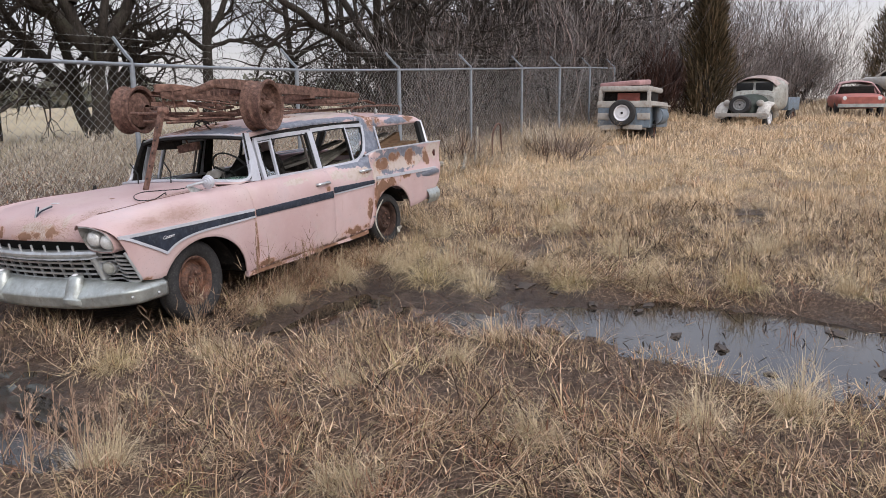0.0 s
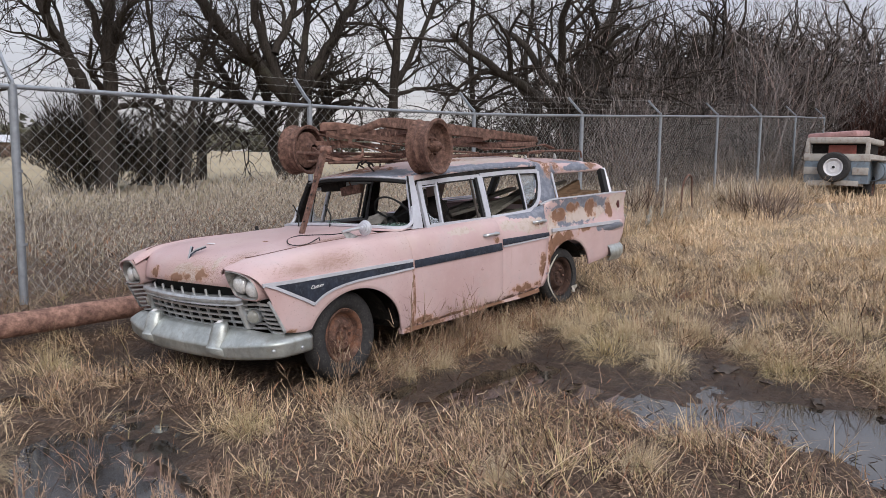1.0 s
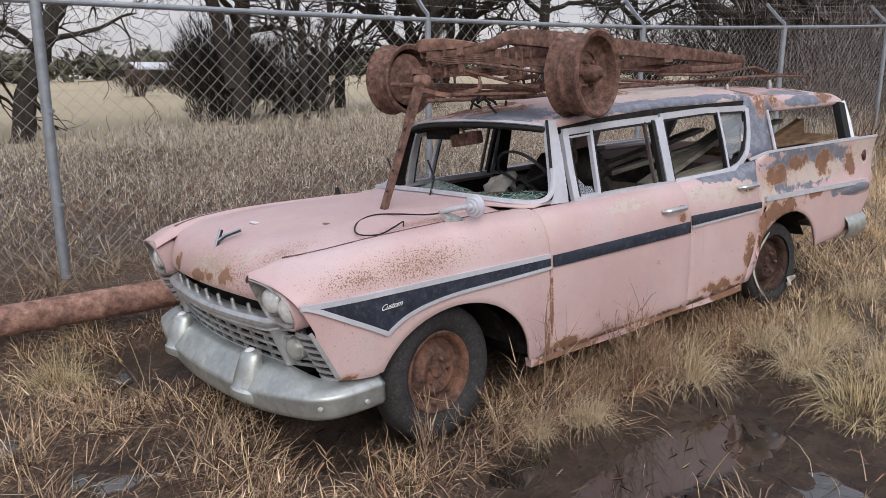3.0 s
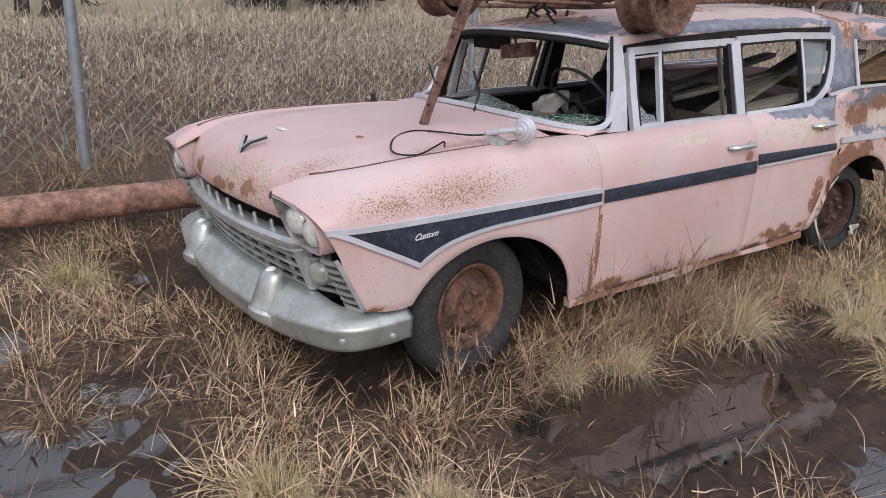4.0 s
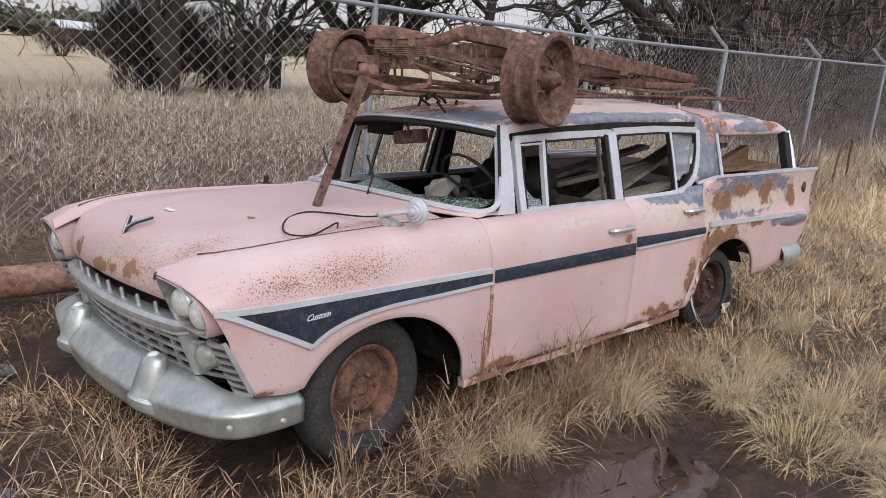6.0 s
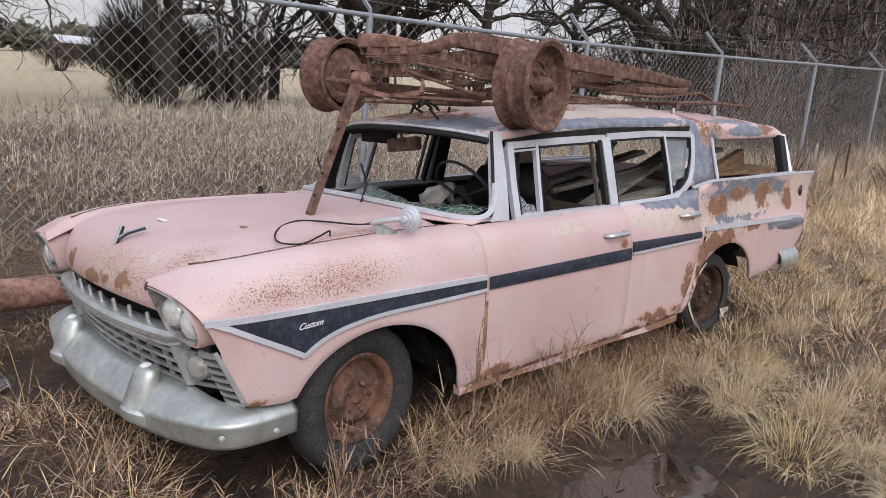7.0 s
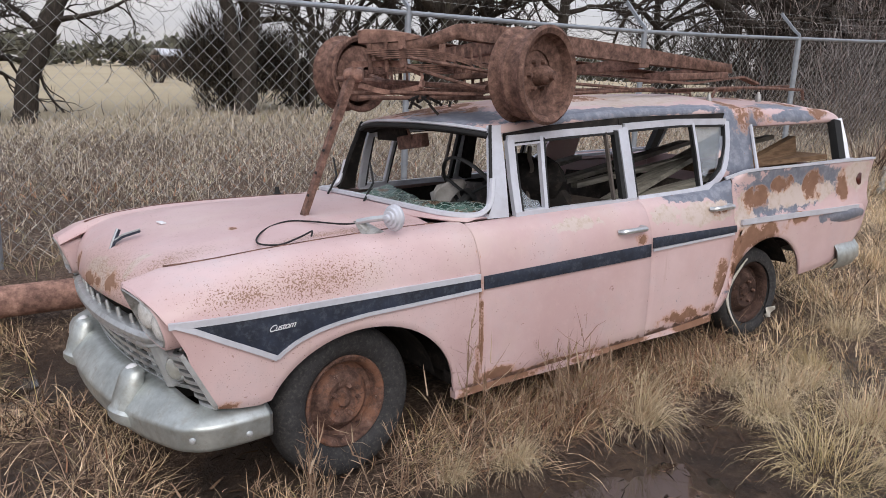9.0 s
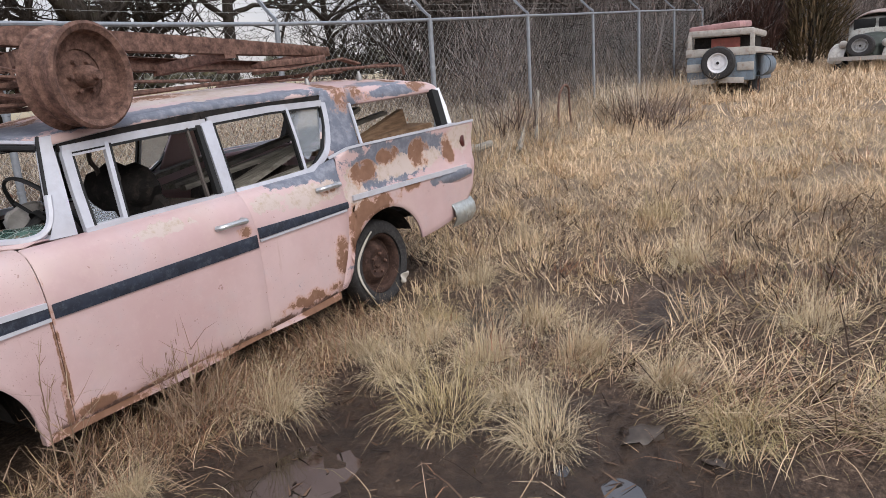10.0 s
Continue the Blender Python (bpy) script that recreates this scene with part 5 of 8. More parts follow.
bar_between(bm, (-2.95, -0.25, 1.64), (-2.95, 0.38, 1.64), 0.08, 0.07)
part("rear_crossmember", bm, M_RUST, chassis)
bm = bmesh.new()
for p in ((-2.62, 0.43, 1.615), ):
    add_box(bm, (-2.95, 0.37, 1.592), (-2.40, 0.42, 1.632), 0.008)
    add_rod(bm, [(-2.1, 0.40, 1.60), (-2.6, 0.41, 1.57), (-3.1, 0.40, 1.60), (-3.32, 0.36, 1.555)], 0, flat=(0.05, 0.012))
part("spring_hanger", bm, M_RUST, chassis)
bm = bmesh.new()
add_rod(bm, [near + Vector((0.16, -0.2, -0.04)), far + Vector((0.16, 0.2, -0.04))], 0.014, 8)
part("tie_rod", bm, M_RUST, chassis)
bm = bmesh.new()
add_rod(bm, [(-0.40, 0.30, 1.56), (-1.0, 0.36, 1.535), (-2.1, 0.34, 1.545), (-3.3, 0.22, 1.525)], 0.011, 6)
add_rod(bm, [(-0.55, 0.52, 1.72), (-1.2, 0.62, 1.60), (-1.9, 0.55, 1.55)], 0.009, 6)
add_rod(bm, [(-0.5, -0.1, 1.60), (-2.8, -0.05, 1.56)], 0.012, 6)
part("brake_rod", bm, M_RUST, chassis, "thin rusty rods lying along the roof")
# bent plate and arms of the steering, in front
bm = bmesh.new()
plate = [(-0.530, 0.000, 1.737), (-0.610, 0.095, 1.730), (-0.685, 0.185, 1.722), (-0.715, 0.255, 1.695), (-0.738, 0.318, 1.665), (-0.735, 0.330, 1.630), (-0.708, 0.350, 1.590)]
for a, b in zip(plate, plate[1:]):
    bar_between(bm, a, b, 0.014, 0.030, (0.2, 0.1, 1))
part("steering_plate", bm, M_RUST_PALE, chassis, "bent flat steel plate, worn paler")
bm = bmesh.new()
arm = [(-0.470, 0.180, 1.622), (-0.560, 0.160, 1.600), (-0.640, 0.180, 1.582), (-0.680, 0.300, 1.590), (-0.700, 0.350, 1.598)]
for a, b in zip(arm, arm[1:]):
    bar_between(bm, a, b, 0.016, 0.024, (0.1, 0.1, 1))
part("steering_arm", bm, M_RUST_PALE, chassis, "flat bent lower arm")
bm = bmesh.new()
add_rod(bm, [(-0.665, 0.250, 1.712), (-0.80, 0.43, 1.632), (-0.93, 0.60, 1.556)], 0.008, 6)
add_rod(bm, [(-0.60, 0.24, 1.583), (-0.93, 0.55, 1.545)], 0.009, 6)
part("drag_link", bm, M_RUST, chassis, "thin slanting rod")
bm = bmesh.new()
add_rod(bm, [(-0.375, 0.325, 1.655), (-0.47, 0.20, 1.690), (-0.545, 0.02, 1.700)], 0.017, 8)
part("steering_shaft", bm, M_RUST, chassis)
bm = bmesh.new()
add_lathe(bm, [(0.0, 0.045), (0.020, 0.043), (0.030, 0.030), (0.033, 0.0), (0.030, -0.03), (0.020, -0.045), (0.0, -0.048)], axis_at((-0.367, 0.325, 1.660), (0.7, -0.6, 0.1)), 14)
part("ball_joint", bm, M_RUST_PALE, chassis, "knuckle of the ball joint")
bm = bmesh.new()
bar_between(bm, (-0.372, 0.325, 1.69), (-0.27, 0.310, 1.46), 0.052, 0.032, (1, 0, 0.4))
bar_between(bm, (-0.275, 0.310, 1.47), (-0.085, 0.285, 1.045), 0.046, 0.022, (1, 0, 0.4))
strut = part("drop_link", bm, M_RUST, chassis, "perforated rusty bar resting its foot on the hood")
for k in range(5):
    bm = bmesh.new()
    t = 0.1 + 0.19 * k
    p = Vector((-0.32, 0.315, 1.575)).lerp(Vector((-0.09, 0.285, 1.06)), t)
    add_lathe(bm, [(0.0, 0.0), (0.006, 0.0), (0.007, -0.004)], axis_at(p + Vector((0.016, 0.012, 0.005)), (0.8, 0.5, 0.3)), 8)
    part("bolt_hole", bm, M_BLACK, strut)
bm = bmesh.new()
rng = random.Random(4)
for k in range(10):
    p = Vector((-0.74 + rng.uniform(-0.1, 0.10), 0.40 + rng.uniform(-0.06, 0.06), 1.53 + rng.uniform(-0.02, 0.03)))
    add_rod(bm, [p, p + Vector((rng.uniform(-0.08, 0.08), rng.uniform(-0.05, 0.05), rng.uniform(-0.06, 0.04)))], 0.007, 5)
part("loose_link", bm, M_DARK, chassis)

# roof rack left on the rear of the car's roof
rack = thing("roof_rack", "thin rusty roof rack bars on the wagon roof", "roof rack", at=CAR)
for y in (0.46, -0.46):
    bm = bmesh.new()
    add_rod(bm, bez([(-2.68, y, 1.462), (-2.72, y, 1.505), (-2.80, y, 1.515), (-3.2, y, 1.505), (-3.58, y, 1.485), (-3.63, y, 1.475), (-3.645, y, 1.415)], 4), 0.010, 6)
    part("rack_rail", bm, M_RUST, rack)
for x in (-2.78, -3.12, -3.48):
    bm = bmesh.new()
    add_rod(bm, [(x, -0.46, 1.51), (x, 0.46, 1.51)], 0.008, 6)
    part("rack_slat", bm, M_RUST, rack)
for y in (0.46, -0.46):
    for x in (-2.66, -3.15):
        bm = bmesh.new()
        add_lathe(bm, [(0.007, 0.03), (0.010, 0.02), (0.018, 0.003), (0.020, -0.03)], axis_at((x, y, 1.452), (0, 0, 1)), 10)
        part("rack_foot", bm, M_BEZEL, rack)

# black cable looped on the hood
bm = bmesh.new()
wire = bez([(-0.19, 0.67, 1.028), (-0.12, 0.60, 1.020), (-0.04, 0.45, 1.022), (0.035, 0.375, 1.022), (0.145, 0.42, 1.012), (0.235, 0.545, 1.000), (0.255, 0.64, 0.992), (0.19, 0.69, 0.990), (0.09, 0.645, 1.000), (0.042, 0.633, 1.012), (0.040, 0.650, 1.016), (0.052, 0.665, 1.000)], 6)
add_rod(bm, wire, 0.0038, 6)
cable = part("loose_cable", bm, M_BLACK, None)
cable.matrix_world = CAR
tagged(cable, "loop of thin black cable on the pink hood", "cable")

# boards thrown into the cabin
for k, (a, b, w, h, mat, lab) in enumerate((
        ((-1.75, 0.48, 0.90), (-3.50, 0.05, 1.22), 0.13, 0.03, M_PLANK, "long grey weathered board slanting through the cabin"),
        ((-1.55, 0.40, 0.86), (-2.95, 0.50, 1.00), 0.10, 0.035, M_PLANK, "grey weathered board on the seats"),
        ((-1.85, 0.15, 0.98), (-3.55, 0.30, 1.17), 0.06, 0.03, M_PLANK, "pale grey board lying across the seats"),
        ((-1.90, -0.05, 0.98), (-3.40, -0.30, 1.12), 0.10, 0.03, M_PLANK, "grey weathered board in the dark cabin"),
        ((-1.70, -0.30, 1.00), (-2.60, -0.62, 1.05), 0.08, 0.03, M_PLANK, "short pale board by the far door"),
        ((-2.75, 0.58, 0.92), (-3.50, 0.50, 1.08), 0.05, 0.22, M_PLANK_BROWN, "broad brown board in the load space"),
        ((-2.70, 0.30, 1.02), (-3.55, 0.60, 1.06), 0.30, 0.03, M_PLANK_BROWN, "brown board in the load space"))):
    bm = bmesh.new()
    bar_between(bm, a, b, w, h)
    ob = part("board", bm, mat, None)
    ob.matrix_world = CAR
    tagged(ob, lab, "board", "boards in the car")

# ---- ground, puddles, mud ----
# basins: x, y, half-length in x and y, depth
BASINS = [(-1.50, 4.75, 0.70, 1.55, 0.13), (-0.95, 1.50, 0.86, 0.24, 0.085), (-1.30, 2.45, 0.62, 0.95, 0.066), (-1.55, 1.30, 0.35, 0.24, 0.05), (-0.30, 1.25, 0.45, 0.24, 0.05),
          (1.80, -0.50, 0.22, 0.24, 0.05), (1.27, 0.13, 0.24, 0.19, 0.046), (1.88, 1.15, 0.34, 0.88, 0.078), (-6.1, 3.95, 0.45, 0.22, 0.07), (-3.35, 2.35, 0.40, 0.18, 0.035),
          (-3.0, 1.35, 0.35, 0.16, 0.03), (0.95, -0.92, 0.34, 0.40, 0.055), (0.28, 0.55, 0.50, 0.24, 0.045), (1.45, 0.75, 0.26, 0.45, 0.045),
          (-0.98, 1.54, 0.95, 0.48, 0.046), (-1.75, 2.55, 0.45, 0.85, 0.05)]


def lie(x, y):
    """Level of the land: rises gently to the rear of the car, and in a low bank to the fence."""
    g = curve_at(-x, [(0, 0.09), (9, 0.432), (19, 0.53), (26, 0.88), (60, 1.29)])
    t = min(1, max(0, (-1.0 - y) / 1.3))
    return g + 0.22 * t * t * (3 - 2 * t)


def basin(x, y):
    k = 0
    for cx, cy, a, b, dp in BASINS:
        q = ((x - cx) / a) ** 2 + ((y - cy) / b) ** 2
        q *= 1 + 0.55 * noise.noise(Vector((x * 1.9, y * 1.9, cx)))
        if q < 1.9:
            k = max(k, dp * min(1, max(0, (1.9 - q) / 1.3)))
    return k


def gz(x, y):
    near = 1.0 if -12 < x < 6 and -8 < y < 9 else 0.5
    v = Vector((x, y, 0))
    bumps = 0.030 * noise.noise(v * 0.9) + near * (0.022 * noise.noise(v * 2.7) + 0.016 * noise.noise(v * 6) + 0.010 * noise.noise(v * 12))
    k = basin(x, y)
    return lie(x, y) + bumps - k + min(1, k / 0.04) * 0.016 * noise.noise(Vector((x * 9.5, y * 8.0, 4.0)))


def spread(parts):
    out = []
    for a, b, st in parts:
        n = max(1, round((b - a) / st))
        out += [a + (b - a) * i / n for i in range(n)]
    return out + [parts[-1][1]]


gx = spread([(-900, -300, 200), (-300, -100, 50), (-100, -40, 8), (-40, -14, 0.8), (-14, -6.5, 0.25), (-6.5, 3.5, 0.055), (3.5, 8, 0.3), (8, 30, 3), (30, 300, 40), (300, 900, 200)])
gy = spread([(-900, -300, 200), (-300, -100, 50), (-100, -30, 8), (-30, -8, 0.9), (-8, -2.2, 0.3), (-2.2, 6.6, 0.055), (6.6, 12, 0.3), (12, 40, 3), (40, 300, 40), (300, 900, 200)])


def sheet(name, xs, ys, height, mat):
    co = np.array([(x, y, height(x, y)) for x in xs for y in ys], dtype=np.float32)
    n, m = len(xs), len(ys)
    idx = np.arange(n * m).reshape(n, m)
    quads = np.stack([idx[:-1, :-1], idx[1:, :-1], idx[1:, 1:], idx[:-1, 1:]], -1).reshape(-1, 4)
    me = bpy.data.meshes.new(name)
    me.from_pydata(co.tolist(), [], quads.tolist())
    me.materials.append(mat)
    me.shade_smooth()
    return new(name, me)


def ground_material():
    g = Graph("thatch_and_mud")
    n1, n2, n3 = g.noise(0.5, 6, 0.65), g.noise(5, 8, 0.7), g.noise(38, 6, 0.75)
    straw = g.ramp(n3, [(0.30, (0.032, 0.020, 0.014)), (0.48, (0.095, 0.060, 0.041)), (0.62, (0.20, 0.135, 0.092)), (0.76, (0.36, 0.265, 0.18))])
    earth = g.ramp(g.math("ADD", g.math("MULTIPLY", n2, 0.6), g.math("MULTIPLY", n3, 0.4)), [(0.34, (0.014, 0.009, 0.006)), (0.50, (0.058, 0.036, 0.024)), (0.66, (0.125, 0.081, 0.053))])
    wet = g.spots([((cx, cy, 0.1), (a * 1.55, b * 1.55, 3.0)) for cx, cy, a, b, dp in BASINS])
    k = g.math("ADD", g.math("MULTIPLY", wet, 1.4), g.math("MULTIPLY", g.math("SUBTRACT", n2, 0.5), 1.5))
    mud = g.step(k, 0.30, 0.62)
    patch = g.step(g.math("ADD", n1, g.math("MULTIPLY", g.math("SUBTRACT", n2, 0.5), 0.5)), 0.56, 0.66)
    c = g.mix(g.math("MULTIPLY", patch, 0.5), straw, earth)
    c = g.mix(mud, c, earth)
    x = g.node("ShaderNodeSeparateXYZ", 0, Vector=g.co)
    mat_ = g.ramp(n3, [(0.3, (0.15, 0.10, 0.066)), (0.55, (0.30, 0.225, 0.15)), (0.75, (0.46, 0.36, 0.25))])
    c = g.mix(g.math("MULTIPLY", g.step(g.math("ADD", x, g.math("MULTIPLY", n1, 2.0)), -2.0, -6.0), g.math("SUBTRACT", 0.85, g.math("MULTIPLY", mud, 0.7))), c, mat_)
    y = g.node("ShaderNodeSeparateXYZ", 1, Vector=g.co)
    away = g.math("MAXIMUM", g.step(g.math("ADD", x, n1), 3.0, 5.5), g.step(g.math("ADD", y, n1), 6.6, 9.0))
    c = g.mix(g.math("MULTIPLY", away, g.step(n2, 0.36, 0.60)), c, mat_)
    # the mown field beyond the weeds
    field = g.step(g.math("ADD", y, g.math("MULTIPLY", g.noise(0.25, 4, 0.6), 4.0)), -9.0, -11.5)
    pale = g.ramp(g.noise(0.12, 6, 0.7), [(0.3, (0.40, 0.325, 0.21)), (0.7, (0.50, 0.42, 0.285))])
    pale = g.mix(g.math("MULTIPLY", n3, 0.35), pale, (0.28, 0.22, 0.13))
    c = g.mix(field, c, pale)
    rough = g.math("SUBTRACT", 0.92, g.math("MULTIPLY", mud, g.math("ADD", 0.14, g.math("MULTIPLY", n2, 0.62))))
    return g.done(c, rough, 0.0, g.math("ADD", n2, g.math("MULTIPLY", n3, 0.6)), 1.0, 0.05, spec=0.45)


ground = sheet("ground", gx, gy, gz, ground_material())
tagged(ground, "matted dry straw ground with wet brown mud", "ground", kind="structure")


def water_material():
    g = Graph("still_muddy_water")
    n = g.noise(3, 5, 0.6)
    c = g.mix(g.step(n, 0.4, 0.65), (0.022, 0.018, 0.014), (0.05, 0.042, 0.034))
    m = g.done(c, g.math("ADD", 0.02, g.math("MULTIPLY", g.step(n, 0.5, 0.6), 0.10)), 0.0, g.noise(14, 5, 0.6), 0.10, 0.004, spec=0.6)
    g.b.inputs["IOR"].default_value = 2.0
    return m


M_WATER = water_material()
for name, (x0, x1, y0, y1), z, lab in (("water_puddle", (-2.6, -0.3, 2.3, 7.2), 0.075, "shallow muddy puddle mirroring the sky"),
                                       ("water_ditch", (-2.2, 0.2, 1.0, 2.6), 0.050, "thin brown water in a wheel rut"),
                                       ("water_pool", (1.0, 2.7, -1.2, 2.0), 0.030, "wet mud pool before the bumper"),
                                       ("water_far", (-6.9, -5.3, 3.5, 4.4), 0.276, "small puddle far off in the grass")):

    w = sheet(name, [x0, x1], [y0, y1], lambda x, y: z, M_WATER)
    tagged(w, lab, "water", kind="structure")

M_CLOD = plain("wet_clod", (0.055, 0.040, 0.030), 0.45, 0.5, 18.0)
# clods in the puddle
rng = random.Random(31)
for k in range(16):
    x, y = rng.uniform(-2.1, -0.6), rng.uniform(2.6, 6.0)
    bm = bmesh.new()
    bmesh.ops.create_icosphere(bm, subdivisions=2, radius=1)
    s = rng.uniform(0.02, 0.06)
    for v in bm.verts:
        q = 1 + 0.9 * noise.noise(v.co * 1.4 + Vector((k, 0, 0)))
        v.co = Vector((v.co.x * s * q * 1.6, v.co.y * s * q, v.co.z * s * 0.55 * q))
    ob = part("mud_clod", bm, M_CLOD, None)
    ob.location = (x, y, max(0.080, gz(x, y)))
    ob.rotation_euler = (0, 0, rng.uniform(0, 6.28))
    tagged(ob, "dark clod of mud at the puddle", "clod", "mud clods")

# ---- grass and weeds ----
RS = np.random.RandomState(12)


def gz_many(P):
    return np.array([gz(float(x), float(y)) for x, y in P], dtype=np.float32)


def blades(base, height, width, lean, heading, curl, rs, seg=2):
    """Vertices of bent tapering blades: pairs along the blade, one tip."""
    n = len(base)
    twist = rs.uniform(-1.2, 1.2, n)
    sd = np.stack([-np.sin(heading + twist), np.cos(heading + twist), np.zeros(n)], 1)
    fwd = np.stack([np.cos(heading), np.sin(heading), np.zeros(n)], 1)
    up = np.array([0, 0, 1.0])
    V = np.zeros((n, 2 * seg + 1, 3), np.float32)
    for k in range(seg + 1):
        t = (k / seg) ** 0.85
        wd = 1.0 - 0.45 * t
        bend = lean + curl * t * 0.6
        c = base + fwd * (np.sin(bend) * height * t)[:, None] + up * (np.cos(bend) * height * t)[:, None]
        w = (width * wd / 2)[:, None]
        if k < seg:
            V[:, 2 * k] = c - sd * w
            V[:, 2 * k + 1] = c + sd * w
        else:
            V[:, 2 * seg] = c
    return V


def blade_mesh(name, V, mat):
    n, m = V.shape[0], V.shape[1]
    seg = (m - 1) // 2
    me = bpy.data.meshes.new(name)
    me.vertices.add(n * m)
    me.vertices.foreach_set("co", np.ascontiguousarray(V, np.float32).reshape(-1))
    o = (np.arange(n) * m)[:, None]
    cols = [np.array([[2 * k, 2 * k + 1, 2 * k + 3, 2 * k + 2]]) for k in range(seg - 1)] + [np.array([[2 * seg - 2, 2 * seg - 1, 2 * seg]])]
    loops = np.concatenate([o + c for c in cols], 1).reshape(-1)
    size = 4 * (seg - 1) + 3
    me.loops.add(n * size)
    me.loops.foreach_set("vertex_index", loops.astype(np.int32))
    me.polygons.add(n * seg)
    starts = (np.arange(n) * size)[:, None] + 4 * np.arange(seg)[None]
    me.polygons.foreach_set("loop_start", starts.reshape(-1).astype(np.int32))
    me.update(calc_edges=True)
    me.materials.append(mat)
    return me


def straw_material(name, stops, patch=None):
    g = Graph(name)
    c = g.ramp(g.geo.outputs["Random Per Island"], stops)
    n = g.noise(0.8, 4, 0.6, co=g.geo.outputs["Position"])
    if patch:
        c = g.mix(g.math("MULTIPLY", g.step(n, 0.50, 0.66), 0.75), c, patch, "MULTIPLY")
    return g.done(c, 0.75, 0.0, spec=0.25)


M_STRAW = straw_material("dry_straw", [(0.0, (0.11, 0.072, 0.048)), (0.25, (0.26, 0.185, 0.122)), (0.5, (0.46, 0.355, 0.245)), (0.7, (0.36, 0.26, 0.178)), (0.85, (0.25, 0.138, 0.092)), (0.97, (0.22, 0.205, 0.095))], (0.50, 0.38, 0.32))
M_TUFT = straw_material("pale_tuft_straw", [(0.0, (0.30, 0.215, 0.13)), (0.3, (0.55, 0.435, 0.28)), (0.8, (0.68, 0.56, 0.39)), (1.0, (0.45, 0.37, 0.20))])
M_TUFT_GREEN = straw_material("yellow_green_tuft", [(0.0, (0.28, 0.21, 0.10)), (0.4, (0.52, 0.41, 0.23)), (0.85, (0.68, 0.55, 0.35)), (1.0, (0.38, 0.33, 0.14))])
M_FAR_STRAW = straw_material("far_straw", [(0.0, (0.40, 0.31, 0.21)), (0.5, (0.66, 0.53, 0.375)), (1.0, (0.56, 0.44, 0.31))], (0.70, 0.60, 0.54))
M_WEED = straw_material("grey_dead_weed", [(0.0, (0.060, 0.048, 0.040)), (0.30, (0.28, 0.230, 0.178)), (0.65, (0.53, 0.450, 0.355)), (0.9, (0.70, 0.615, 0.50)), (1.0, (0.26, 0.245, 0.135))], (0.60, 0.565, 0.485))
# darker copy of the weed colours, with shade already mixed in
M_WEED_SHADED = straw_material("shaded_brown_weed", [(0.0, (0.06, 0.047, 0.040)), (0.5, (0.15, 0.118, 0.098)), (1.0, (0.26, 0.21, 0.17))])
M_STEM = straw_material("brown_dead_stem", [(0.0, (0.15, 0.085, 0.055)), (0.5, (0.27, 0.175, 0.115)), (1.0, (0.38, 0.29, 0.20))])


def stuff(name, V, mat, label, category):
    return tagged(new(name, blade_mesh(name, V.astype(np.float32), mat)), label, category, kind="stuff")


def waves(P, s, seed):
    r = np.random.RandomState(seed)
    v = np.zeros(len(P))
    for k in range(6):
        a, f = r.uniform(0, 6.28), s * r.uniform(0.6, 1.8)
        v += np.sin((P[:, 0] * np.cos(a) + P[:, 1] * np.sin(a)) * f + r.uniform(0, 6.28))
    return v / 3.0


def wet_at(P):
    k = np.zeros(len(P))
    for cx, cy, a, b, dp in BASINS:
        q = ((P[:, 0] - cx) / a) ** 2 + ((P[:, 1] - cy) / b) ** 2
        q = q * (1 + 0.35 * waves(P, 5.0, 17))
        k = np.maximum(k, np.clip((1.75 - q) / 0.6, 0, 1) * min(1, dp / 0.05))
    return k


def under_car(P):
    return (P[:, 0] > -3.5) & (P[:, 0] < 0.60) & (np.abs(P[:, 1]) < 0.62)


def field(x0, x1, y0, y1, per, keep_wet=0.97):
    n = int((x1 - x0) * (y1 - y0) * per)
    P = np.stack([RS.uniform(x0, x1, n), RS.uniform(y0, y1, n)], 1)
    k = wet_at(P) * keep_wet
    far_ = np.clip((-2.2 - P[:, 0]) / 2.0, 0, 1)
    dens = np.clip(0.58 + 0.16 * far_ + 0.34 * waves(P, 2.2, 3) * (1 - 0.5 * far_) + 0.50 * waves(P, 7.5, 4) * (1 - 0.4 * far_), 0.03 + 0.15 * far_, 1)
    keep = (RS.uniform(0, 1, n) > k) & ~under_car(P) & (RS.uniform(0, 1, n) < dens)
    return P[keep]


def turf(P, h0, h1, w, lean, curl, rs, seg=2):
    n = len(P)
    base = np.concatenate([P, gz_many(P)[:, None] - 0.01], 1)
    # the matted grass lies over in swathes
    swathe = waves(P, 2.3, 9) * 3.0 + rs.normal(0, 1.3, n)
    big = np.clip(1 + 0.40 * waves(P, 1.6, 5) + 0.40 * waves(P, 6.5, 6), 0.35, 2.1)
    h = rs.uniform(h0, h1, n) * big
    return blades(base, h, w * rs.uniform(0.6, 1.4, n), np.abs(rs.normal(lean, 0.35, n)), swathe, rs.uniform(0.2, curl, n), rs, seg)


def hue(stops):
    return [(0.0, tuple(v * 0.45 for v in stops[0])), (0.2, stops[0]), (0.6, stops[1]), (0.9, tuple(min(1, v * 1.22) for v in stops[1])), (1.0, stops[0])]


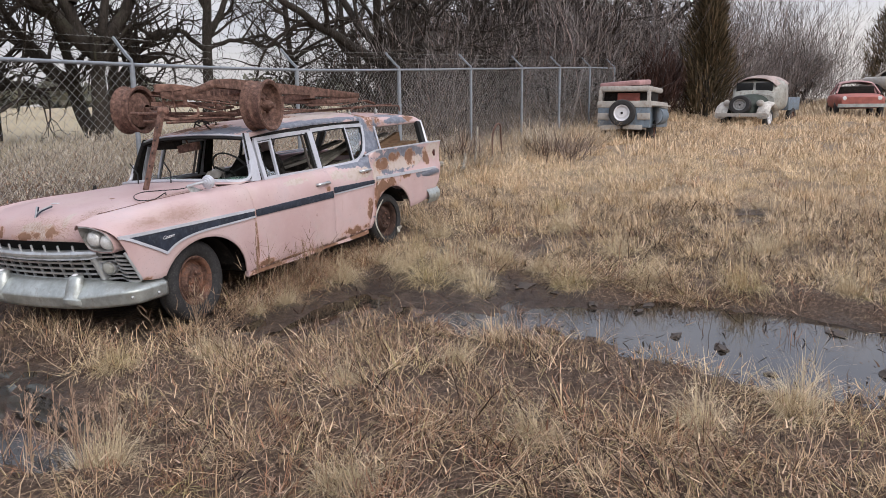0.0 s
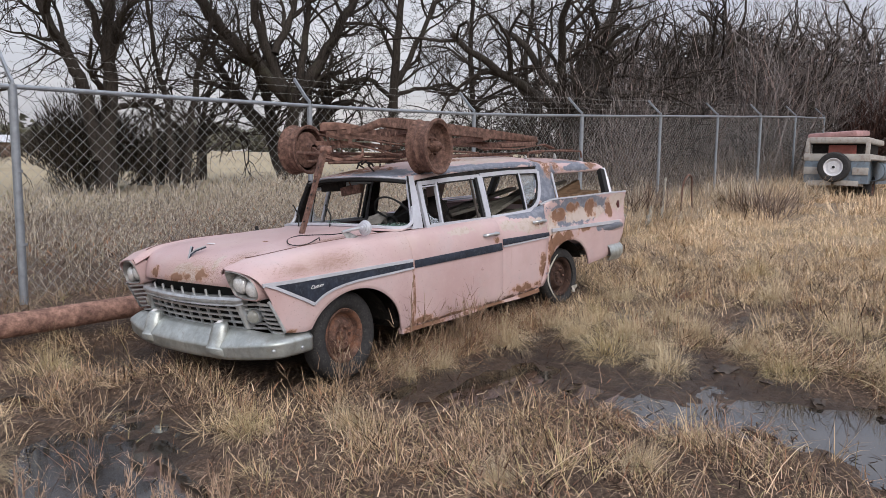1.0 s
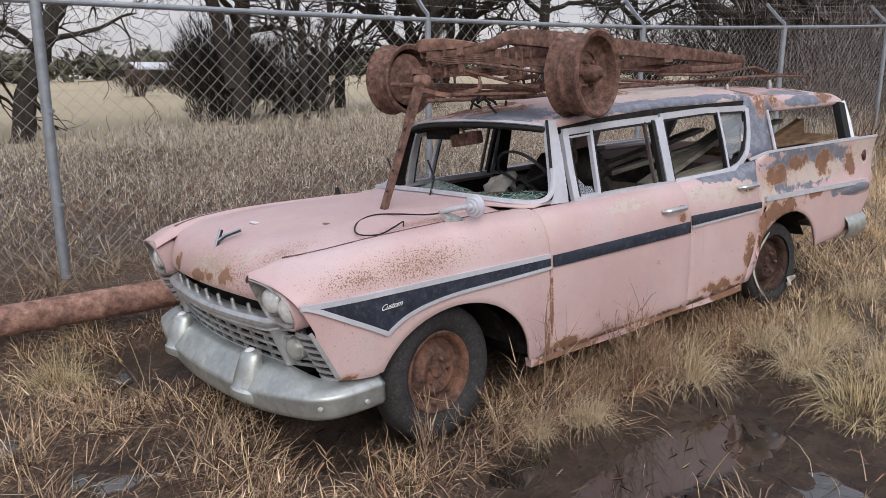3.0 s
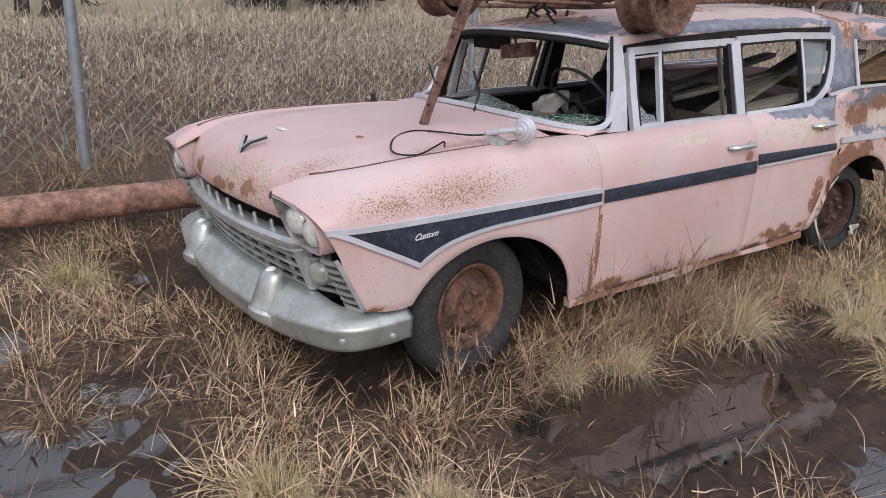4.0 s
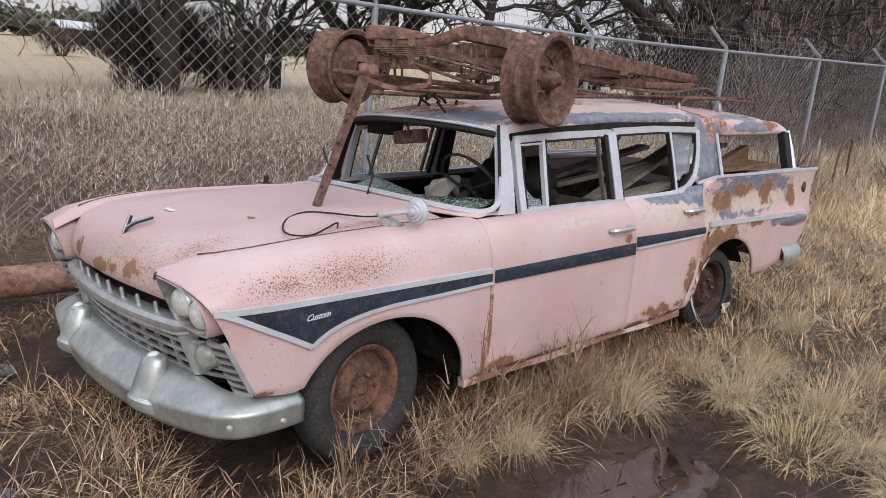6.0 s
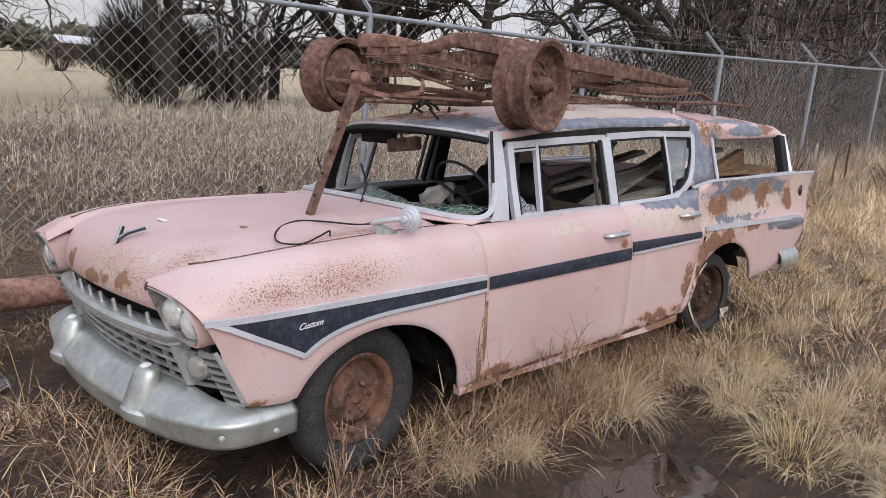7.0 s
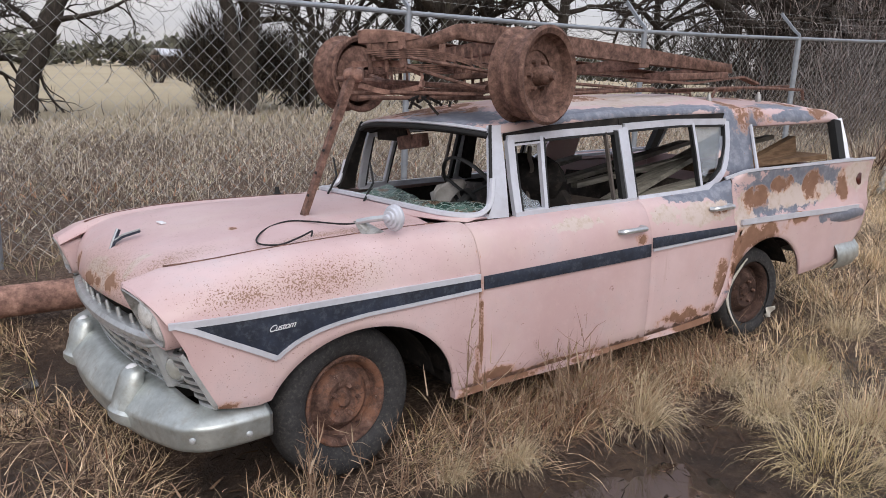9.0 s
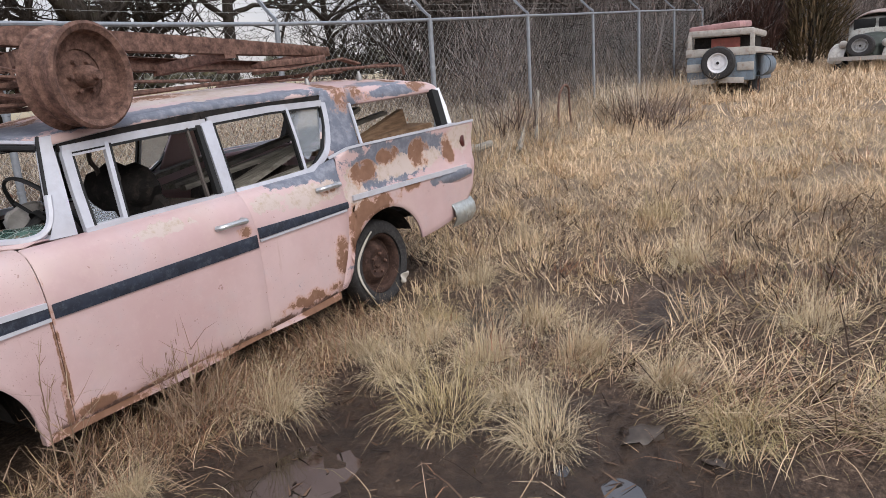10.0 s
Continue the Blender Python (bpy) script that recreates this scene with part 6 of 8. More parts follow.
HUES = {"blond": hue(((0.465, 0.340, 0.200), (0.735, 0.560, 0.360))), "tan": hue(((0.335, 0.226, 0.136), (0.570, 0.405, 0.255))), "russet": hue(((0.185, 0.090, 0.055), (0.365, 0.198, 0.120))),
        "pale": hue(((0.500, 0.365, 0.232), (0.745, 0.565, 0.385))), "grey": hue(((0.245, 0.160, 0.116), (0.455, 0.320, 0.230))), "olive": hue(((0.270, 0.220, 0.108), (0.480, 0.390, 0.195)))}
M_GRASS = {k: straw_material(k + "_dead_grass", v) for k, v in HUES.items()}


def tussocks(x0, x1, y0, y1, per, count, size, tall, wide, shares, lay=0.75, seg=2, droop=1.7):
    """Dead grass in lumpy tussocks, each lying over its own way; the blades of each colour."""
    C = field(x0, x1, y0, y1, per)
    kinds = list(shares)
    lowf = waves(C, 1.5, 41)
    acc = np.cumsum([shares[k] for k in kinds])
    pick = np.searchsorted(acc / acc[-1], np.clip(RS.uniform(0, 1, len(C)) * 0.6 + 0.4 * (0.5 + 0.28 * lowf), 0, 0.999))
    got = {k: [] for k in kinds}
    z = gz_many(C)
    for i in range(len(C)):
        n = int(count * RS.uniform(0.5, 1.5))
        r = size * RS.uniform(0.5, 1.5)
        a = RS.uniform(0, 6.28, n)
        q = np.sqrt(RS.uniform(0, 1, n)) * r
        base = np.stack([C[i, 0] + np.cos(a) * q, C[i, 1] + np.sin(a) * q, np.full(n, z[i] - 0.015)], 1)
        lop, way = RS.uniform(0.1, lay), RS.uniform(0, 6.28)
        h = tall * RS.uniform(0.45, 1.35) * RS.uniform(0.35, 1.1, n)
        spread_ = q / r * RS.uniform(0.3, 1.0)
        hx, hy = np.cos(a) * spread_ + math.cos(way) * lop + RS.normal(0, 0.36, n), np.sin(a) * spread_ + math.sin(way) * lop + RS.normal(0, 0.36, n)
        lean = np.clip(np.hypot(hx, hy), 0.03, 1.45)
        got[kinds[pick[i]]].append(blades(base, h, wide * RS.uniform(0.6, 1.5, n), lean, np.arctan2(hy, hx), RS.uniform(-0.5, droop, n), RS, seg))
    return {k: np.concatenate(v) for k, v in got.items() if v}


def lay_grass(name, where, label, **kw):
    for k, V in tussocks(*where, **kw).items():
        keep = ~under_car(V[:, 0, :2])
        stuff(name, V[keep], M_GRASS[k], k + " " + label, "grass")


M_THATCH = straw_material("rotten_thatch", [(0.0, (0.018, 0.011, 0.008)), (0.5, (0.060, 0.035, 0.023)), (0.85, (0.15, 0.094, 0.06)), (1.0, (0.30, 0.21, 0.135))])
# flattened thatch under the tussocks
P = field(-6.5, 3.6, -1.5, 7.2, 780)
stuff("thatch", turf(P, 0.08, 0.26, 0.0075, 1.2, 0.5, RS), M_THATCH, "flattened brown thatch round the car", "grass")
lay_grass("dry_grass", (-2.6, 3.6, -1.5, 7.2), "matted dry grass in tussocks", per=62, count=52, size=0.080, tall=0.205, wide=0.0035, shares={"pale": 0.08, "blond": 0.30, "tan": 0.26, "grey": 0.15, "russet": 0.18, "olive": 0.12}, lay=1.1, seg=3, droop=3.0)
lay_grass("dry_grass", (-7.0, -2.6, -1.5, 7.6), "dry grass in tussocks behind the car", per=38, count=58, size=0.125, tall=0.215, wide=0.0049, shares={"pale": 0.40, "blond": 0.30, "tan": 0.12, "russet": 0.06, "grey": 0.04, "olive": 0.10}, lay=1.45)
lay_grass("dry_grass", (-14.0, -7.0, -2.4, 9.0), "tall dry grass behind the car", per=17, count=58, size=0.21, tall=0.25, wide=0.0080, shares={"pale": 0.55, "blond": 0.22, "tan": 0.08, "russet": 0.05, "olive": 0.10}, lay=1.0)
lay_grass("dry_grass", (-30.0, -14.0, -3.5, 12), "tall grass before the parked wrecks", per=5, count=50, size=0.35, tall=0.36, wide=0.0175, shares={"pale": 0.78, "blond": 0.15, "tan": 0.07}, lay=0.4)
lay_grass("dry_grass", (3.4, 11.0, -1.5, 14.0), "dry grass in loose tussocks", per=18, count=32, size=0.16, tall=0.20, wide=0.010, shares={"blond": 0.3, "tan": 0.35, "grey": 0.2, "russet": 0.15})
lay_grass("dry_grass", (-8.0, 3.6, 7.0, 14.0), "dry grass in loose tussocks", per=18, count=32, size=0.16, tall=0.20, wide=0.010, shares={"blond": 0.35, "tan": 0.35, "grey": 0.15, "russet": 0.15})
# low fine undergrowth between the tussocks
for k, per in (("russet", 620), ("olive", 420), ("grey", 360)):
    P = field(-2.4, 3.3, 1.5, 6.4, per)
    stuff("undergrowth", turf(P, 0.04, 0.13, 0.0042, 0.9, 1.4, RS), M_GRASS[k], k + " low rotten grass between the tussocks", "grass")
# grass laid flat in swathes between the tussocks
for k, per, seed in (("blond", 280, 51), ("pale", 200, 54), ("olive", 150, 52), ("tan", 100, 53)):
    P = field(-10.5, -1.9, -1.5, 7.6, per)
    P = P[waves(P, 0.8, seed) > -0.35]
    stuff("matted_grass", turf(P, 0.12, 0.34, 0.0048, 1.05, 1.4, RS), M_GRASS[k], k + " dead grass laid flat in swathes", "grass")
for k, per in (("tan", 250), ("grey", 260), ("pale", 230), ("olive", 150), ("russet", 150)):
    P = field(-2.6, 3.4, -1.4, 6.6, per)
    stuff("bent_grass", turf(P, 0.12, 0.34, 0.0036, 0.95, 1.9, RS, 3), M_GRASS[k], k + " long dead grass bent over and tangled", "grass")
P = field(-70.0, -30.0, -8, 22, 22, 0)
stuff("dry_grass", turf(P, 0.25, 0.5, 0.035, 0.4, 0.8, RS), M_FAR_STRAW, "far tawny grass below the woods", "grass")
P = field(-7.0, 6.0, -2.9, -1.2, 800, 0.6)
stuff("fence_grass", turf(P, 0.12, 0.34, 0.0050, 0.75, 1.9, RS), M_STRAW, "tall dead grass along the fence", "grass")
P = field(-18, -6.0, -3.0, -1.2, 380, 0)
half_ = RS.uniform(0, 1, len(P)) < 0.35
stuff("fence_grass", turf(P[half_], 0.20, 0.60, 0.008, 0.35, 0.8, RS), M_FAR_STRAW, "tall dead grass along the far fence", "grass")
stuff("fence_weeds", turf(P[~half_], 0.20, 0.62, 0.007, 0.45, 1.0, RS), M_WEED, "grey-brown dead weeds along the far fence", "weeds")

# brown grass thick along the sill
for k, n in (("tan", 2400), ("grey", 2000), ("russet", 2900), ("pale", 700), ("olive", 600)):
    P = np.stack([RS.uniform(-2.45, -0.36, n), RS.uniform(0, 1, n) ** 1.4 * 0.42 + 0.60], 1)
    P = P[RS.uniform(0, 1, n) < np.clip(0.75 + 0.5 * waves(P, 6.0, 91), 0.15, 1)]
    stuff("sill_grass", turf(P, 0.10, 0.27, 0.0034, 0.6, 2.4, RS, 3), M_GRASS[k], k + " dead grass thick below the car's sill", "grass")
# bits of sod and straw trodden into the mud
n = 14000
P = np.stack([RS.uniform(-2.5, 2.6, n), RS.uniform(-1.2, 6.2, n)], 1)
P = P[(wet_at(P) > 0.25) & (RS.uniform(0, 1, n) < np.clip(0.5 + 0.6 * waves(P, 4.0, 81), 0.02, 1))]
z = gz_many(P)
keep = (z > 0.06) | (RS.uniform(0, 1, len(P)) < 0.22)
P, z, n = P[keep], np.maximum(z[keep], np.where(P[keep][:, 1] > 2.4, 0.074, 0.049)), int(keep.sum())
stuff("mud_litter", blades(np.concatenate([P, z[:, None] + 0.004], 1), RS.uniform(0.02, 0.10, n), RS.uniform(0.004, 0.016, n), RS.uniform(1.0, 1.6, n), RS.uniform(0, 6.28, n), RS.uniform(-0.4, 0.4, n), RS), M_THATCH, "brown bits of sod and straw in the mud", "litter")

# upright dead stems among the turf
P = field(-7.0, 3.4, -1.2, 7.0, 95, 0.99)
P = P[(waves(P, 1.3, 21) > -0.1)]
n = len(P)
base = np.concatenate([P, gz_many(P)[:, None]], 1)
stuff("dead_stems", blades(base, RS.uniform(0.12, 0.32, n), RS.uniform(0.0025, 0.0045, n), np.abs(RS.normal(0.15, 0.18, n)), RS.uniform(0, 6.28, n), RS.uniform(0, 0.6, n), RS), M_STEM, "upright brown dead stems in the grass", "weeds")


def tuft_blades(n, r, h, rs, spill=0.9, seg=2):
    a = rs.uniform(0, 6.28, n)
    q = np.sqrt(rs.uniform(0, 1, n)) * r
    base = np.stack([np.cos(a) * q, np.sin(a) * q, np.full(n, -0.02)], 1)
    head = a + rs.normal(0, 1.0, n)
    lop = rs.uniform(0, 6.28)
    lean = np.clip(q / r * spill * rs.uniform(0.15, 1.35, n) + 0.40 * np.cos(head - lop) + rs.normal(0, 0.15, n), 0.02, 1.55)
    tall = 1 + 0.3 * np.cos(a * 2 + lop)
    return blades(base, h * rs.uniform(0.30, 1.15, n) * tall * (1.08 - 0.36 * lean), rs.uniform(0.0013, 0.0030, n), lean, head, rs.uniform(-0.2, 3.2, n), rs, seg)


# small tufts scattered through the field
P = field(-12.0, 3.4, -1.5, 7.0, 2.2, 1.0)
Vs = []
for x, y in P:
    V = tuft_blades(55, RS.uniform(0.05, 0.13), RS.uniform(0.12, 0.34), RS, RS.uniform(0.7, 1.3))
    V += np.array([x, y, gz(float(x), float(y))])
    Vs.append(V)
stuff("small_tufts", np.concatenate(Vs), M_TUFT, "scattered small pale grass tufts", "grass")

# the large tufts that stand out
TUFT = [blade_mesh("grass_tuft", tuft_blades(820, 0.13, 0.34, RS, 1.1, 3), M_TUFT) for k in range(3)] + [blade_mesh("grass_tuft", tuft_blades(820, 0.17, 0.34, RS, 1.45, 3), M_TUFT_GREEN)]
for k, (x, y, s, m) in enumerate([(-1.42, 1.02, 1.0, 0), (-1.78, 1.80, 1.05, 3), (-0.62, 1.05, 0.62, 1), (-2.14, 3.02, 0.92, 3), (-1.80, 2.30, 0.95, 2), (-2.25, 1.72, 0.9, 0), (-2.55, 2.15, 0.85, 1), (-2.45, 3.6, 0.9, 0),
                                  (-2.6, 4.4, 1.0, 3), (-2.75, 5.2, 0.9, 1), (-3.3, 3.1, 0.9, 2), (-4.2, 2.2, 0.9, 0), (-3.9, 4.4, 1.0, 1), (0.2, 4.6, 0.9, 2), (0.75, 3.9, 0.7, 0), (-0.25, 5.0, 1.0, 0), (1.55, 3.3, 0.7, 1),
                                  (1.95, 2.2, 0.85, 0), (2.35, 0.75, 0.9, 2), (2.2, -0.55, 1.0, 1), (1.05, 1.15, 0.65, 3), (0.62, 1.45, 0.6, 2), (1.35, -1.0, 0.8, 3), (-0.35, 0.98, 0.5, 1), (-3.35, 1.0, 0.8, 2), (-2.1, 1.05, 0.7, 1),
                                  (-4.4, 0.8, 0.9, 0), (-5.4, 1.6, 1.0, 3), (-0.05, 3.0, 0.6, 1), (0.55, 2.6, 0.55, 2), (-1.98, 1.36, 0.80, 0), (-2.38, 1.28, 0.75, 2), (-2.02, 2.02, 0.80, 2), (-2.42, 2.62, 0.80, 1), (-2.85, 1.74, 0.85, 0), (-2.7, 1.15, 0.70, 3)]):
    ob = new("grass_tuft", TUFT[m])
    ob.matrix_world = pose(x, y, gz(x, y) + 0.01, RS.uniform(-6, 6), RS.uniform(-6, 6), RS.uniform(0, 360)) @ Matrix.Scale(s, 4)
    tagged(ob, "yellow-green spreading grass tuft in the mud" if m == 3 else "pale straw grass tuft rising from the mud", "grass tuft", "large grass tufts")


def weed_strips(P, h0, h1, branches, rs, width=0.005):
    """Dead branching weeds: a stem and side twigs with small heads, as thin blades."""
    out = []
    n = len(P)
    base = np.concatenate([P, gz_many(P)[:, None]], 1)
    h = rs.uniform(h0, h1, n)
    head = rs.uniform(0, 6.28, n)
    lean = np.abs(rs.normal(0.25, 0.30, n))
    out.append(blades(base, h, np.full(n, width * 1.3), lean, head, rs.uniform(0, 0.5, n), rs))
    for k in range(branches):
        t = rs.uniform(0.25, 0.92, n)
        fwd = np.stack([np.cos(head), np.sin(head), np.zeros(n)], 1)
        p = base + fwd * (np.sin(lean) * h * t)[:, None] + np.array([0, 0, 1.0]) * (np.cos(lean) * h * t)[:, None]
        out.append(blades(p, h * rs.uniform(0.18, 0.42, n), np.full(n, width) * rs.uniform(0.7, 2.2, n), rs.uniform(0.2, 1.5, n), rs.uniform(0, 6.28, n), rs.uniform(-0.9, 0.9, n), rs))
    return np.concatenate(out)


P = field(-12, 8.0, -9.0, -2.65, 30, 0)
stuff("dead_weeds", weed_strips(P, 0.26, 0.62, 9, RS, 0.0040), M_WEED, "grey-brown dead weeds thick beyond the fence", "weeds")
P = field(-26, 10.0, -12.5, -8.0, 30, 0)
P = P[P[:, 1] > -11.5 - 1.2 * waves(P, 0.8, 71) - 0.3 * np.maximum(0, -9 - P[:, 0])]
stuff("dead_weeds", weed_strips(P, 0.30, 0.62, 6, RS, 0.008), M_WEED, "grey-brown dead weeds between fence and field", "weeds")
# weeds behind the far fence, shaded by their colour
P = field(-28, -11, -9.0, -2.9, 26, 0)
stuff("dead_weeds", weed_strips(P, 0.35, 0.9, 7, RS, 0.009), M_WEED_SHADED, "tall dead weeds behind the far fence", "weeds")
P = field(-8, 8, -9, -2.6, 200, 0)
stuff("fence_grass", turf(P, 0.10, 0.28, 0.006, 1.0, 1.6, RS), M_WEED, "grey dead grass beyond the fence", "grass")

def tangle(x0, x1, y0, y1, per, high, long_, wide):
    """Loose broken twigs and seed heads hung among the weeds."""
    n = int((x1 - x0) * (y1 - y0) * per)
    P = np.stack([RS.uniform(x0, x1, n), RS.uniform(y0, y1, n)], 1)
    P = P[RS.uniform(0, 1, n) < np.clip(0.6 + 0.5 * waves(P, 2.6, 61), 0.1, 1)]
    n = len(P)
    hz = high * np.clip(1 + 0.35 * waves(P, 1.1, 62), 0.4, 1.6) * RS.uniform(0, 1, n) ** 0.7
    base = np.concatenate([P, (gz_many(P) + hz)[:, None]], 1)
    return blades(base, long_ * RS.uniform(0.3, 1.3, n), wide * RS.uniform(0.5, 1.8, n), RS.uniform(0.1, 2.2, n), RS.uniform(0, 6.28, n), RS.uniform(-1.2, 1.2, n), RS)


for k, per in (("tan", 170), ("grey", 190), ("pale", 120), ("russet", 90)):
    V = tangle(-2.6, 3.4, -1.2, 6.6, per, 0.13, 0.075, 0.0048)
    V = V[(wet_at(V[:, 0, :2]) < 0.3) & ~under_car(V[:, 0, :2])]
    stuff("broken_straw", V, M_GRASS[k], k + " broken straw strewn over the tussocks", "grass")
stuff("weed_tangle", tangle(-10, 7.5, -9.0, -2.65, 1000, 0.50, 0.052, 0.0080), M_WEED, "tangled grey-brown weed tops beyond the fence", "weeds")
for k, per, seed in (("russet", 170, 64), ("olive", 150, 65), ("grey", 160, 66)):
    V = tangle(-8, 7.5, -8.0, -2.65, per, 0.46, 0.075, 0.008)
    stuff("weed_tangle", V[waves(V[:, 0, :2], 0.9, seed) > 0.25], M_GRASS[k], k + " patches of weed beyond the fence", "weeds")
stuff("weed_tangle", tangle(-26, 10, -11.8, -9, 260, 0.42, 0.24, 0.010), M_WEED, "tangled grey-brown weeds below the trees", "weeds")
stuff("weed_tangle", tangle(-28, -10, -9, -2.8, 150, 0.9, 0.25, 0.013), M_WEED_SHADED, "tangled grey-brown weeds behind the far fence", "weeds")

def twiggy(x, y, h, stems, rs):
    """A small bare shrub: leaning stems, side twigs and finer twigs."""
    n = stems
    b = np.stack([x + rs.normal(0, 0.025, n), y + rs.normal(0, 0.012, n), np.full(n, gz(x, y))], 1)
    lev, out = [b, h * rs.uniform(0.7, 1.05, n), np.abs(rs.normal(0.28, 0.2, n)), rs.uniform(0, 6.28, n)], []
    for kids, f, w in ((8, 0.42, 0.0058), (6, 0.40, 0.0042), (0, 0, 0.0032)):
        b, hh, l, hd = lev
        out.append(blades(b, hh, np.full(len(b), w), l, hd, rs.uniform(-0.3, 0.3, len(b)), rs))
        if kids:
            rep = np.repeat(np.arange(len(b)), kids)
            t = rs.uniform(0.25, 0.95, len(rep))
            fwd = np.stack([np.cos(hd[rep]), np.sin(hd[rep]), np.zeros(len(rep))], 1)
            p = b[rep] + fwd * (np.sin(l[rep]) * hh[rep] * t)[:, None] + np.array([0, 0, 1.0]) * (np.cos(l[rep]) * hh[rep] * t)[:, None]
            lev = [p, hh[rep] * f * rs.uniform(0.5, 1.1, len(rep)), np.clip(l[rep] + rs.normal(0.1, 0.45, len(rep)), 0.02, 1.5), hd[rep] + rs.normal(0, 1.3, len(rep))]
    return np.concatenate(out)


for x, y, h, stems in ((-1.00, 0.99, 0.50, 7), (-1.14, 0.985, 0.40, 6), (-0.45, 0.985, 0.62, 2), (0.30, 1.06, 0.36, 4), (-0.10, 1.08, 0.32, 4), (-0.75, 1.02, 0.28, 4)):
    ob = new("dead_shrub", blade_mesh("dead_shrub", twiggy(x, y, h, stems, RS).astype(np.float32), M_STEM))
    tagged(ob, "small bare brown shrub growing against the car", "weed", kind="stuff")

# dead weeds at the small pool before the bumper
for x, y, h in ((1.92, 1.75, 0.30), (2.05, 1.55, 0.34), (2.16, 1.95, 0.32), (1.80, 2.02, 0.26), (2.30, 1.40, 0.30), (2.02, 2.12, 0.34), (1.68, 1.90, 0.24)):
    ob = new("pool_weed", blade_mesh("pool_weed", twiggy(x, y, h, 6, RS).astype(np.float32), M_GRASS["grey"]))
    tagged(ob, "grey-brown dead weed with dry heads by the small pool", "weed", kind="stuff")

# wispy plants that stand against the car
for k, (x, y, h, br) in enumerate(((-0.47, 0.99, 0.62, 12), (-0.98, 1.02, 0.52, 30), (-1.10, 1.00, 0.42, 22), (0.35, 1.05, 0.40, 9), (0.62, 1.02, 0.36, 8), (-0.25, 1.02, 0.45, 10), (0.15, 1.08, 0.34, 8), (-3.25, 1.0, 0.5, 10), (0.02, 1.02, 0.36, 12), (-0.12, 1.12, 0.30, 10), (0.25, 0.98, 0.34, 12), (-0.38, 1.10, 0.32, 10), (0.48, 1.08, 0.28, 9))):
    ob = new("dead_weed", blade_mesh("dead_weed", weed_strips(np.array([[x, y]]), h, h * 1.02, br, RS, 0.0035), M_STEM))
    tagged(ob, "wispy brown dead weed standing against the car", "weed", kind="stuff")

# ---- chain-link fence ----
M_GALV = plain("galvanised_steel", (0.30, 0.325, 0.355), 0.55, 0.2, 12.0, 0.55, 0.05, spec=0.5, grime=(0.28, 0.30, 0.32))
M_WIRE = plain("galvanised_wire", (0.31, 0.31, 0.30), 0.6, 0.2, 20.0, 0.4, 0.0, spec=0.5)
POSTS = [(7.10, -2.30, 2.20), (4.06, -2.38, 2.21), (1.06, -2.46, 2.225), (-2.18, -2.57, 2.226), (-5.23, -2.62, 2.258), (-8.28, -2.70, 2.358), (-11.33, -2.74, 2.477), (-14.37, -2.82, 2.59), (-17.42, -2.94, 2.712), (-20.4, -3.02, 2.82), (-23.4, -3.1, 2.90)]
fence = thing("chain_link_fence", "grey galvanised chain-link fence topped with barbed wire", "fence")
OUT = Vector((0.0, -0.30, 0.30))
for k, (x, y, z) in enumerate(POSTS):
    g0 = lie(x, y)
    bm = bmesh.new()
    r = 0.036 if k in (2, 5, 8) else 0.030
    lean = 0.02 if k == 2 else 0.0
    add_rod(bm, [(x + lean, y, g0 - 0.1), (x, y, z + 0.02)], r, 12)
    post = part("post", bm, M_GALV, fence)
    for h in (0.28, 0.62):
        bm = bmesh.new()
        add_lathe(bm, [(r + 0.001, -0.012), (r + 0.005, -0.010), (r + 0.005, 0.010), (r + 0.001, 0.012)], axis_at((x, y, g0 + (z - g0) * h), (0, 0, 1)), 12)
        part("tie_band", bm, M_GALV, post)
    bm = bmesh.new()
    add_rod(bm, [(x, y, z - 0.02), (x, y, z + 0.05), Vector((x, y, z + 0.03)) + OUT * 0.25, Vector((x, y, z + 0.03)) + OUT], 0, flat=(0.035, 0.022))
    part("barb_arm", bm, M_GALV, post)
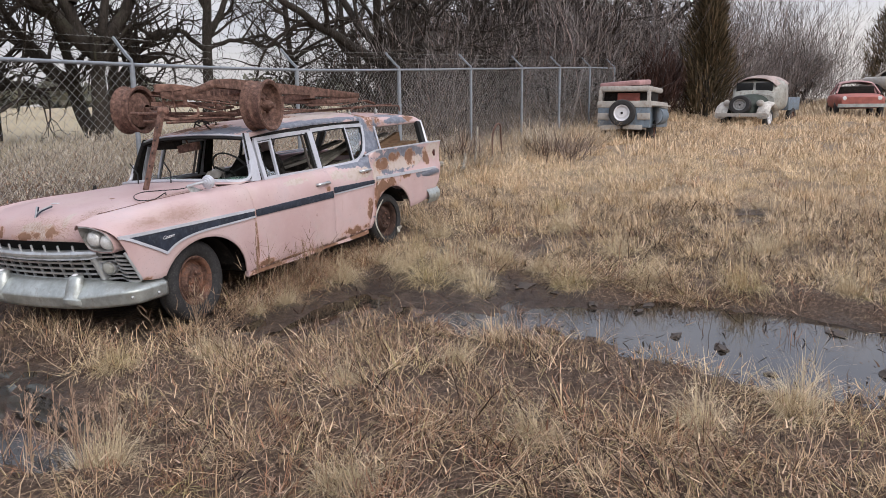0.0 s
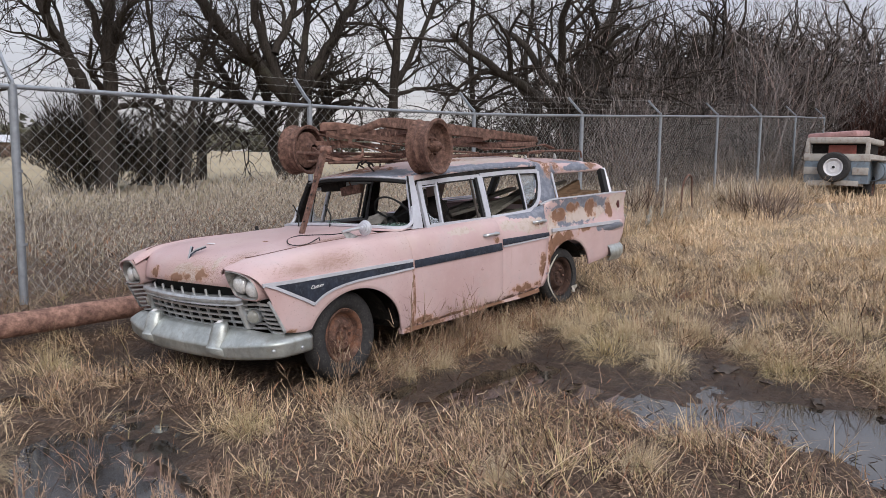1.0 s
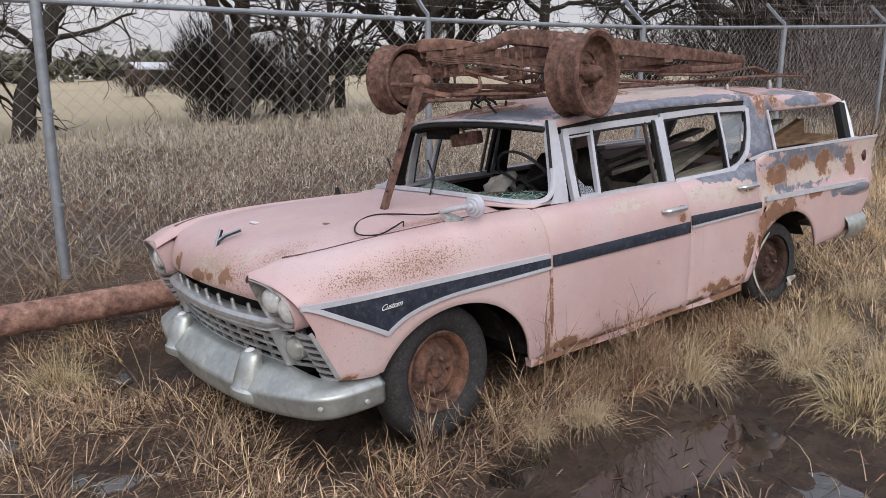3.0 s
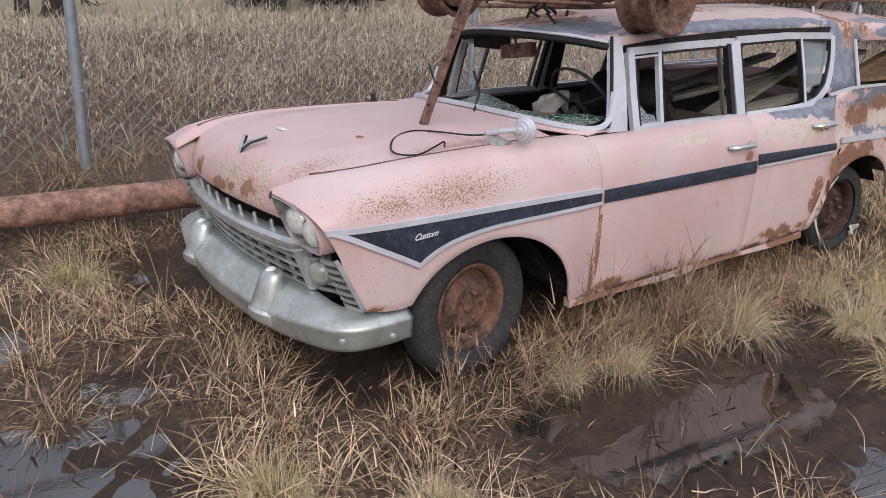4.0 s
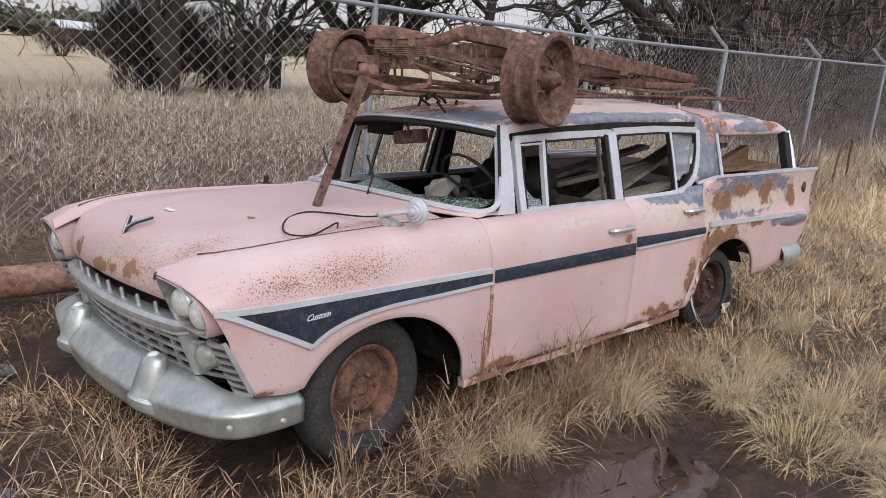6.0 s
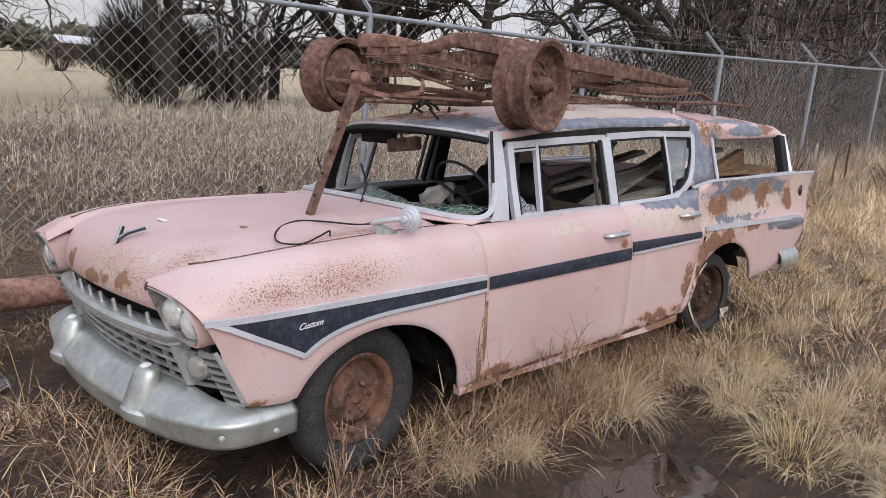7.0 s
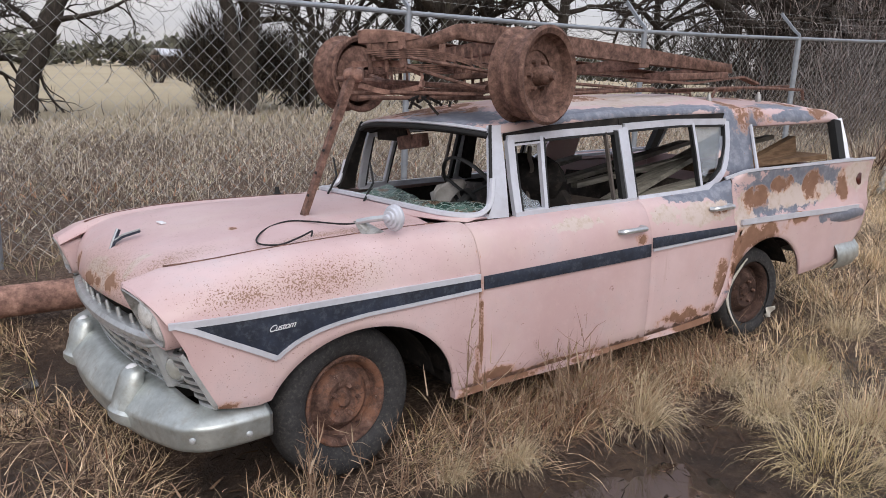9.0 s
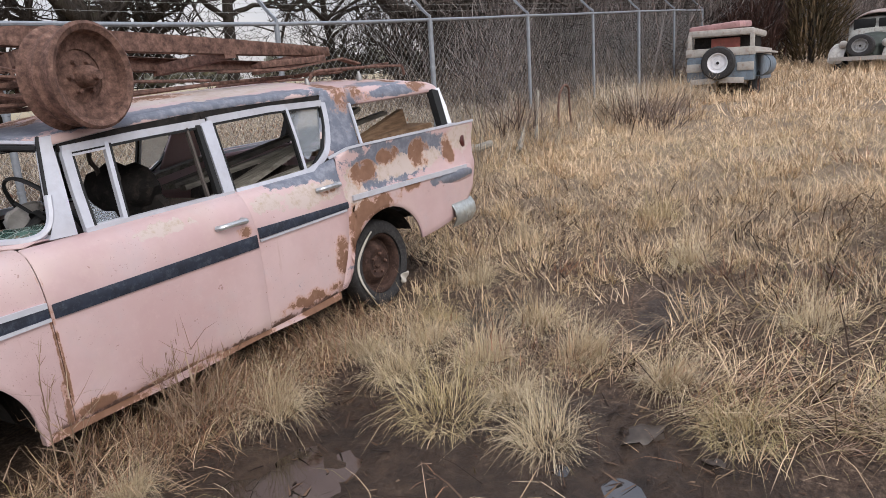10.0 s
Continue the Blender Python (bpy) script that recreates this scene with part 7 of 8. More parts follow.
for a, b in zip(POSTS, POSTS[1:]):
    A, B = Vector(a), Vector(b)
    bm = bmesh.new()
    add_rod(bm, [A, A.lerp(B, 0.5) - Vector((0, 0, 0.006)), B], 0.0215, 10)
    part("top_rail", bm, M_GALV, fence)
    # woven diamonds: two families of slanting wires between rail and ground
    L = (B - A).length
    step = 0.115
    V, Fc = [], []
    d = (B - A) / L
    nrm = Vector((-d.y, d.x, 0)).normalized()
    gA, gB = lie(A.x, A.y) + 0.03, lie(B.x, B.y) + 0.03

    def at(s, h, off):
        lo = gA + (gB - gA) * s / L
        hi = A.z + (B.z - A.z) * s / L
        return A.lerp(B, s / L).xy.to_3d() + Vector((0, 0, lo + (hi - lo) * h)) + nrm * off

    H = (A.z - gA + B.z - gB) / 2
    run = H * 1.0
    for fam in (1, -1):
        s = -run
        while s < L + run:
            s0, s1, h0, h1 = (s, s + run, 0.0, 1.0) if fam == 1 else (s + run, s, 0.0, 1.0)
            lo_s, hi_s = min(s0, s1), max(s0, s1)
            c0, c1 = max(lo_s, 0.0), min(hi_s, L)
            if c1 - c0 > 0.02:
                t0, t1 = (c0 - s0) / (s1 - s0), (c1 - s0) / (s1 - s0)
                n = 6
                pts = []
                for i in range(n + 1):
                    t = t0 + (t1 - t0) * i / n
                    ss = s0 + (s1 - s0) * t
                    pts.append(at(ss, t, 0.004 * fam + 0.012 * math.sin(ss * 2.1 + t * 3)))
                i0 = len(V)
                w = 0.0021
                for p in pts:
                    V += [p + Vector((0, 0, w)), p - Vector((0, 0, w * 0.6)) + nrm * w, p - Vector((0, 0, w * 0.6)) - nrm * w]
                for i in range(n):
                    for q in range(3):
                        j = (q + 1) % 3
                        Fc.append((i0 + 3 * i + q, i0 + 3 * i + j, i0 + 3 * i + 3 + j, i0 + 3 * i + 3 + q))
            s += step
    me = bpy.data.meshes.new("chain_link")
    me.from_pydata([tuple(v) for v in V], [], Fc)
    me.materials.append(M_WIRE)
    ob = new("chain_link", me)
    ob.parent = fence
    tagged(ob, "woven wire diamonds", kind="stuff")
    for t in (0.35, 0.68, 1.0):
        bm = bmesh.new()
        p, q = A + Vector((0, 0, 0.03)) + OUT * t, B + Vector((0, 0, 0.03)) + OUT * t
        add_rod(bm, [p.lerp(q, i / 8) - Vector((0, 0, 0.02 * math.sin(math.pi * i / 8))) for i in range(9)], 0.0016, 4)
        for i in range(24):
            c = p.lerp(q, (i + 0.5) / 24) - Vector((0, 0, 0.02 * math.sin(math.pi * (i + 0.5) / 24)))
            add_rod(bm, [c - Vector((0.012, 0, 0.014)), c + Vector((0.012, 0, 0.014))], 0.0018, 3)
        part("barbed_wire", bm, M_WIRE, fence)

# rust-red pipe on the ground between the car and the fence
bm = bmesh.new()
mm = axis_at((0.35, -1.46, 0.365), (2.9, -0.06, -0.05))
add_lathe(bm, [(0.068, 0.02), (0.085, 0.0), (0.090, 0.0), (0.092, 0.03), (0.092, 3.4), (0.085, 3.4), (0.074, 3.3)], mm, 28)
pipe = part("pipe", bm, rusty("pipe_rust", 2.1, 14.0), None)
tagged(pipe, "thick rust-red steel pipe lying before the fence", "pipe")

# ---- bare trees, brush and distance ----
def bark(name, a, b):
    g = Graph(name)
    n = g.noise(7, 7, 0.7, stretch=(3.0, 3.0, 0.6))
    c = g.ramp(n, [(0.32, a), (0.68, b)])
    moss = g.step(g.noise(2.5, 4, 0.6), 0.56, 0.68)
    c = g.mix(g.math("MULTIPLY", moss, 0.4), c, (0.075, 0.075, 0.048))
    return g.done(c, 0.92, 0.0, n, 0.8, 0.03, spec=0.15)


M_BARK = bark("dark_bark", (0.020, 0.017, 0.015), (0.072, 0.060, 0.050))
M_TWIG = plain("dark_twigs", (0.045, 0.037, 0.031), 0.9, 0.4, 3.0, 0.0, 0.0, spec=0.1)
M_BRUSH = straw_material("grey_brown_brush", [(0.0, (0.075, 0.064, 0.060)), (0.5, (0.185, 0.158, 0.147)), (0.85, (0.32, 0.28, 0.262)), (1.0, (0.25, 0.165, 0.14))])
M_CEDAR = straw_material("dark_cedar", [(0.0, (0.036, 0.029, 0.017)), (0.5, (0.105, 0.080, 0.044)), (1.0, (0.21, 0.145, 0.085))])
M_HEAP = straw_material("dead_branch_brown", [(0.0, (0.060, 0.042, 0.034)), (0.6, (0.19, 0.135, 0.105)), (1.0, (0.34, 0.26, 0.20))])
M_DARKBUSH = straw_material("dark_twiggy_bush", [(0.0, (0.018, 0.014, 0.011)), (0.6, (0.045, 0.036, 0.028)), (1.0, (0.085, 0.068, 0.05))])


class Wood:
    """Collects tapered tubes as plain vertex and face lists."""

    def __init__(self):
        self.v, self.f = [], []

    def tube(self, pts, radii, sides):
        first = len(self.v)
        side = None
        n = len(pts)
        for i, p in enumerate(pts):
            d = (pts[min(i + 1, n - 1)] - pts[max(i - 1, 0)]).normalized()
            if side is None:
                side = d.orthogonal().normalized()
            side = (side - d * side.dot(d)).normalized()
            up = d.cross(side)
            for k in range(sides):
                a = 2 * math.pi * k / sides
                self.v.append(p + (side * math.cos(a) + up * math.sin(a)) * radii[i])
        for i in range(n - 1):
            for k in range(sides):
                j = (k + 1) % sides
                self.f.append((first + i * sides + k, first + i * sides + j, first + (i + 1) * sides + j, first + (i + 1) * sides + k))

    def mesh(self, name, mat):
        me = bpy.data.meshes.new(name)
        me.from_pydata([tuple(p) for p in self.v], [], self.f)
        me.materials.append(mat)
        me.shade_smooth()
        return me


def rand_dir(rng):
    return Vector((rng.gauss(0, 1), rng.gauss(0, 1), rng.gauss(0, 1))).normalized()


def limb(big, fine, rng, p, d, length, r, level, last):
    n = (7, 7, 5, 4, 3, 3)[min(level, 5)]
    pts, rad = [p.copy()], [r]
    q, dd = p.copy(), d.copy()
    wander = (0.13, 0.36, 0.42, 0.45, 0.45, 0.45)[min(level, 5)]
    for i in range(n):
        dd = (dd + rand_dir(rng) * wander + Vector((0, 0, 0.05 if level == 0 else -0.01))).normalized()
        q = q + dd * (length / n)
        pts.append(q.copy())
        rad.append(max(0.005, r * (1 - (0.25 if level == 0 else 0.55 if level == 1 else 0.62) * (i + 1) / n)))
    (big if level < 2 else fine).tube(pts, rad, (9, 7, 4, 3, 3, 3)[min(level, 5)])
    if level >= last:
        return
    kids = (0, 6, 4, 2, 0, 0)[min(level, 5)] if level else 4
    for k in range(kids):
        t = rng.uniform(0.22, 1.0) if level else rng.uniform(0.6, 1.0)
        i = min(n - 1, int(t * n))
        s = t * n - i
        at = pts[i].lerp(pts[i + 1], s)
        axis = (pts[i + 1] - pts[i]).normalized()
        out = (rand_dir(rng) - axis * 0.2)
        out = (out - axis * out.dot(axis)).normalized()
        spread_ = rng.uniform(0.5, 1.35) if level else rng.uniform(0.3, 1.1)
        nd = (axis * math.cos(spread_) + out * math.sin(spread_) + Vector((0, 0, 0.08))).normalized()
        limb(big, fine, rng, at, nd, length * (rng.uniform(1.35, 1.75) if level == 0 else rng.uniform(0.48, 0.76)), max(0.006, rad[i] * (rng.uniform(0.58, 0.88) if level == 0 else rng.uniform(0.45, 0.72))), level + 1, last)


def bare_tree(seed, trunks, height, r, last=4):
    rng = random.Random(seed)
    big, fine = Wood(), Wood()
    for dx, dy, lx, ly, k in trunks:
        limb(big, fine, rng, Vector((dx, dy, -0.2)), Vector((lx, ly, 1)).normalized(), height * 0.24 * k, r * k, 0, last)
    return big.mesh("trunk", M_BARK), fine.mesh("crown", M_TWIG)


TREES = [bare_tree(3, [(0, 0, -0.05, 0, 1)], 10.5, 0.34), bare_tree(7, [(-0.1, 0, -0.45, 0.1, 0.95), (0.1, 0, 0.25, 0, 1)], 10.5, 0.33), bare_tree(15, [(0, 0, 0.10, 0.05, 0.9), (0.35, 0.2, 0.30, 0, 0.75)], 10, 0.28),
         bare_tree(22, [(0, 0, 0.30, 0, 1)], 9.5, 0.27), bare_tree(33, [(0, 0, 0, 0, 0.6), (0.3, 0, 0.12, 0, 0.5), (-0.3, 0.2, -0.15, 0, 0.55)], 8, 0.20)]
for k, (x, y, kind, turn, s) in enumerate([(-17.6, -9.0, 3, 20, 1.2), (-21.5, -12.0, 0, 75, 1.1), (2.6, -19, 2, 120, 1.0),
                                           (-19.4, -6.8, 4, 200, 1.15), (-22.6, -8.4, 2, 20, 1.0), (-25, -6.2, 4, 130, 1.2), (-30, -7, 1, 240, 1.0), (-16.4, -6.6, 4, 330, 0.9), (-18.4, -10.8, 4, 250, 1.2), (-24, -14, 2, 140, 1.1), (-27, -9.5, 1, 15, 1.0),
                                           (5.2, -15.4, 1, 160, 1.0), (-20.6, -15.2, 4, 60, 1.0), (-34, -12, 0, 50, 1.3), (-36, -5, 4, 80, 1.6), (-41, -3.6, 4, 20, 1.5), (-56, 0.2, 4, 90, 1.5), (-44, -6, 2, 310, 1.6), (-37, -8.5, 3, 170, 1.5), (-8.6, -18.4, 4, 200, 0.9), (-12.6, -17.8, 1, 300, 0.85), (-9.9, -19.2, 3, 70, 0.75), (-31, -9.5, 4, 40, 1.5), (-26, -11.5, 4, 270, 1.4), (4.4, -16.4, 0, 220, 0.9), (7.4, -17.4, 2, 15, 1.0), (-21, -9.2, 4, 100, 1.3), (-28.5, -5.2, 4, 310, 1.1)]):
    tree = thing("bare_tree", "dark leafless tree with crooked branching limbs behind the fence", "tree", "bare trees", at=pose(x, y, lie(x, y) - 0.05, 0, 0, turn) @ Matrix.Scale(s, 4))
    for me, nm in zip(TREES[kind], ("trunk", "crown")):
        ob = new(nm, me)
        ob.parent = tree


def old_limb(big, fine, rng, p, d, length, r, level):
    """A long crooked stem whose side limbs fork again and again."""
    n = (10, 8, 6, 4, 2)[level]
    wander = (0.11, 0.30, 0.42, 0.45, 0.45)[level]
    pts, rad, q, dd = [p.copy()], [r], p.copy(), d.copy()
    for i in range(n):
        dd = (dd + rand_dir(rng) * wander + Vector((0, 0, (0.05, 0.05, 0.0, -0.03, -0.03)[level]))).normalized()
        q = q + dd * (length / n)
        pts.append(q.copy())
        rad.append(max(0.0065, r * (1 - (0.50, 0.72, 0.75, 0.7, 0.6)[level] * (i + 1) / n)))
    (big if level < 2 else fine).tube(pts, rad, (10, 7, 4, 3, 3)[level])
    if level == 4:
        return
    for k in range((8, 6, 4, 3)[level]):
        t = rng.uniform(0.24, 1.0)
        i = min(n - 1, int(t * n))
        at = pts[i].lerp(pts[i + 1], t * n - i)
        axis = (pts[i + 1] - pts[i]).normalized()
        out = rand_dir(rng)
        out = (out - axis * out.dot(axis)).normalized()
        a = rng.uniform(0.55, 1.25)
        old_limb(big, fine, rng, at, (axis * math.cos(a) + out * math.sin(a)).normalized(), length * rng.uniform(*((0.28, 0.55), (0.35, 0.65), (0.35, 0.65), (0.35, 0.6))[level]), max(0.006, rad[i] * rng.uniform(0.38, 0.66)), level + 1)


def old_tree(seed, y, limbs):
    """An old tree whose main limbs follow given lines (radius, points in x and z); crooked side limbs grow from them."""
    rng = random.Random(seed)
    x = limbs[0][1][0][0]
    base = Vector((x, y, lie(x, y) - 0.05))
    tree = thing("bare_tree", "old dark leafless tree with thick forked trunks behind the fence", "tree", "bare trees", at=Matrix.Translation(base))
    big, fine = Wood(), Wood()
    for r, line in limbs:
        drift = rng.uniform(-0.25, 0.25)
        keys = [Vector((px, y + drift * k, pz)) - base for k, (px, pz) in enumerate(line)]
        pts = [p + rand_dir(rng) * 0.05 for p in bez(keys, 5)]
        pts[0] = keys[0]
        n = len(pts) - 1
        rad = [1.18 * r * (1 - 0.55 * i / n) for i in range(n + 1)]
        big.tube(pts, rad, 10)
        for k in range(max(5, int(n * 0.50))):
            t = rng.uniform(0.22, 1.0)
            i = min(n - 1, int(t * n))
            if pts[i].z < 1.6:
                continue
            axis = (pts[i + 1] - pts[i]).normalized()
            out = rand_dir(rng)
            out = (out - axis * out.dot(axis)).normalized()
            a = rng.uniform(0.5, 1.2)
            old_limb(big, fine, rng, pts[i], (axis * math.cos(a) + out * math.sin(a)).normalized(), rng.uniform(1.4, 3.4), max(0.028, rad[i] * rng.uniform(0.32, 0.62)), 1)
    for me, nm in ((big.mesh("trunk", M_BARK), "trunk"), (fine.mesh("crown", M_TWIG), "crown")):
        new(nm, me).parent = tree


# the line of old trees behind the weeds
ROW = -15.4
old_tree(5, ROW, [(0.22, [(-0.05, 0.2), (-0.25, 1.11), (-0.59, 1.97), (-0.99, 2.94), (-1.5, 4.2), (-1.9, 6.0)]), (0.13, [(0.48, 0.2), (0.45, 1.45), (0.51, 2.37), (0.65, 3.6), (0.5, 5.2)]), (0.10, [(0.45, 1.3), (0.85, 1.12), (1.4, 0.95)])])
old_tree(11, ROW - 0.1, [(0.22, [(-5.06, 0.2), (-5.20, 1.9), (-5.35, 3.4), (-5.42, 5.0), (-5.6, 7.4)]), (0.16, [(-4.98, 1.4), (-4.68, 3.28), (-4.31, 4.25), (-3.9, 5.3), (-3.3, 6.6)]), (0.11, [(-5.35, 3.4), (-5.05, 4.99), (-4.55, 6.5)])])
old_tree(82, ROW + 0.3, [(0.09, [(-6.77, 0.2), (-6.82, 2.56), (-6.65, 4.02), (-6.45, 5.8)]), (0.10, [(-7.18, 0.2), (-7.36, 2.42), (-7.56, 3.93), (-8.1, 5.7)]), (0.05, [(-7.35, 0.5), (-7.66, 1.51), (-8.36, 2.04), (-8.7, 3.4)]), (0.06, [(-6.31, 0.2), (-6.33, 2.41), (-6.05, 4.2)])])
old_tree(23, ROW, [(0.27, [(-11.1, 0.2), (-10.92, 2.0), (-10.80, 3.8)]), (0.19, [(-10.82, 3.4), (-9.71, 4.31), (-8.69, 5.09), (-7.76, 6.03), (-7.0, 7.4)]), (0.17, [(-10.80, 3.5), (-10.33, 4.76), (-10.07, 6.03), (-9.95, 8.0)]), (0.11, [(-10.45, 4.7), (-11.3, 6.2), (-11.8, 8.0)]), (0.18, [(-10.92, 3.2), (-12.1, 4.48), (-12.93, 5.87), (-13.78, 7.05), (-14.9, 8.6)]), (0.12, [(-11.4, 3.9), (-11.84, 5.75), (-12.2, 8.0)])])
old_tree(44, ROW, [(0.18, [(-15.3, 0.3), (-15.5, 2.6), (-15.7, 4.9), (-16.0, 6.8), (-16.4, 9.0)]), (0.10, [(-15.7, 4.2), (-16.54, 5.69), (-17.29, 7.16), (-18.7, 9.0)]), (0.08, [(-15.6, 3.6), (-14.2, 4.2), (-13.0, 4.0), (-12.2, 4.4)]), (0.07, [(-15.6, 3.7), (-17.0, 4.1), (-18.3, 3.9), (-19.4, 4.4)])])
old_tree(57, ROW, [(0.12, [(-20.2, 0.3), (-20.3, 3.0), (-20.2, 6.0), (-20.6, 7.8), (-20.0, 9.6)]), (0.08, [(-20.3, 3.4), (-18.6, 4.3), (-17.4, 4.2)]), (0.07, [(-20.3, 3.6), (-22.0, 4.2), (-23.6, 4.1)])])
old_tree(68, ROW, [(0.21, [(-28.0, 0.4), (-27.9, 3.6), (-28.4, 6.5), (-29.8, 8.6), (-30.6, 11.5)]), (0.12, [(-28.1, 5.2), (-30.3, 6.9), (-33.7, 7.9)])])
old_tree(73, ROW, [(0.12, [(-24.0, 0.3), (-24.1, 3.0), (-23.7, 5.6), (-24.2, 8.0), (-23.8, 10.0)]), (0.08, [(-24.0, 4.4), (-25.4, 6.2), (-25.8, 8.6)])])


def twig_cloud(n, centre, size, rs, length, width, up=0.3):
    """Short strips filling an uneven ellipsoid."""
    d = rs.normal(0, 1, (n, 3))
    d /= np.linalg.norm(d, axis=1)[:, None]
    q = rs.uniform(0.15, 1, n) ** 0.5
    lump = 1 + 0.22 * np.sin(d[:, 0] * 5 + 1) * np.cos(d[:, 1] * 4) + 0.18 * np.sin(d[:, 2] * 7 + d[:, 0] * 3)
    base = np.array(centre) + d * (q * lump)[:, None] * np.array(size)
    base[:, 2] = np.maximum(base[:, 2], centre[2] - size[2] * 0.98)
    head = np.arctan2(d[:, 1], d[:, 0]) + rs.normal(0, 0.6, n)
    return blades(base, length * rs.uniform(0.5, 1.3, n), width * rs.uniform(0.6, 1.5, n), rs.uniform(0.1, 1.5, n), head, rs.uniform(-0.4, 0.5, n), rs)


# the dense dark bush under the trees, and a low one beside it
for x, y, sx, sz, n, lab in ((-5.4, -17.4, 1.65, 1.30, 11000, "dense dark twiggy bush"), (-7.6, -17.8, 1.1, 0.75, 3200, "low dark twiggy bush"), (-8.6, -40.0, 1.4, 0.85, 1800, "low dark bush in the field")):
    bush = thing("bush", lab, "bush", "dark bushes", at=pose(x, y, lie(x, y)))
    new("crown", blade_mesh("crown", twig_cloud(n, (0, 0, sz * 0.95), (sx, sx * 0.8, sz), RS, 0.34, 0.022).astype(np.float32), M_DARKBUSH)).parent = bush
    for k in range(7):
        bm = bmesh.new()
        q = 0.9 * k
        add_rod(bm, bez([(0.15 * math.cos(q), 0.15 * math.sin(q), -0.1), (0.3 * sx * math.cos(q), 0.3 * sx * math.sin(q), sz * 0.6), (0.6 * sx * math.cos(q + 0.3), 0.5 * sx * math.sin(q + 0.3), sz * 1.4)], 4), 0.045, 6, 0.012)
        part("stem", bm, M_BARK, bush)


def shrub_blades(h, stems, rs):
    """A clump of thin upright branching stems."""
    out = []
    n = stems
    a = rs.uniform(0, 6.28, n)
    base = np.stack([rs.normal(0, 0.5, n), rs.normal(0, 0.5, n), np.zeros(n)], 1)
    hh = h * rs.uniform(0.6, 1.1, n)
    lean, curl = np.abs(rs.normal(0.35, 0.22, n)), rs.uniform(-0.5, 0.7, n)
    out.append(blades(base, hh, rs.uniform(0.02, 0.045, n), lean * 1.4, a, curl, rs))
    lev = [(base, hh, lean, a)]
    for step_, (kids, f, w) in enumerate(((7, 0.42, 0.017), (3, 0.42, 0.015))):
        nb, nh, nl, na = [], [], [], []
        for b, hh_, l, hd in lev:
            for k in range(kids):
                m = len(b)
                t = rs.uniform(0.2, 0.95, m)
                fwd = np.stack([np.cos(hd), np.sin(hd), np.zeros(m)], 1)
                p = b + fwd * (np.sin(l) * hh_ * t)[:, None] + np.array([0, 0, 1.0]) * (np.cos(l) * hh_ * t)[:, None]
                nb.append(p), nh.append(hh_ * f * rs.uniform(0.5, 1.2, m)), nl.append(rs.uniform(0.2, 1.7, m)), na.append(rs.uniform(0, 6.28, m))
        b, hh_, l, hd = np.concatenate(nb), np.concatenate(nh), np.concatenate(nl), np.concatenate(na)
        out.append(blades(b, hh_, w * rs.uniform(0.6, 1.4, len(b)), l, hd, rs.uniform(-0.4, 0.6, len(b)), rs))
        lev = [(b, hh_, l, hd)]
    out.append(twig_cloud(440, (0, 0, h * 0.42), (1.9, 1.9, h * 0.44), rs, 0.75, 0.024))
    return np.concatenate(out)


SHRUB = [shrub_blades(6.2, 12, RS), shrub_blades(5.0, 11, RS), shrub_blades(7.2, 12, RS)]
Vs = []
rng = random.Random(77)
spots = [q for q in ((rng.uniform(-28, -10.5), rng.uniform(-13, -4.2)) for k in range(56)) if q[1] > -4.6 + 0.62 * (q[0] + 10.5)] + [(rng.uniform(-48, -26), rng.uniform(-14, -1.5)) for k in range(40)] + [(rng.uniform(-75, -46), rng.uniform(-4, 16)) for k in range(34)] + [(rng.uniform(-58, -42), rng.uniform(-3, 1.6)) for k in range(16)]
for x, y in spots:
    V = SHRUB[rng.randrange(3)].copy()
    a, s = rng.uniform(0, 6.28), rng.uniform(0.65, 1.15)
    s *= 0.58 if x > -16 else 0.85 if x > -28 else 1.1 if x > -46 else 1.35 if y < 2 else 0.75
    R = np.array([[math.cos(a), -math.sin(a), 0], [math.sin(a), math.cos(a), 0], [0, 0, 1]]) * s
    Vs.append(V @ R.T + np.array([x, y, lie(x, y) - 0.05]))
stuff("thicket", np.concatenate(Vs), M_BRUSH, "grey-brown leafless thicket behind the fence and wrecks", "brush")

# dark cedars beyond the wrecks
for x, y, h, w in ((-28.6, -0.8, 5.4, 1.45), (-52, 6.0, 6.5, 2.6), (-47, 9.5, 5.5, 2.0)):
    n = 5200
    t = RS.uniform(0.02, 1, n) ** 0.8
    a = RS.uniform(0, 6.28, n)
    r = w * (1 - t) ** 0.45 * (0.75 + 0.25 * np.sin(a * 3 + t * 9)) * np.sqrt(RS.uniform(0.2, 1, n))
    base = np.stack([np.cos(a) * r, np.sin(a) * r, t * h * 0.97], 1)
    V = blades(base, RS.uniform(0.25, 0.6, n), RS.uniform(0.03, 0.07, n), RS.uniform(0.3, 1.2, n), a + RS.normal(0, 0.4, n), RS.uniform(-0.6, 0.3, n), RS)
    tree = thing("cedar", "dark evergreen cedar beyond the wrecks", "tree", "cedars", at=pose(x, y, lie(x, y)))
    ob = new("crown", blade_mesh("crown", V.astype(np.float32), M_CEDAR))
    ob.parent = tree
    bm = bmesh.new()
    add_rod(bm, [(0, 0, -0.1), (0, 0, h * 0.8)], 0.12, 8, 0.03)
    part("trunk", bm, M_BARK, tree)
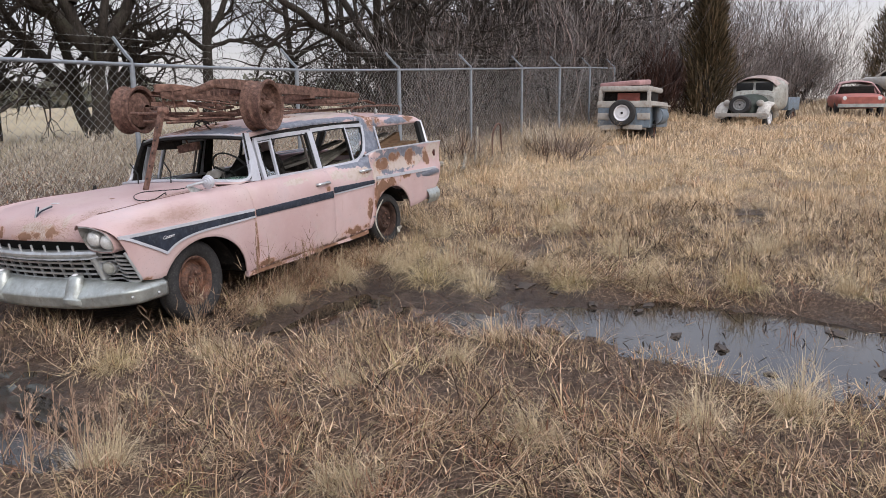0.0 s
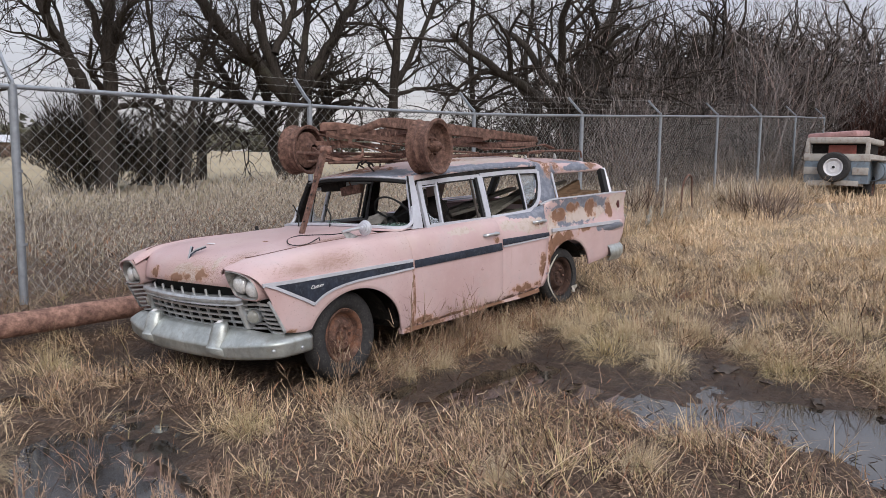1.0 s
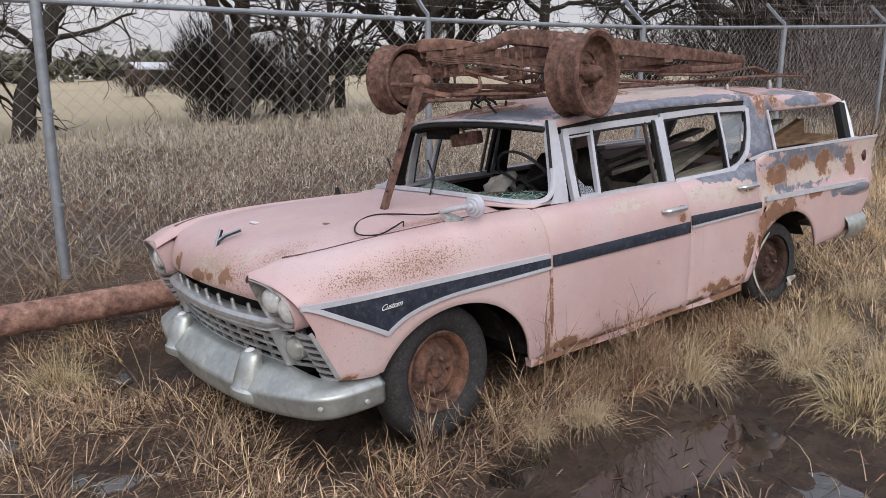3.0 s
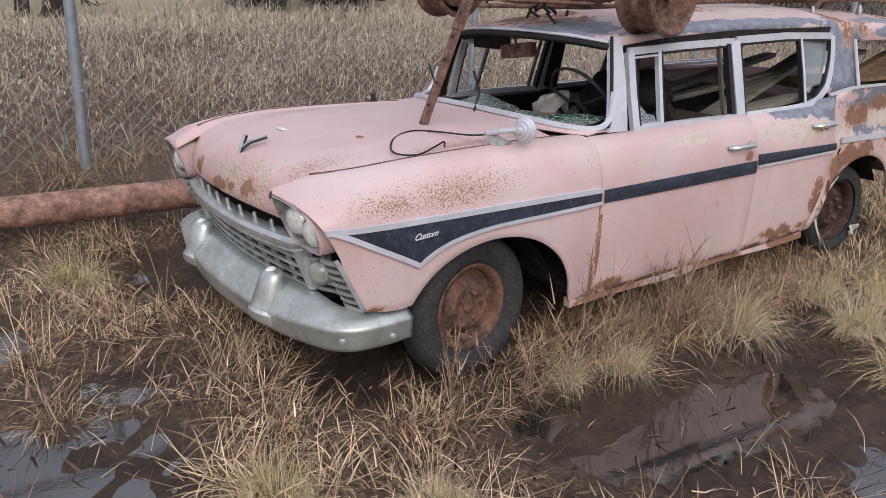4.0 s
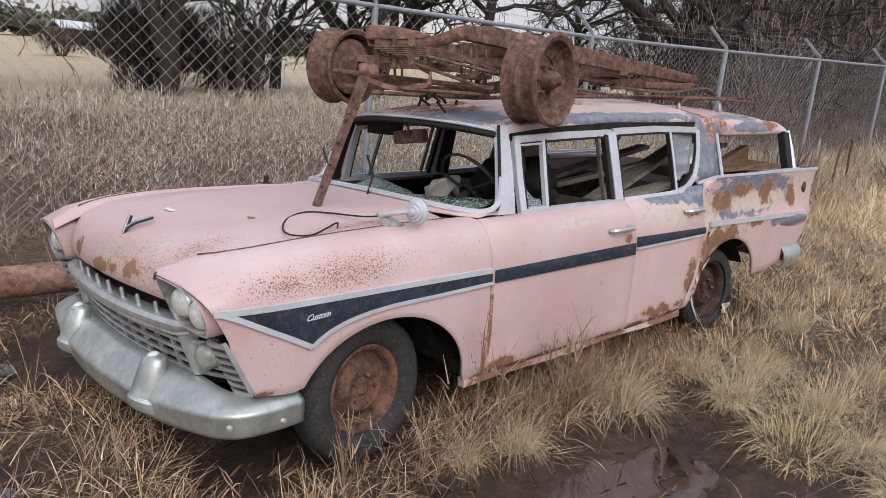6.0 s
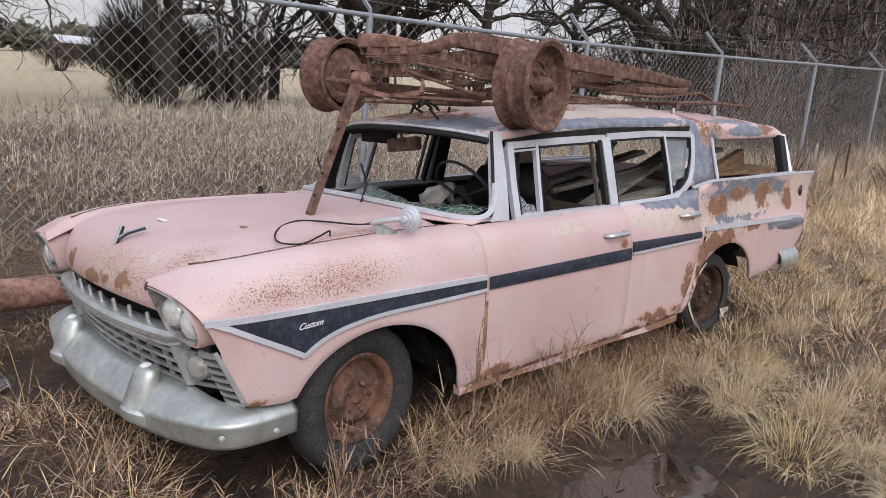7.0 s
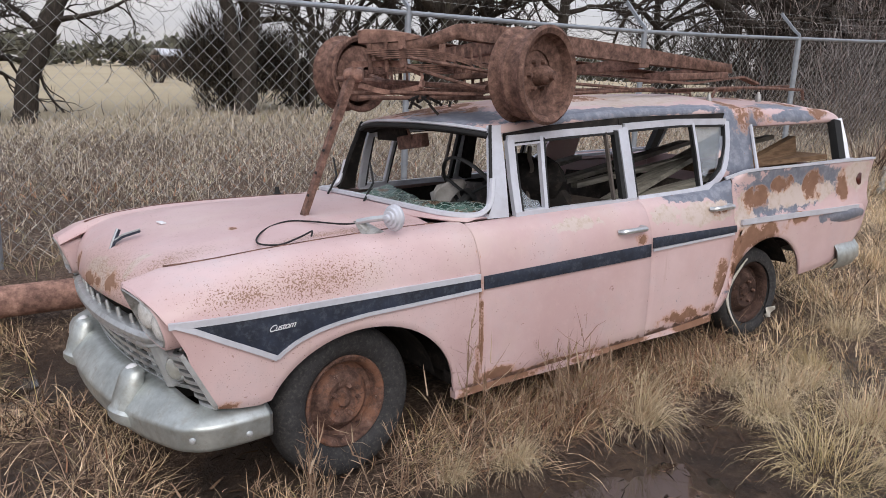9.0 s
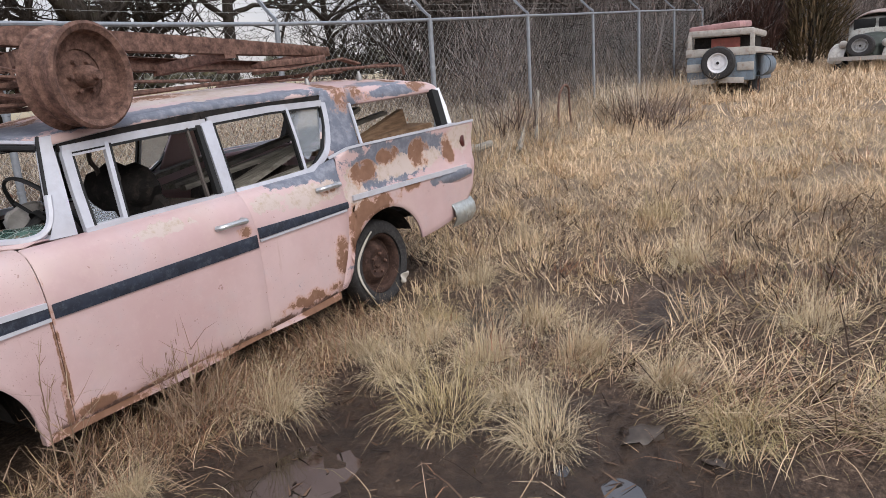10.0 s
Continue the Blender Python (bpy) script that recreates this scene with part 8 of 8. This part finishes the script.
# reddish bush at the fence's far end
ob = new("bush", blade_mesh("bush", twig_cloud(2600, (0, 0, 1.2), (1.2, 1.2, 1.3), RS, 0.6, 0.03).astype(np.float32), straw_material("russet_twigs", [(0.0, (0.05, 0.03, 0.026)), (1.0, (0.15, 0.085, 0.07))])))
ob.location = (-28.0, -2.6, lie(-28.0, -2.6))
tagged(ob, "russet leafless bush at the fence end", "bush")

# far woods along the edge of the field
Vs = []
for k in range(150):
    a = radians(rng.uniform(185, 320))
    dist = rng.uniform(120, 165)
    x, y = math.cos(a) * dist, math.sin(a) * dist
    h = rng.uniform(2.6, 6.0)
    Vs.append(twig_cloud(260, (x, y, lie(x, y) + h * 0.44), (h * 0.85, h * 0.85, h * 0.46), RS, 1.0, 1.0))
stuff("far_woods", np.concatenate(Vs), straw_material("far_wood_twigs", [(0.0, (0.085, 0.082, 0.066)), (0.6, (0.150, 0.146, 0.115)), (1.0, (0.185, 0.182, 0.130))]), "distant hedgerow trees along the pale field", "woods")
# heap of dead branches in the grass behind the car
for x, y, sx, sy, n in ((-12.6, -1.15, 1.35, 0.75, 900), (-9.2, -1.9, 0.8, 0.35, 420), (-11.0, -0.2, 0.9, 0.5, 260)):
    V = twig_cloud(n // 2, (0, 0, 0.10), (sx, sy, 0.14), RS, 0.5, 0.014)
    ob = new("branch_heap", blade_mesh("branch_heap", V.astype(np.float32), M_HEAP))
    ob.location = (x, y, lie(x, y))
    tagged(ob, "low heap of dark dead branches in the grass", "branches", kind="stuff")

# farm shed across the field
shed = thing("farm_shed", "far brown farm shed with a white roof", "shed", at=pose(-20.5, -82, lie(-20, -82) - 0.1, 0, 0, 12) @ Matrix.Scale(0.8, 4))
bm = bmesh.new()
add_box(bm, (-3.2, -2, 0), (3.2, 2, 2.2), 0.03)
part("wall", bm, plain("brown_boards", (0.16, 0.11, 0.085), 0.9, 0.3, 2.0), shed)
bm = bmesh.new()
add_grid(bm, [[(-3.5, -2.3, 2.15), (-3.5, 0, 3.1), (-3.5, 2.3, 2.15)], [(3.5, -2.3, 2.15), (3.5, 0, 3.1), (3.5, 2.3, 2.15)]])
thicken(part("roof", bm, plain("white_tin", (0.62, 0.63, 0.66), 0.5, 0.1, 2.0), shed), 0.08)
bm = bmesh.new()
add_box(bm, (-0.9, 1.97, 0.0), (0.9, 2.04, 1.8), 0.01)
part("door", bm, M_DARK, shed)

# ---- the other wrecks in the grass ----
M_CREAM = plain("dirty_cream_paint", (0.42, 0.395, 0.36), 0.55, 0.2, 4.0, grime=(0.28, 0.20, 0.155))
M_PALE = plain("chalky_cream_paint", (0.56, 0.53, 0.48), 0.55, 0.25, 5.0, grime=(0.20, 0.15, 0.12))
M_RUSTROOF = plain("rust_stained_roof_paint", (0.38, 0.30, 0.27), 0.6, 0.3, 2.5, grime=(0.22, 0.12, 0.08))
M_CAB = plain("stained_pale_green_paint", (0.36, 0.355, 0.32), 0.55, 0.3, 3.0, grime=(0.15, 0.10, 0.075))
M_SLATE = plain("slate_blue_paint", (0.17, 0.215, 0.26), 0.6, 0.25, 4.0, grime=(0.11, 0.09, 0.08))
M_ROSE = plain("faded_rose_paint", (0.42, 0.24, 0.235), 0.6, 0.25, 3.0, grime=(0.22, 0.12, 0.10))
M_RED = plain("faded_red_paint", (0.37, 0.115, 0.09), 0.55, 0.3, 3.0, grime=(0.20, 0.09, 0.07))
M_GREEN = plain("dull_green_paint", (0.035, 0.045, 0.036), 0.6, 0.3, 4.0, grime=(0.03, 0.03, 0.028))


def simple_wheel(parent, p, d, r, w, rim_mat, name="wheel"):
    mm = axis_at(p, d)
    bm = bmesh.new()
    add_lathe(bm, [(r * 0.60, w * 0.45), (r * 0.75, w * 0.52), (r * 0.92, w * 0.48), (r, w * 0.25), (r, -w * 0.25), (r * 0.92, -w * 0.48), (r * 0.6, -w * 0.5)], mm, 28)
    t = part(name, bm, M_TYRE, parent)
    bm = bmesh.new()
    add_lathe(bm, [(0.0, w * 0.30), (r * 0.10, w * 0.30), (r * 0.14, w * 0.22), (r * 0.34, w * 0.26), (r * 0.42, w * 0.14), (r * 0.52, w * 0.16), (r * 0.56, w * 0.44), (r * 0.64, w * 0.46)], mm, 28)
    part("rim", bm, rim_mat, t)
    bm = bmesh.new()
    add_lathe(bm, [(0.0, w * 0.34), (r * 0.09, w * 0.34), (r * 0.10, w * 0.2)], mm, 14)
    part("hub_cap", bm, M_BLACK, t)
    return t


# utility truck, seen from behind with its spare wheel
ux, uy = -18.6, -1.32
util = thing("utility_truck", "boxy cream and slate-blue utility truck, spare wheel behind", "truck", at=pose(ux, uy, lie(ux, uy) - 0.05, 0, -1.5, 4))
bm = bmesh.new()
add_box(bm, (-3.2, -0.80, 0.42), (0.0, 0.78, 1.12), 0.05)
part("body", bm, M_SLATE, util)
bm = bmesh.new()
add_box(bm, (-3.0, -0.82, 1.02), (0.02, 0.80, 1.22), 0.03)
part("belt_panel", bm, M_CREAM, util, "cream band under the windows")
bm = bmesh.new()
add_box(bm, (-2.2, -0.78, 1.50), (0.0, 0.76, 1.66), 0.06)
part("roof", bm, M_CREAM, util, "cream roof lip")
bm = bmesh.new()
add_box(bm, (-2.0, -0.66, 1.64), (-0.15, 0.55, 1.80), 0.06, turn=pose(0, 0, 0, 4, 3, 0))
part("roof_load", bm, M_ROSE, util, "faded rose panel lying on the roof")
for y in (-0.74, 0.72):
    bm = bmesh.new()
    add_box(bm, (-0.10, y - 0.05, 1.18), (0.0, y + 0.05, 1.55), 0.01)
    part("pillar", bm, M_CREAM, util)
# dark block standing in for the shade inside the cab
bm = bmesh.new()
add_box(bm, (-1.9, -0.70, 1.2), (-0.35, 0.66, 1.52), 0.02)
part("cabin_shade", bm, M_DARK, util)
bm = bmesh.new()
add_box(bm, (-0.36, -0.28, 1.22), (-0.30, 0.40, 1.46), 0.02)
part("seat_back", bm, M_RED, util, "faded red seat seen through the rear window")
for y0, y1 in ((-0.80, -0.42), (0.40, 0.78)):
    bm = bmesh.new()
    add_box(bm, (-0.02, y0, 0.66), (0.03, y1, 0.86), 0.02)
    part("tail_panel", bm, M_CREAM, util, "cream corner panel")
for y0, y1, tilt in ((-0.66, -0.06, 9), (-0.02, 0.56, -5)):
    bm = bmesh.new()
    add_box(bm, (0.02, y0, 0.38), (0.10, y1, 0.52), 0.02, turn=pose(0, 0, 0, tilt * 0.4, 0, 0))
    part("bumper_half", bm, M_CREAM, util, "bent cream bumper half")
simple_wheel(util, (0.14, -0.02, 0.86), (1, 0, 0), 0.40, 0.22, M_WHITE, "spare_wheel")
for y in (-0.72, 0.70):
    simple_wheel(util, (-0.75, y, 0.32), (0, 1 if y > 0 else -1, 0), 0.34, 0.2, M_RUST)
bm = bmesh.new()
rows = []
for t in steps(0, 1, 8):
    rows.append([Vector((-0.2 - 1.0 * t, 0.78 + 0.36 * math.sin(a) ** 0.7 if a < 3.1 else 0.78, 0.50 + 0.55 * (1 - math.cos(a)) / 2)) for a in steps(0.02, 3.12, 8)])
add_grid(bm, rows)
thicken(part("rear_fender", bm, M_SLATE, util, "bulging pale blue fender"), 0.02)
bm = bmesh.new()
add_box(bm, (-1.6, 0.76, 1.05), (-0.1, 1.12, 1.10), 0.02)
part("fender_shelf", bm, M_CREAM, util)

# 1940s truck, nose towards the car
tx, ty = -25.6, 1.25
old = thing("old_pickup", "round-fendered 1940s pickup, pale green and cream, rusty roof", "truck", at=pose(tx, ty, lie(tx, ty) - 0.16, 0, 0, -10) @ Matrix.Diagonal((1.12, 1.12, 0.98, 1)))
bm = bmesh.new()
rows = []
for x, w, h0, h1 in ((-1.9, 0.68, 0.75, 1.55), (-1.7, 0.75, 0.6, 1.78), (-1.1, 0.77, 0.55, 1.85), (-0.65, 0.74, 0.55, 1.72), (-0.42, 0.68, 0.55, 1.22)):
    rows.append([Vector((x, w * math.copysign(abs(math.cos(a)) ** 0.45, math.cos(a)), (h0 + h1) / 2 + (h1 - h0) / 2 * math.copysign(abs(math.sin(a)) ** 0.5, math.sin(a)))) for a in steps(0, 2 * math.pi * 23 / 24, 23)])
add_grid(bm, rows, close=True)
for r in (rows[0], rows[-1]):
    bm.faces.new([bm.verts.new(p) for p in r])
part("cab", bm, M_CAB, old)
bm = bmesh.new()
add_grid(bm, [[(x, y, 1.90 - 0.24 * abs(y / 0.62) ** 2.6 - 0.30 * max(0, x + 1.0) ** 1.5) for y in steps(-0.68, 0.68, 12)] for x in steps(-1.85, -0.54, 8)])
thicken(part("roof", bm, M_RUSTROOF, old, "rust-stained roof"), 0.05, 1)
for y0, y1 in ((-0.58, -0.04), (0.04, 0.58)):
    bm = bmesh.new()
    add_box(bm, (-0.56, y0, 1.33), (-0.50, y1, 1.66), 0.02, turn=pose(0, 0, 0))
    part("windscreen", bm, M_BLACK, old, "dark split windscreen")
bm = bmesh.new()
rows = []
for x, w, h in ((-0.5, 0.60, 1.26), (0.0, 0.50, 1.24), (0.35, 0.40, 1.18), (0.50, 0.32, 1.02), (0.54, 0.26, 0.7)):
    rows.append([Vector((x, w * math.cos(a), 0.50 + (h - 0.50) * math.sin(a) ** 0.6)) for a in steps(0.001, math.pi - 0.001, 14)])
add_grid(bm, rows)
bm.faces.new([bm.verts.new(p) for p in rows[-1]])
part("engine_hood", bm, M_GREEN, old, "dark green rounded engine hood")
for sgn in (1, -1):
    bm = bmesh.new()
    rows = []
    for t in steps(0, 1, 10):
        a = math.pi * (0.02 + 0.96 * t)
        c = Vector((0.12 + 0.50 * math.cos(a), sgn * 0.66, 0.42 + 0.46 * math.sin(a)))
        rows.append([c + Vector((0, sgn * 0.20 * math.cos(b), 0.10 * math.sin(b))) for b in steps(0, 2 * math.pi * 7 / 8, 7)])
    add_grid(bm, rows, close=True)
    part("front_fender", bm, M_PALE, old)
    bm = bmesh.new()
    add_lathe(bm, [(0.0, 0.06), (0.06, 0.05), (0.11, 0.02), (0.12, -0.02), (0.07, -0.22), (0.0, -0.28)], axis_at((0.50, sgn * 0.52, 0.92), (1, 0, 0)), 18)
    part("headlamp", bm, M_CREAM, old)
    simple_wheel(old, (0.12, sgn * 0.66, 0.36), (0, sgn, 0), 0.36, 0.17, M_WHITE)
    simple_wheel(old, (-2.5, sgn * 0.66, 0.36), (0, sgn, 0), 0.36, 0.17, M_RUST)
simple_wheel(old, (0.62, -0.05, 0.86), (1, 0, 0.1), 0.34, 0.18, M_BEZEL, "loose_wheel")
bm = bmesh.new()
add_box(bm, (-3.3, -0.72, 0.62), (-1.95, 0.72, 1.12), 0.03)
part("cargo_bed", bm, M_SLATE, old)
bm = bmesh.new()
add_rod(bm, [(0.66, -0.80, 0.50), (0.74, 0, 0.50), (0.66, 0.80, 0.50)], 0, flat=(0.05, 0.12))
part("bumper", bm, M_CREAM, old, "pale bent bumper")


def sedan(name, label, x, y, turn, body, top, sink=0.05):
    s = thing(name, label, "car", at=pose(x, y, lie(x, y) - sink, 0, 0, turn))
    bm = bmesh.new()
    rows = []
    for px, w, h0, h1 in ((-2.35, 0.70, 0.55, 0.88), (-2.15, 0.84, 0.42, 0.98), (-1.2, 0.90, 0.36, 1.0), (0, 0.91, 0.34, 1.0), (1.2, 0.90, 0.36, 0.98), (2.15, 0.84, 0.42, 0.92), (2.35, 0.72, 0.52, 0.84)):
        rows.append([Vector((px, w * math.copysign(abs(math.cos(a)) ** 0.4, math.cos(a)), (h0 + h1) / 2 + (h1 - h0) / 2 * math.copysign(abs(math.sin(a)) ** 0.5, math.sin(a)))) for a in steps(0, 2 * math.pi * 19 / 20, 19)])
    add_grid(bm, rows, close=True)
    for r in (rows[0], rows[-1]):
        bm.faces.new([bm.verts.new(p) for p in r])
    part("body", bm, body, s)
    bm = bmesh.new()
    rows = []
    for px, w, z in ((-1.55, 0.62, 1.02), (-1.0, 0.62, 1.42), (-0.2, 0.64, 1.50), (0.35, 0.62, 1.44), (0.95, 0.66, 1.02)):
        rows.append([Vector((px, yy, z - 0.10 * (yy / w) ** 2)) for yy in [w * q for q in steps(-1, 1, 8)]])
    add_grid(bm, rows[1:4])
    thicken(part("roof", bm, top, s), 0.05, 1)
    for sgn in (1, -1):
        for a, b in (((-1.5, 0.80, 0.98), (-1.02, 0.62, 1.33)), ((-0.15, 0.82, 0.98), (-0.2, 0.64, 1.40)), ((0.95, 0.80, 0.98), (0.36, 0.62, 1.35))):
            bm = bmesh.new()
            add_rod(bm, [(a[0], sgn * a[1], a[2]), (b[0], sgn * b[1], b[2])], 0, flat=(0.05, 0.07))
            part("pillar", bm, top, s)
        for px in (-1.4, 1.35):
            simple_wheel(s, (px, sgn * 0.80, 0.32), (0, sgn, 0), 0.33, 0.18, M_RUST)
    # dark block filling the cabin in place of its shade
    bm = bmesh.new()
    add_box(bm, (-1.35, -0.62, 0.95), (0.75, 0.62, 1.28), 0.05)
    part("cabin_shade", bm, M_DARK, s)
    for px in (-2.42, 2.42):
        bm = bmesh.new()
        add_rod(bm, [(px * 0.96, -0.85, 0.50), (px, -0.5, 0.50), (px, 0.5, 0.50), (px * 0.96, 0.85, 0.50)], 0, flat=(0.06, 0.14))
        part("bumper", bm, M_BUMPER, s)
    for sgn in (1, -1):
        bm = bmesh.new()
        add_lathe(bm, [(0.0, 0.03), (0.07, 0.02), (0.09, -0.02)], axis_at((2.33, sgn * 0.62, 0.78), (1, 0, 0)), 14)
        part("headlamp", bm, M_LENS, s)
    return s


sedan("red_sedan", "faded red sedan wreck with a rose roof in the grass", -33.0, 4.5, 8, M_RED, M_ROSE, 0.02)
sedan("white_sedan", "dirty white sedan wreck behind the red one", -40.0, 6.9, 60, M_CREAM, M_CREAM, -0.75)

# litter behind the car: pale log, bent bar, sticks
for p, q, r, lab in (((-6.4, -1.75), (-7.9, -1.55), 0.075, "pale weathered log lying in the weeds"), ((-8.2, -1.3), (-9.3, -1.8), 0.04, "grey dead branch in the weeds")):
    bm = bmesh.new()
    a, b = Vector((*p, lie(*p) + r + 0.05)), Vector((*q, lie(*q) + r + 0.08))
    pts = [a.lerp(b, i / 6) + Vector((0, 0.02 * math.sin(i * 2.0), 0.015 * math.cos(i * 3))) for i in range(7)]
    add_rod(bm, pts, r, 9, r * 0.7)
    ob = part("log", bm, M_PLANK, None)
    tagged(ob, lab, "log")
bm = bmesh.new()
x, y = -10.4, -1.75
add_rod(bm, bez([(x, y, lie(x, y) - 0.05), (x - 0.02, y, lie(x, y) + 0.45), (x - 0.15, y + 0.02, lie(x, y) + 0.68), (x - 0.35, y + 0.02, lie(x, y) + 0.66), (x - 0.42, y, lie(x, y) + 0.4), (x - 0.5, y, lie(x, y) - 0.05)], 5), 0.018, 7)
tagged(part("bent_hoop", bm, M_RUST, None), "bent rusty hoop standing in the weeds", "hoop")
bm = bmesh.new()
add_rod(bm, [(-9.3, -1.6, lie(-9.3, -1.6)), (-10.0, -1.9, lie(-10, -1.9) + 0.62)], 0.022, 6)
tagged(part("stick", bm, M_PLANK, None), "pale dead stick leaning in the weeds", "stick")
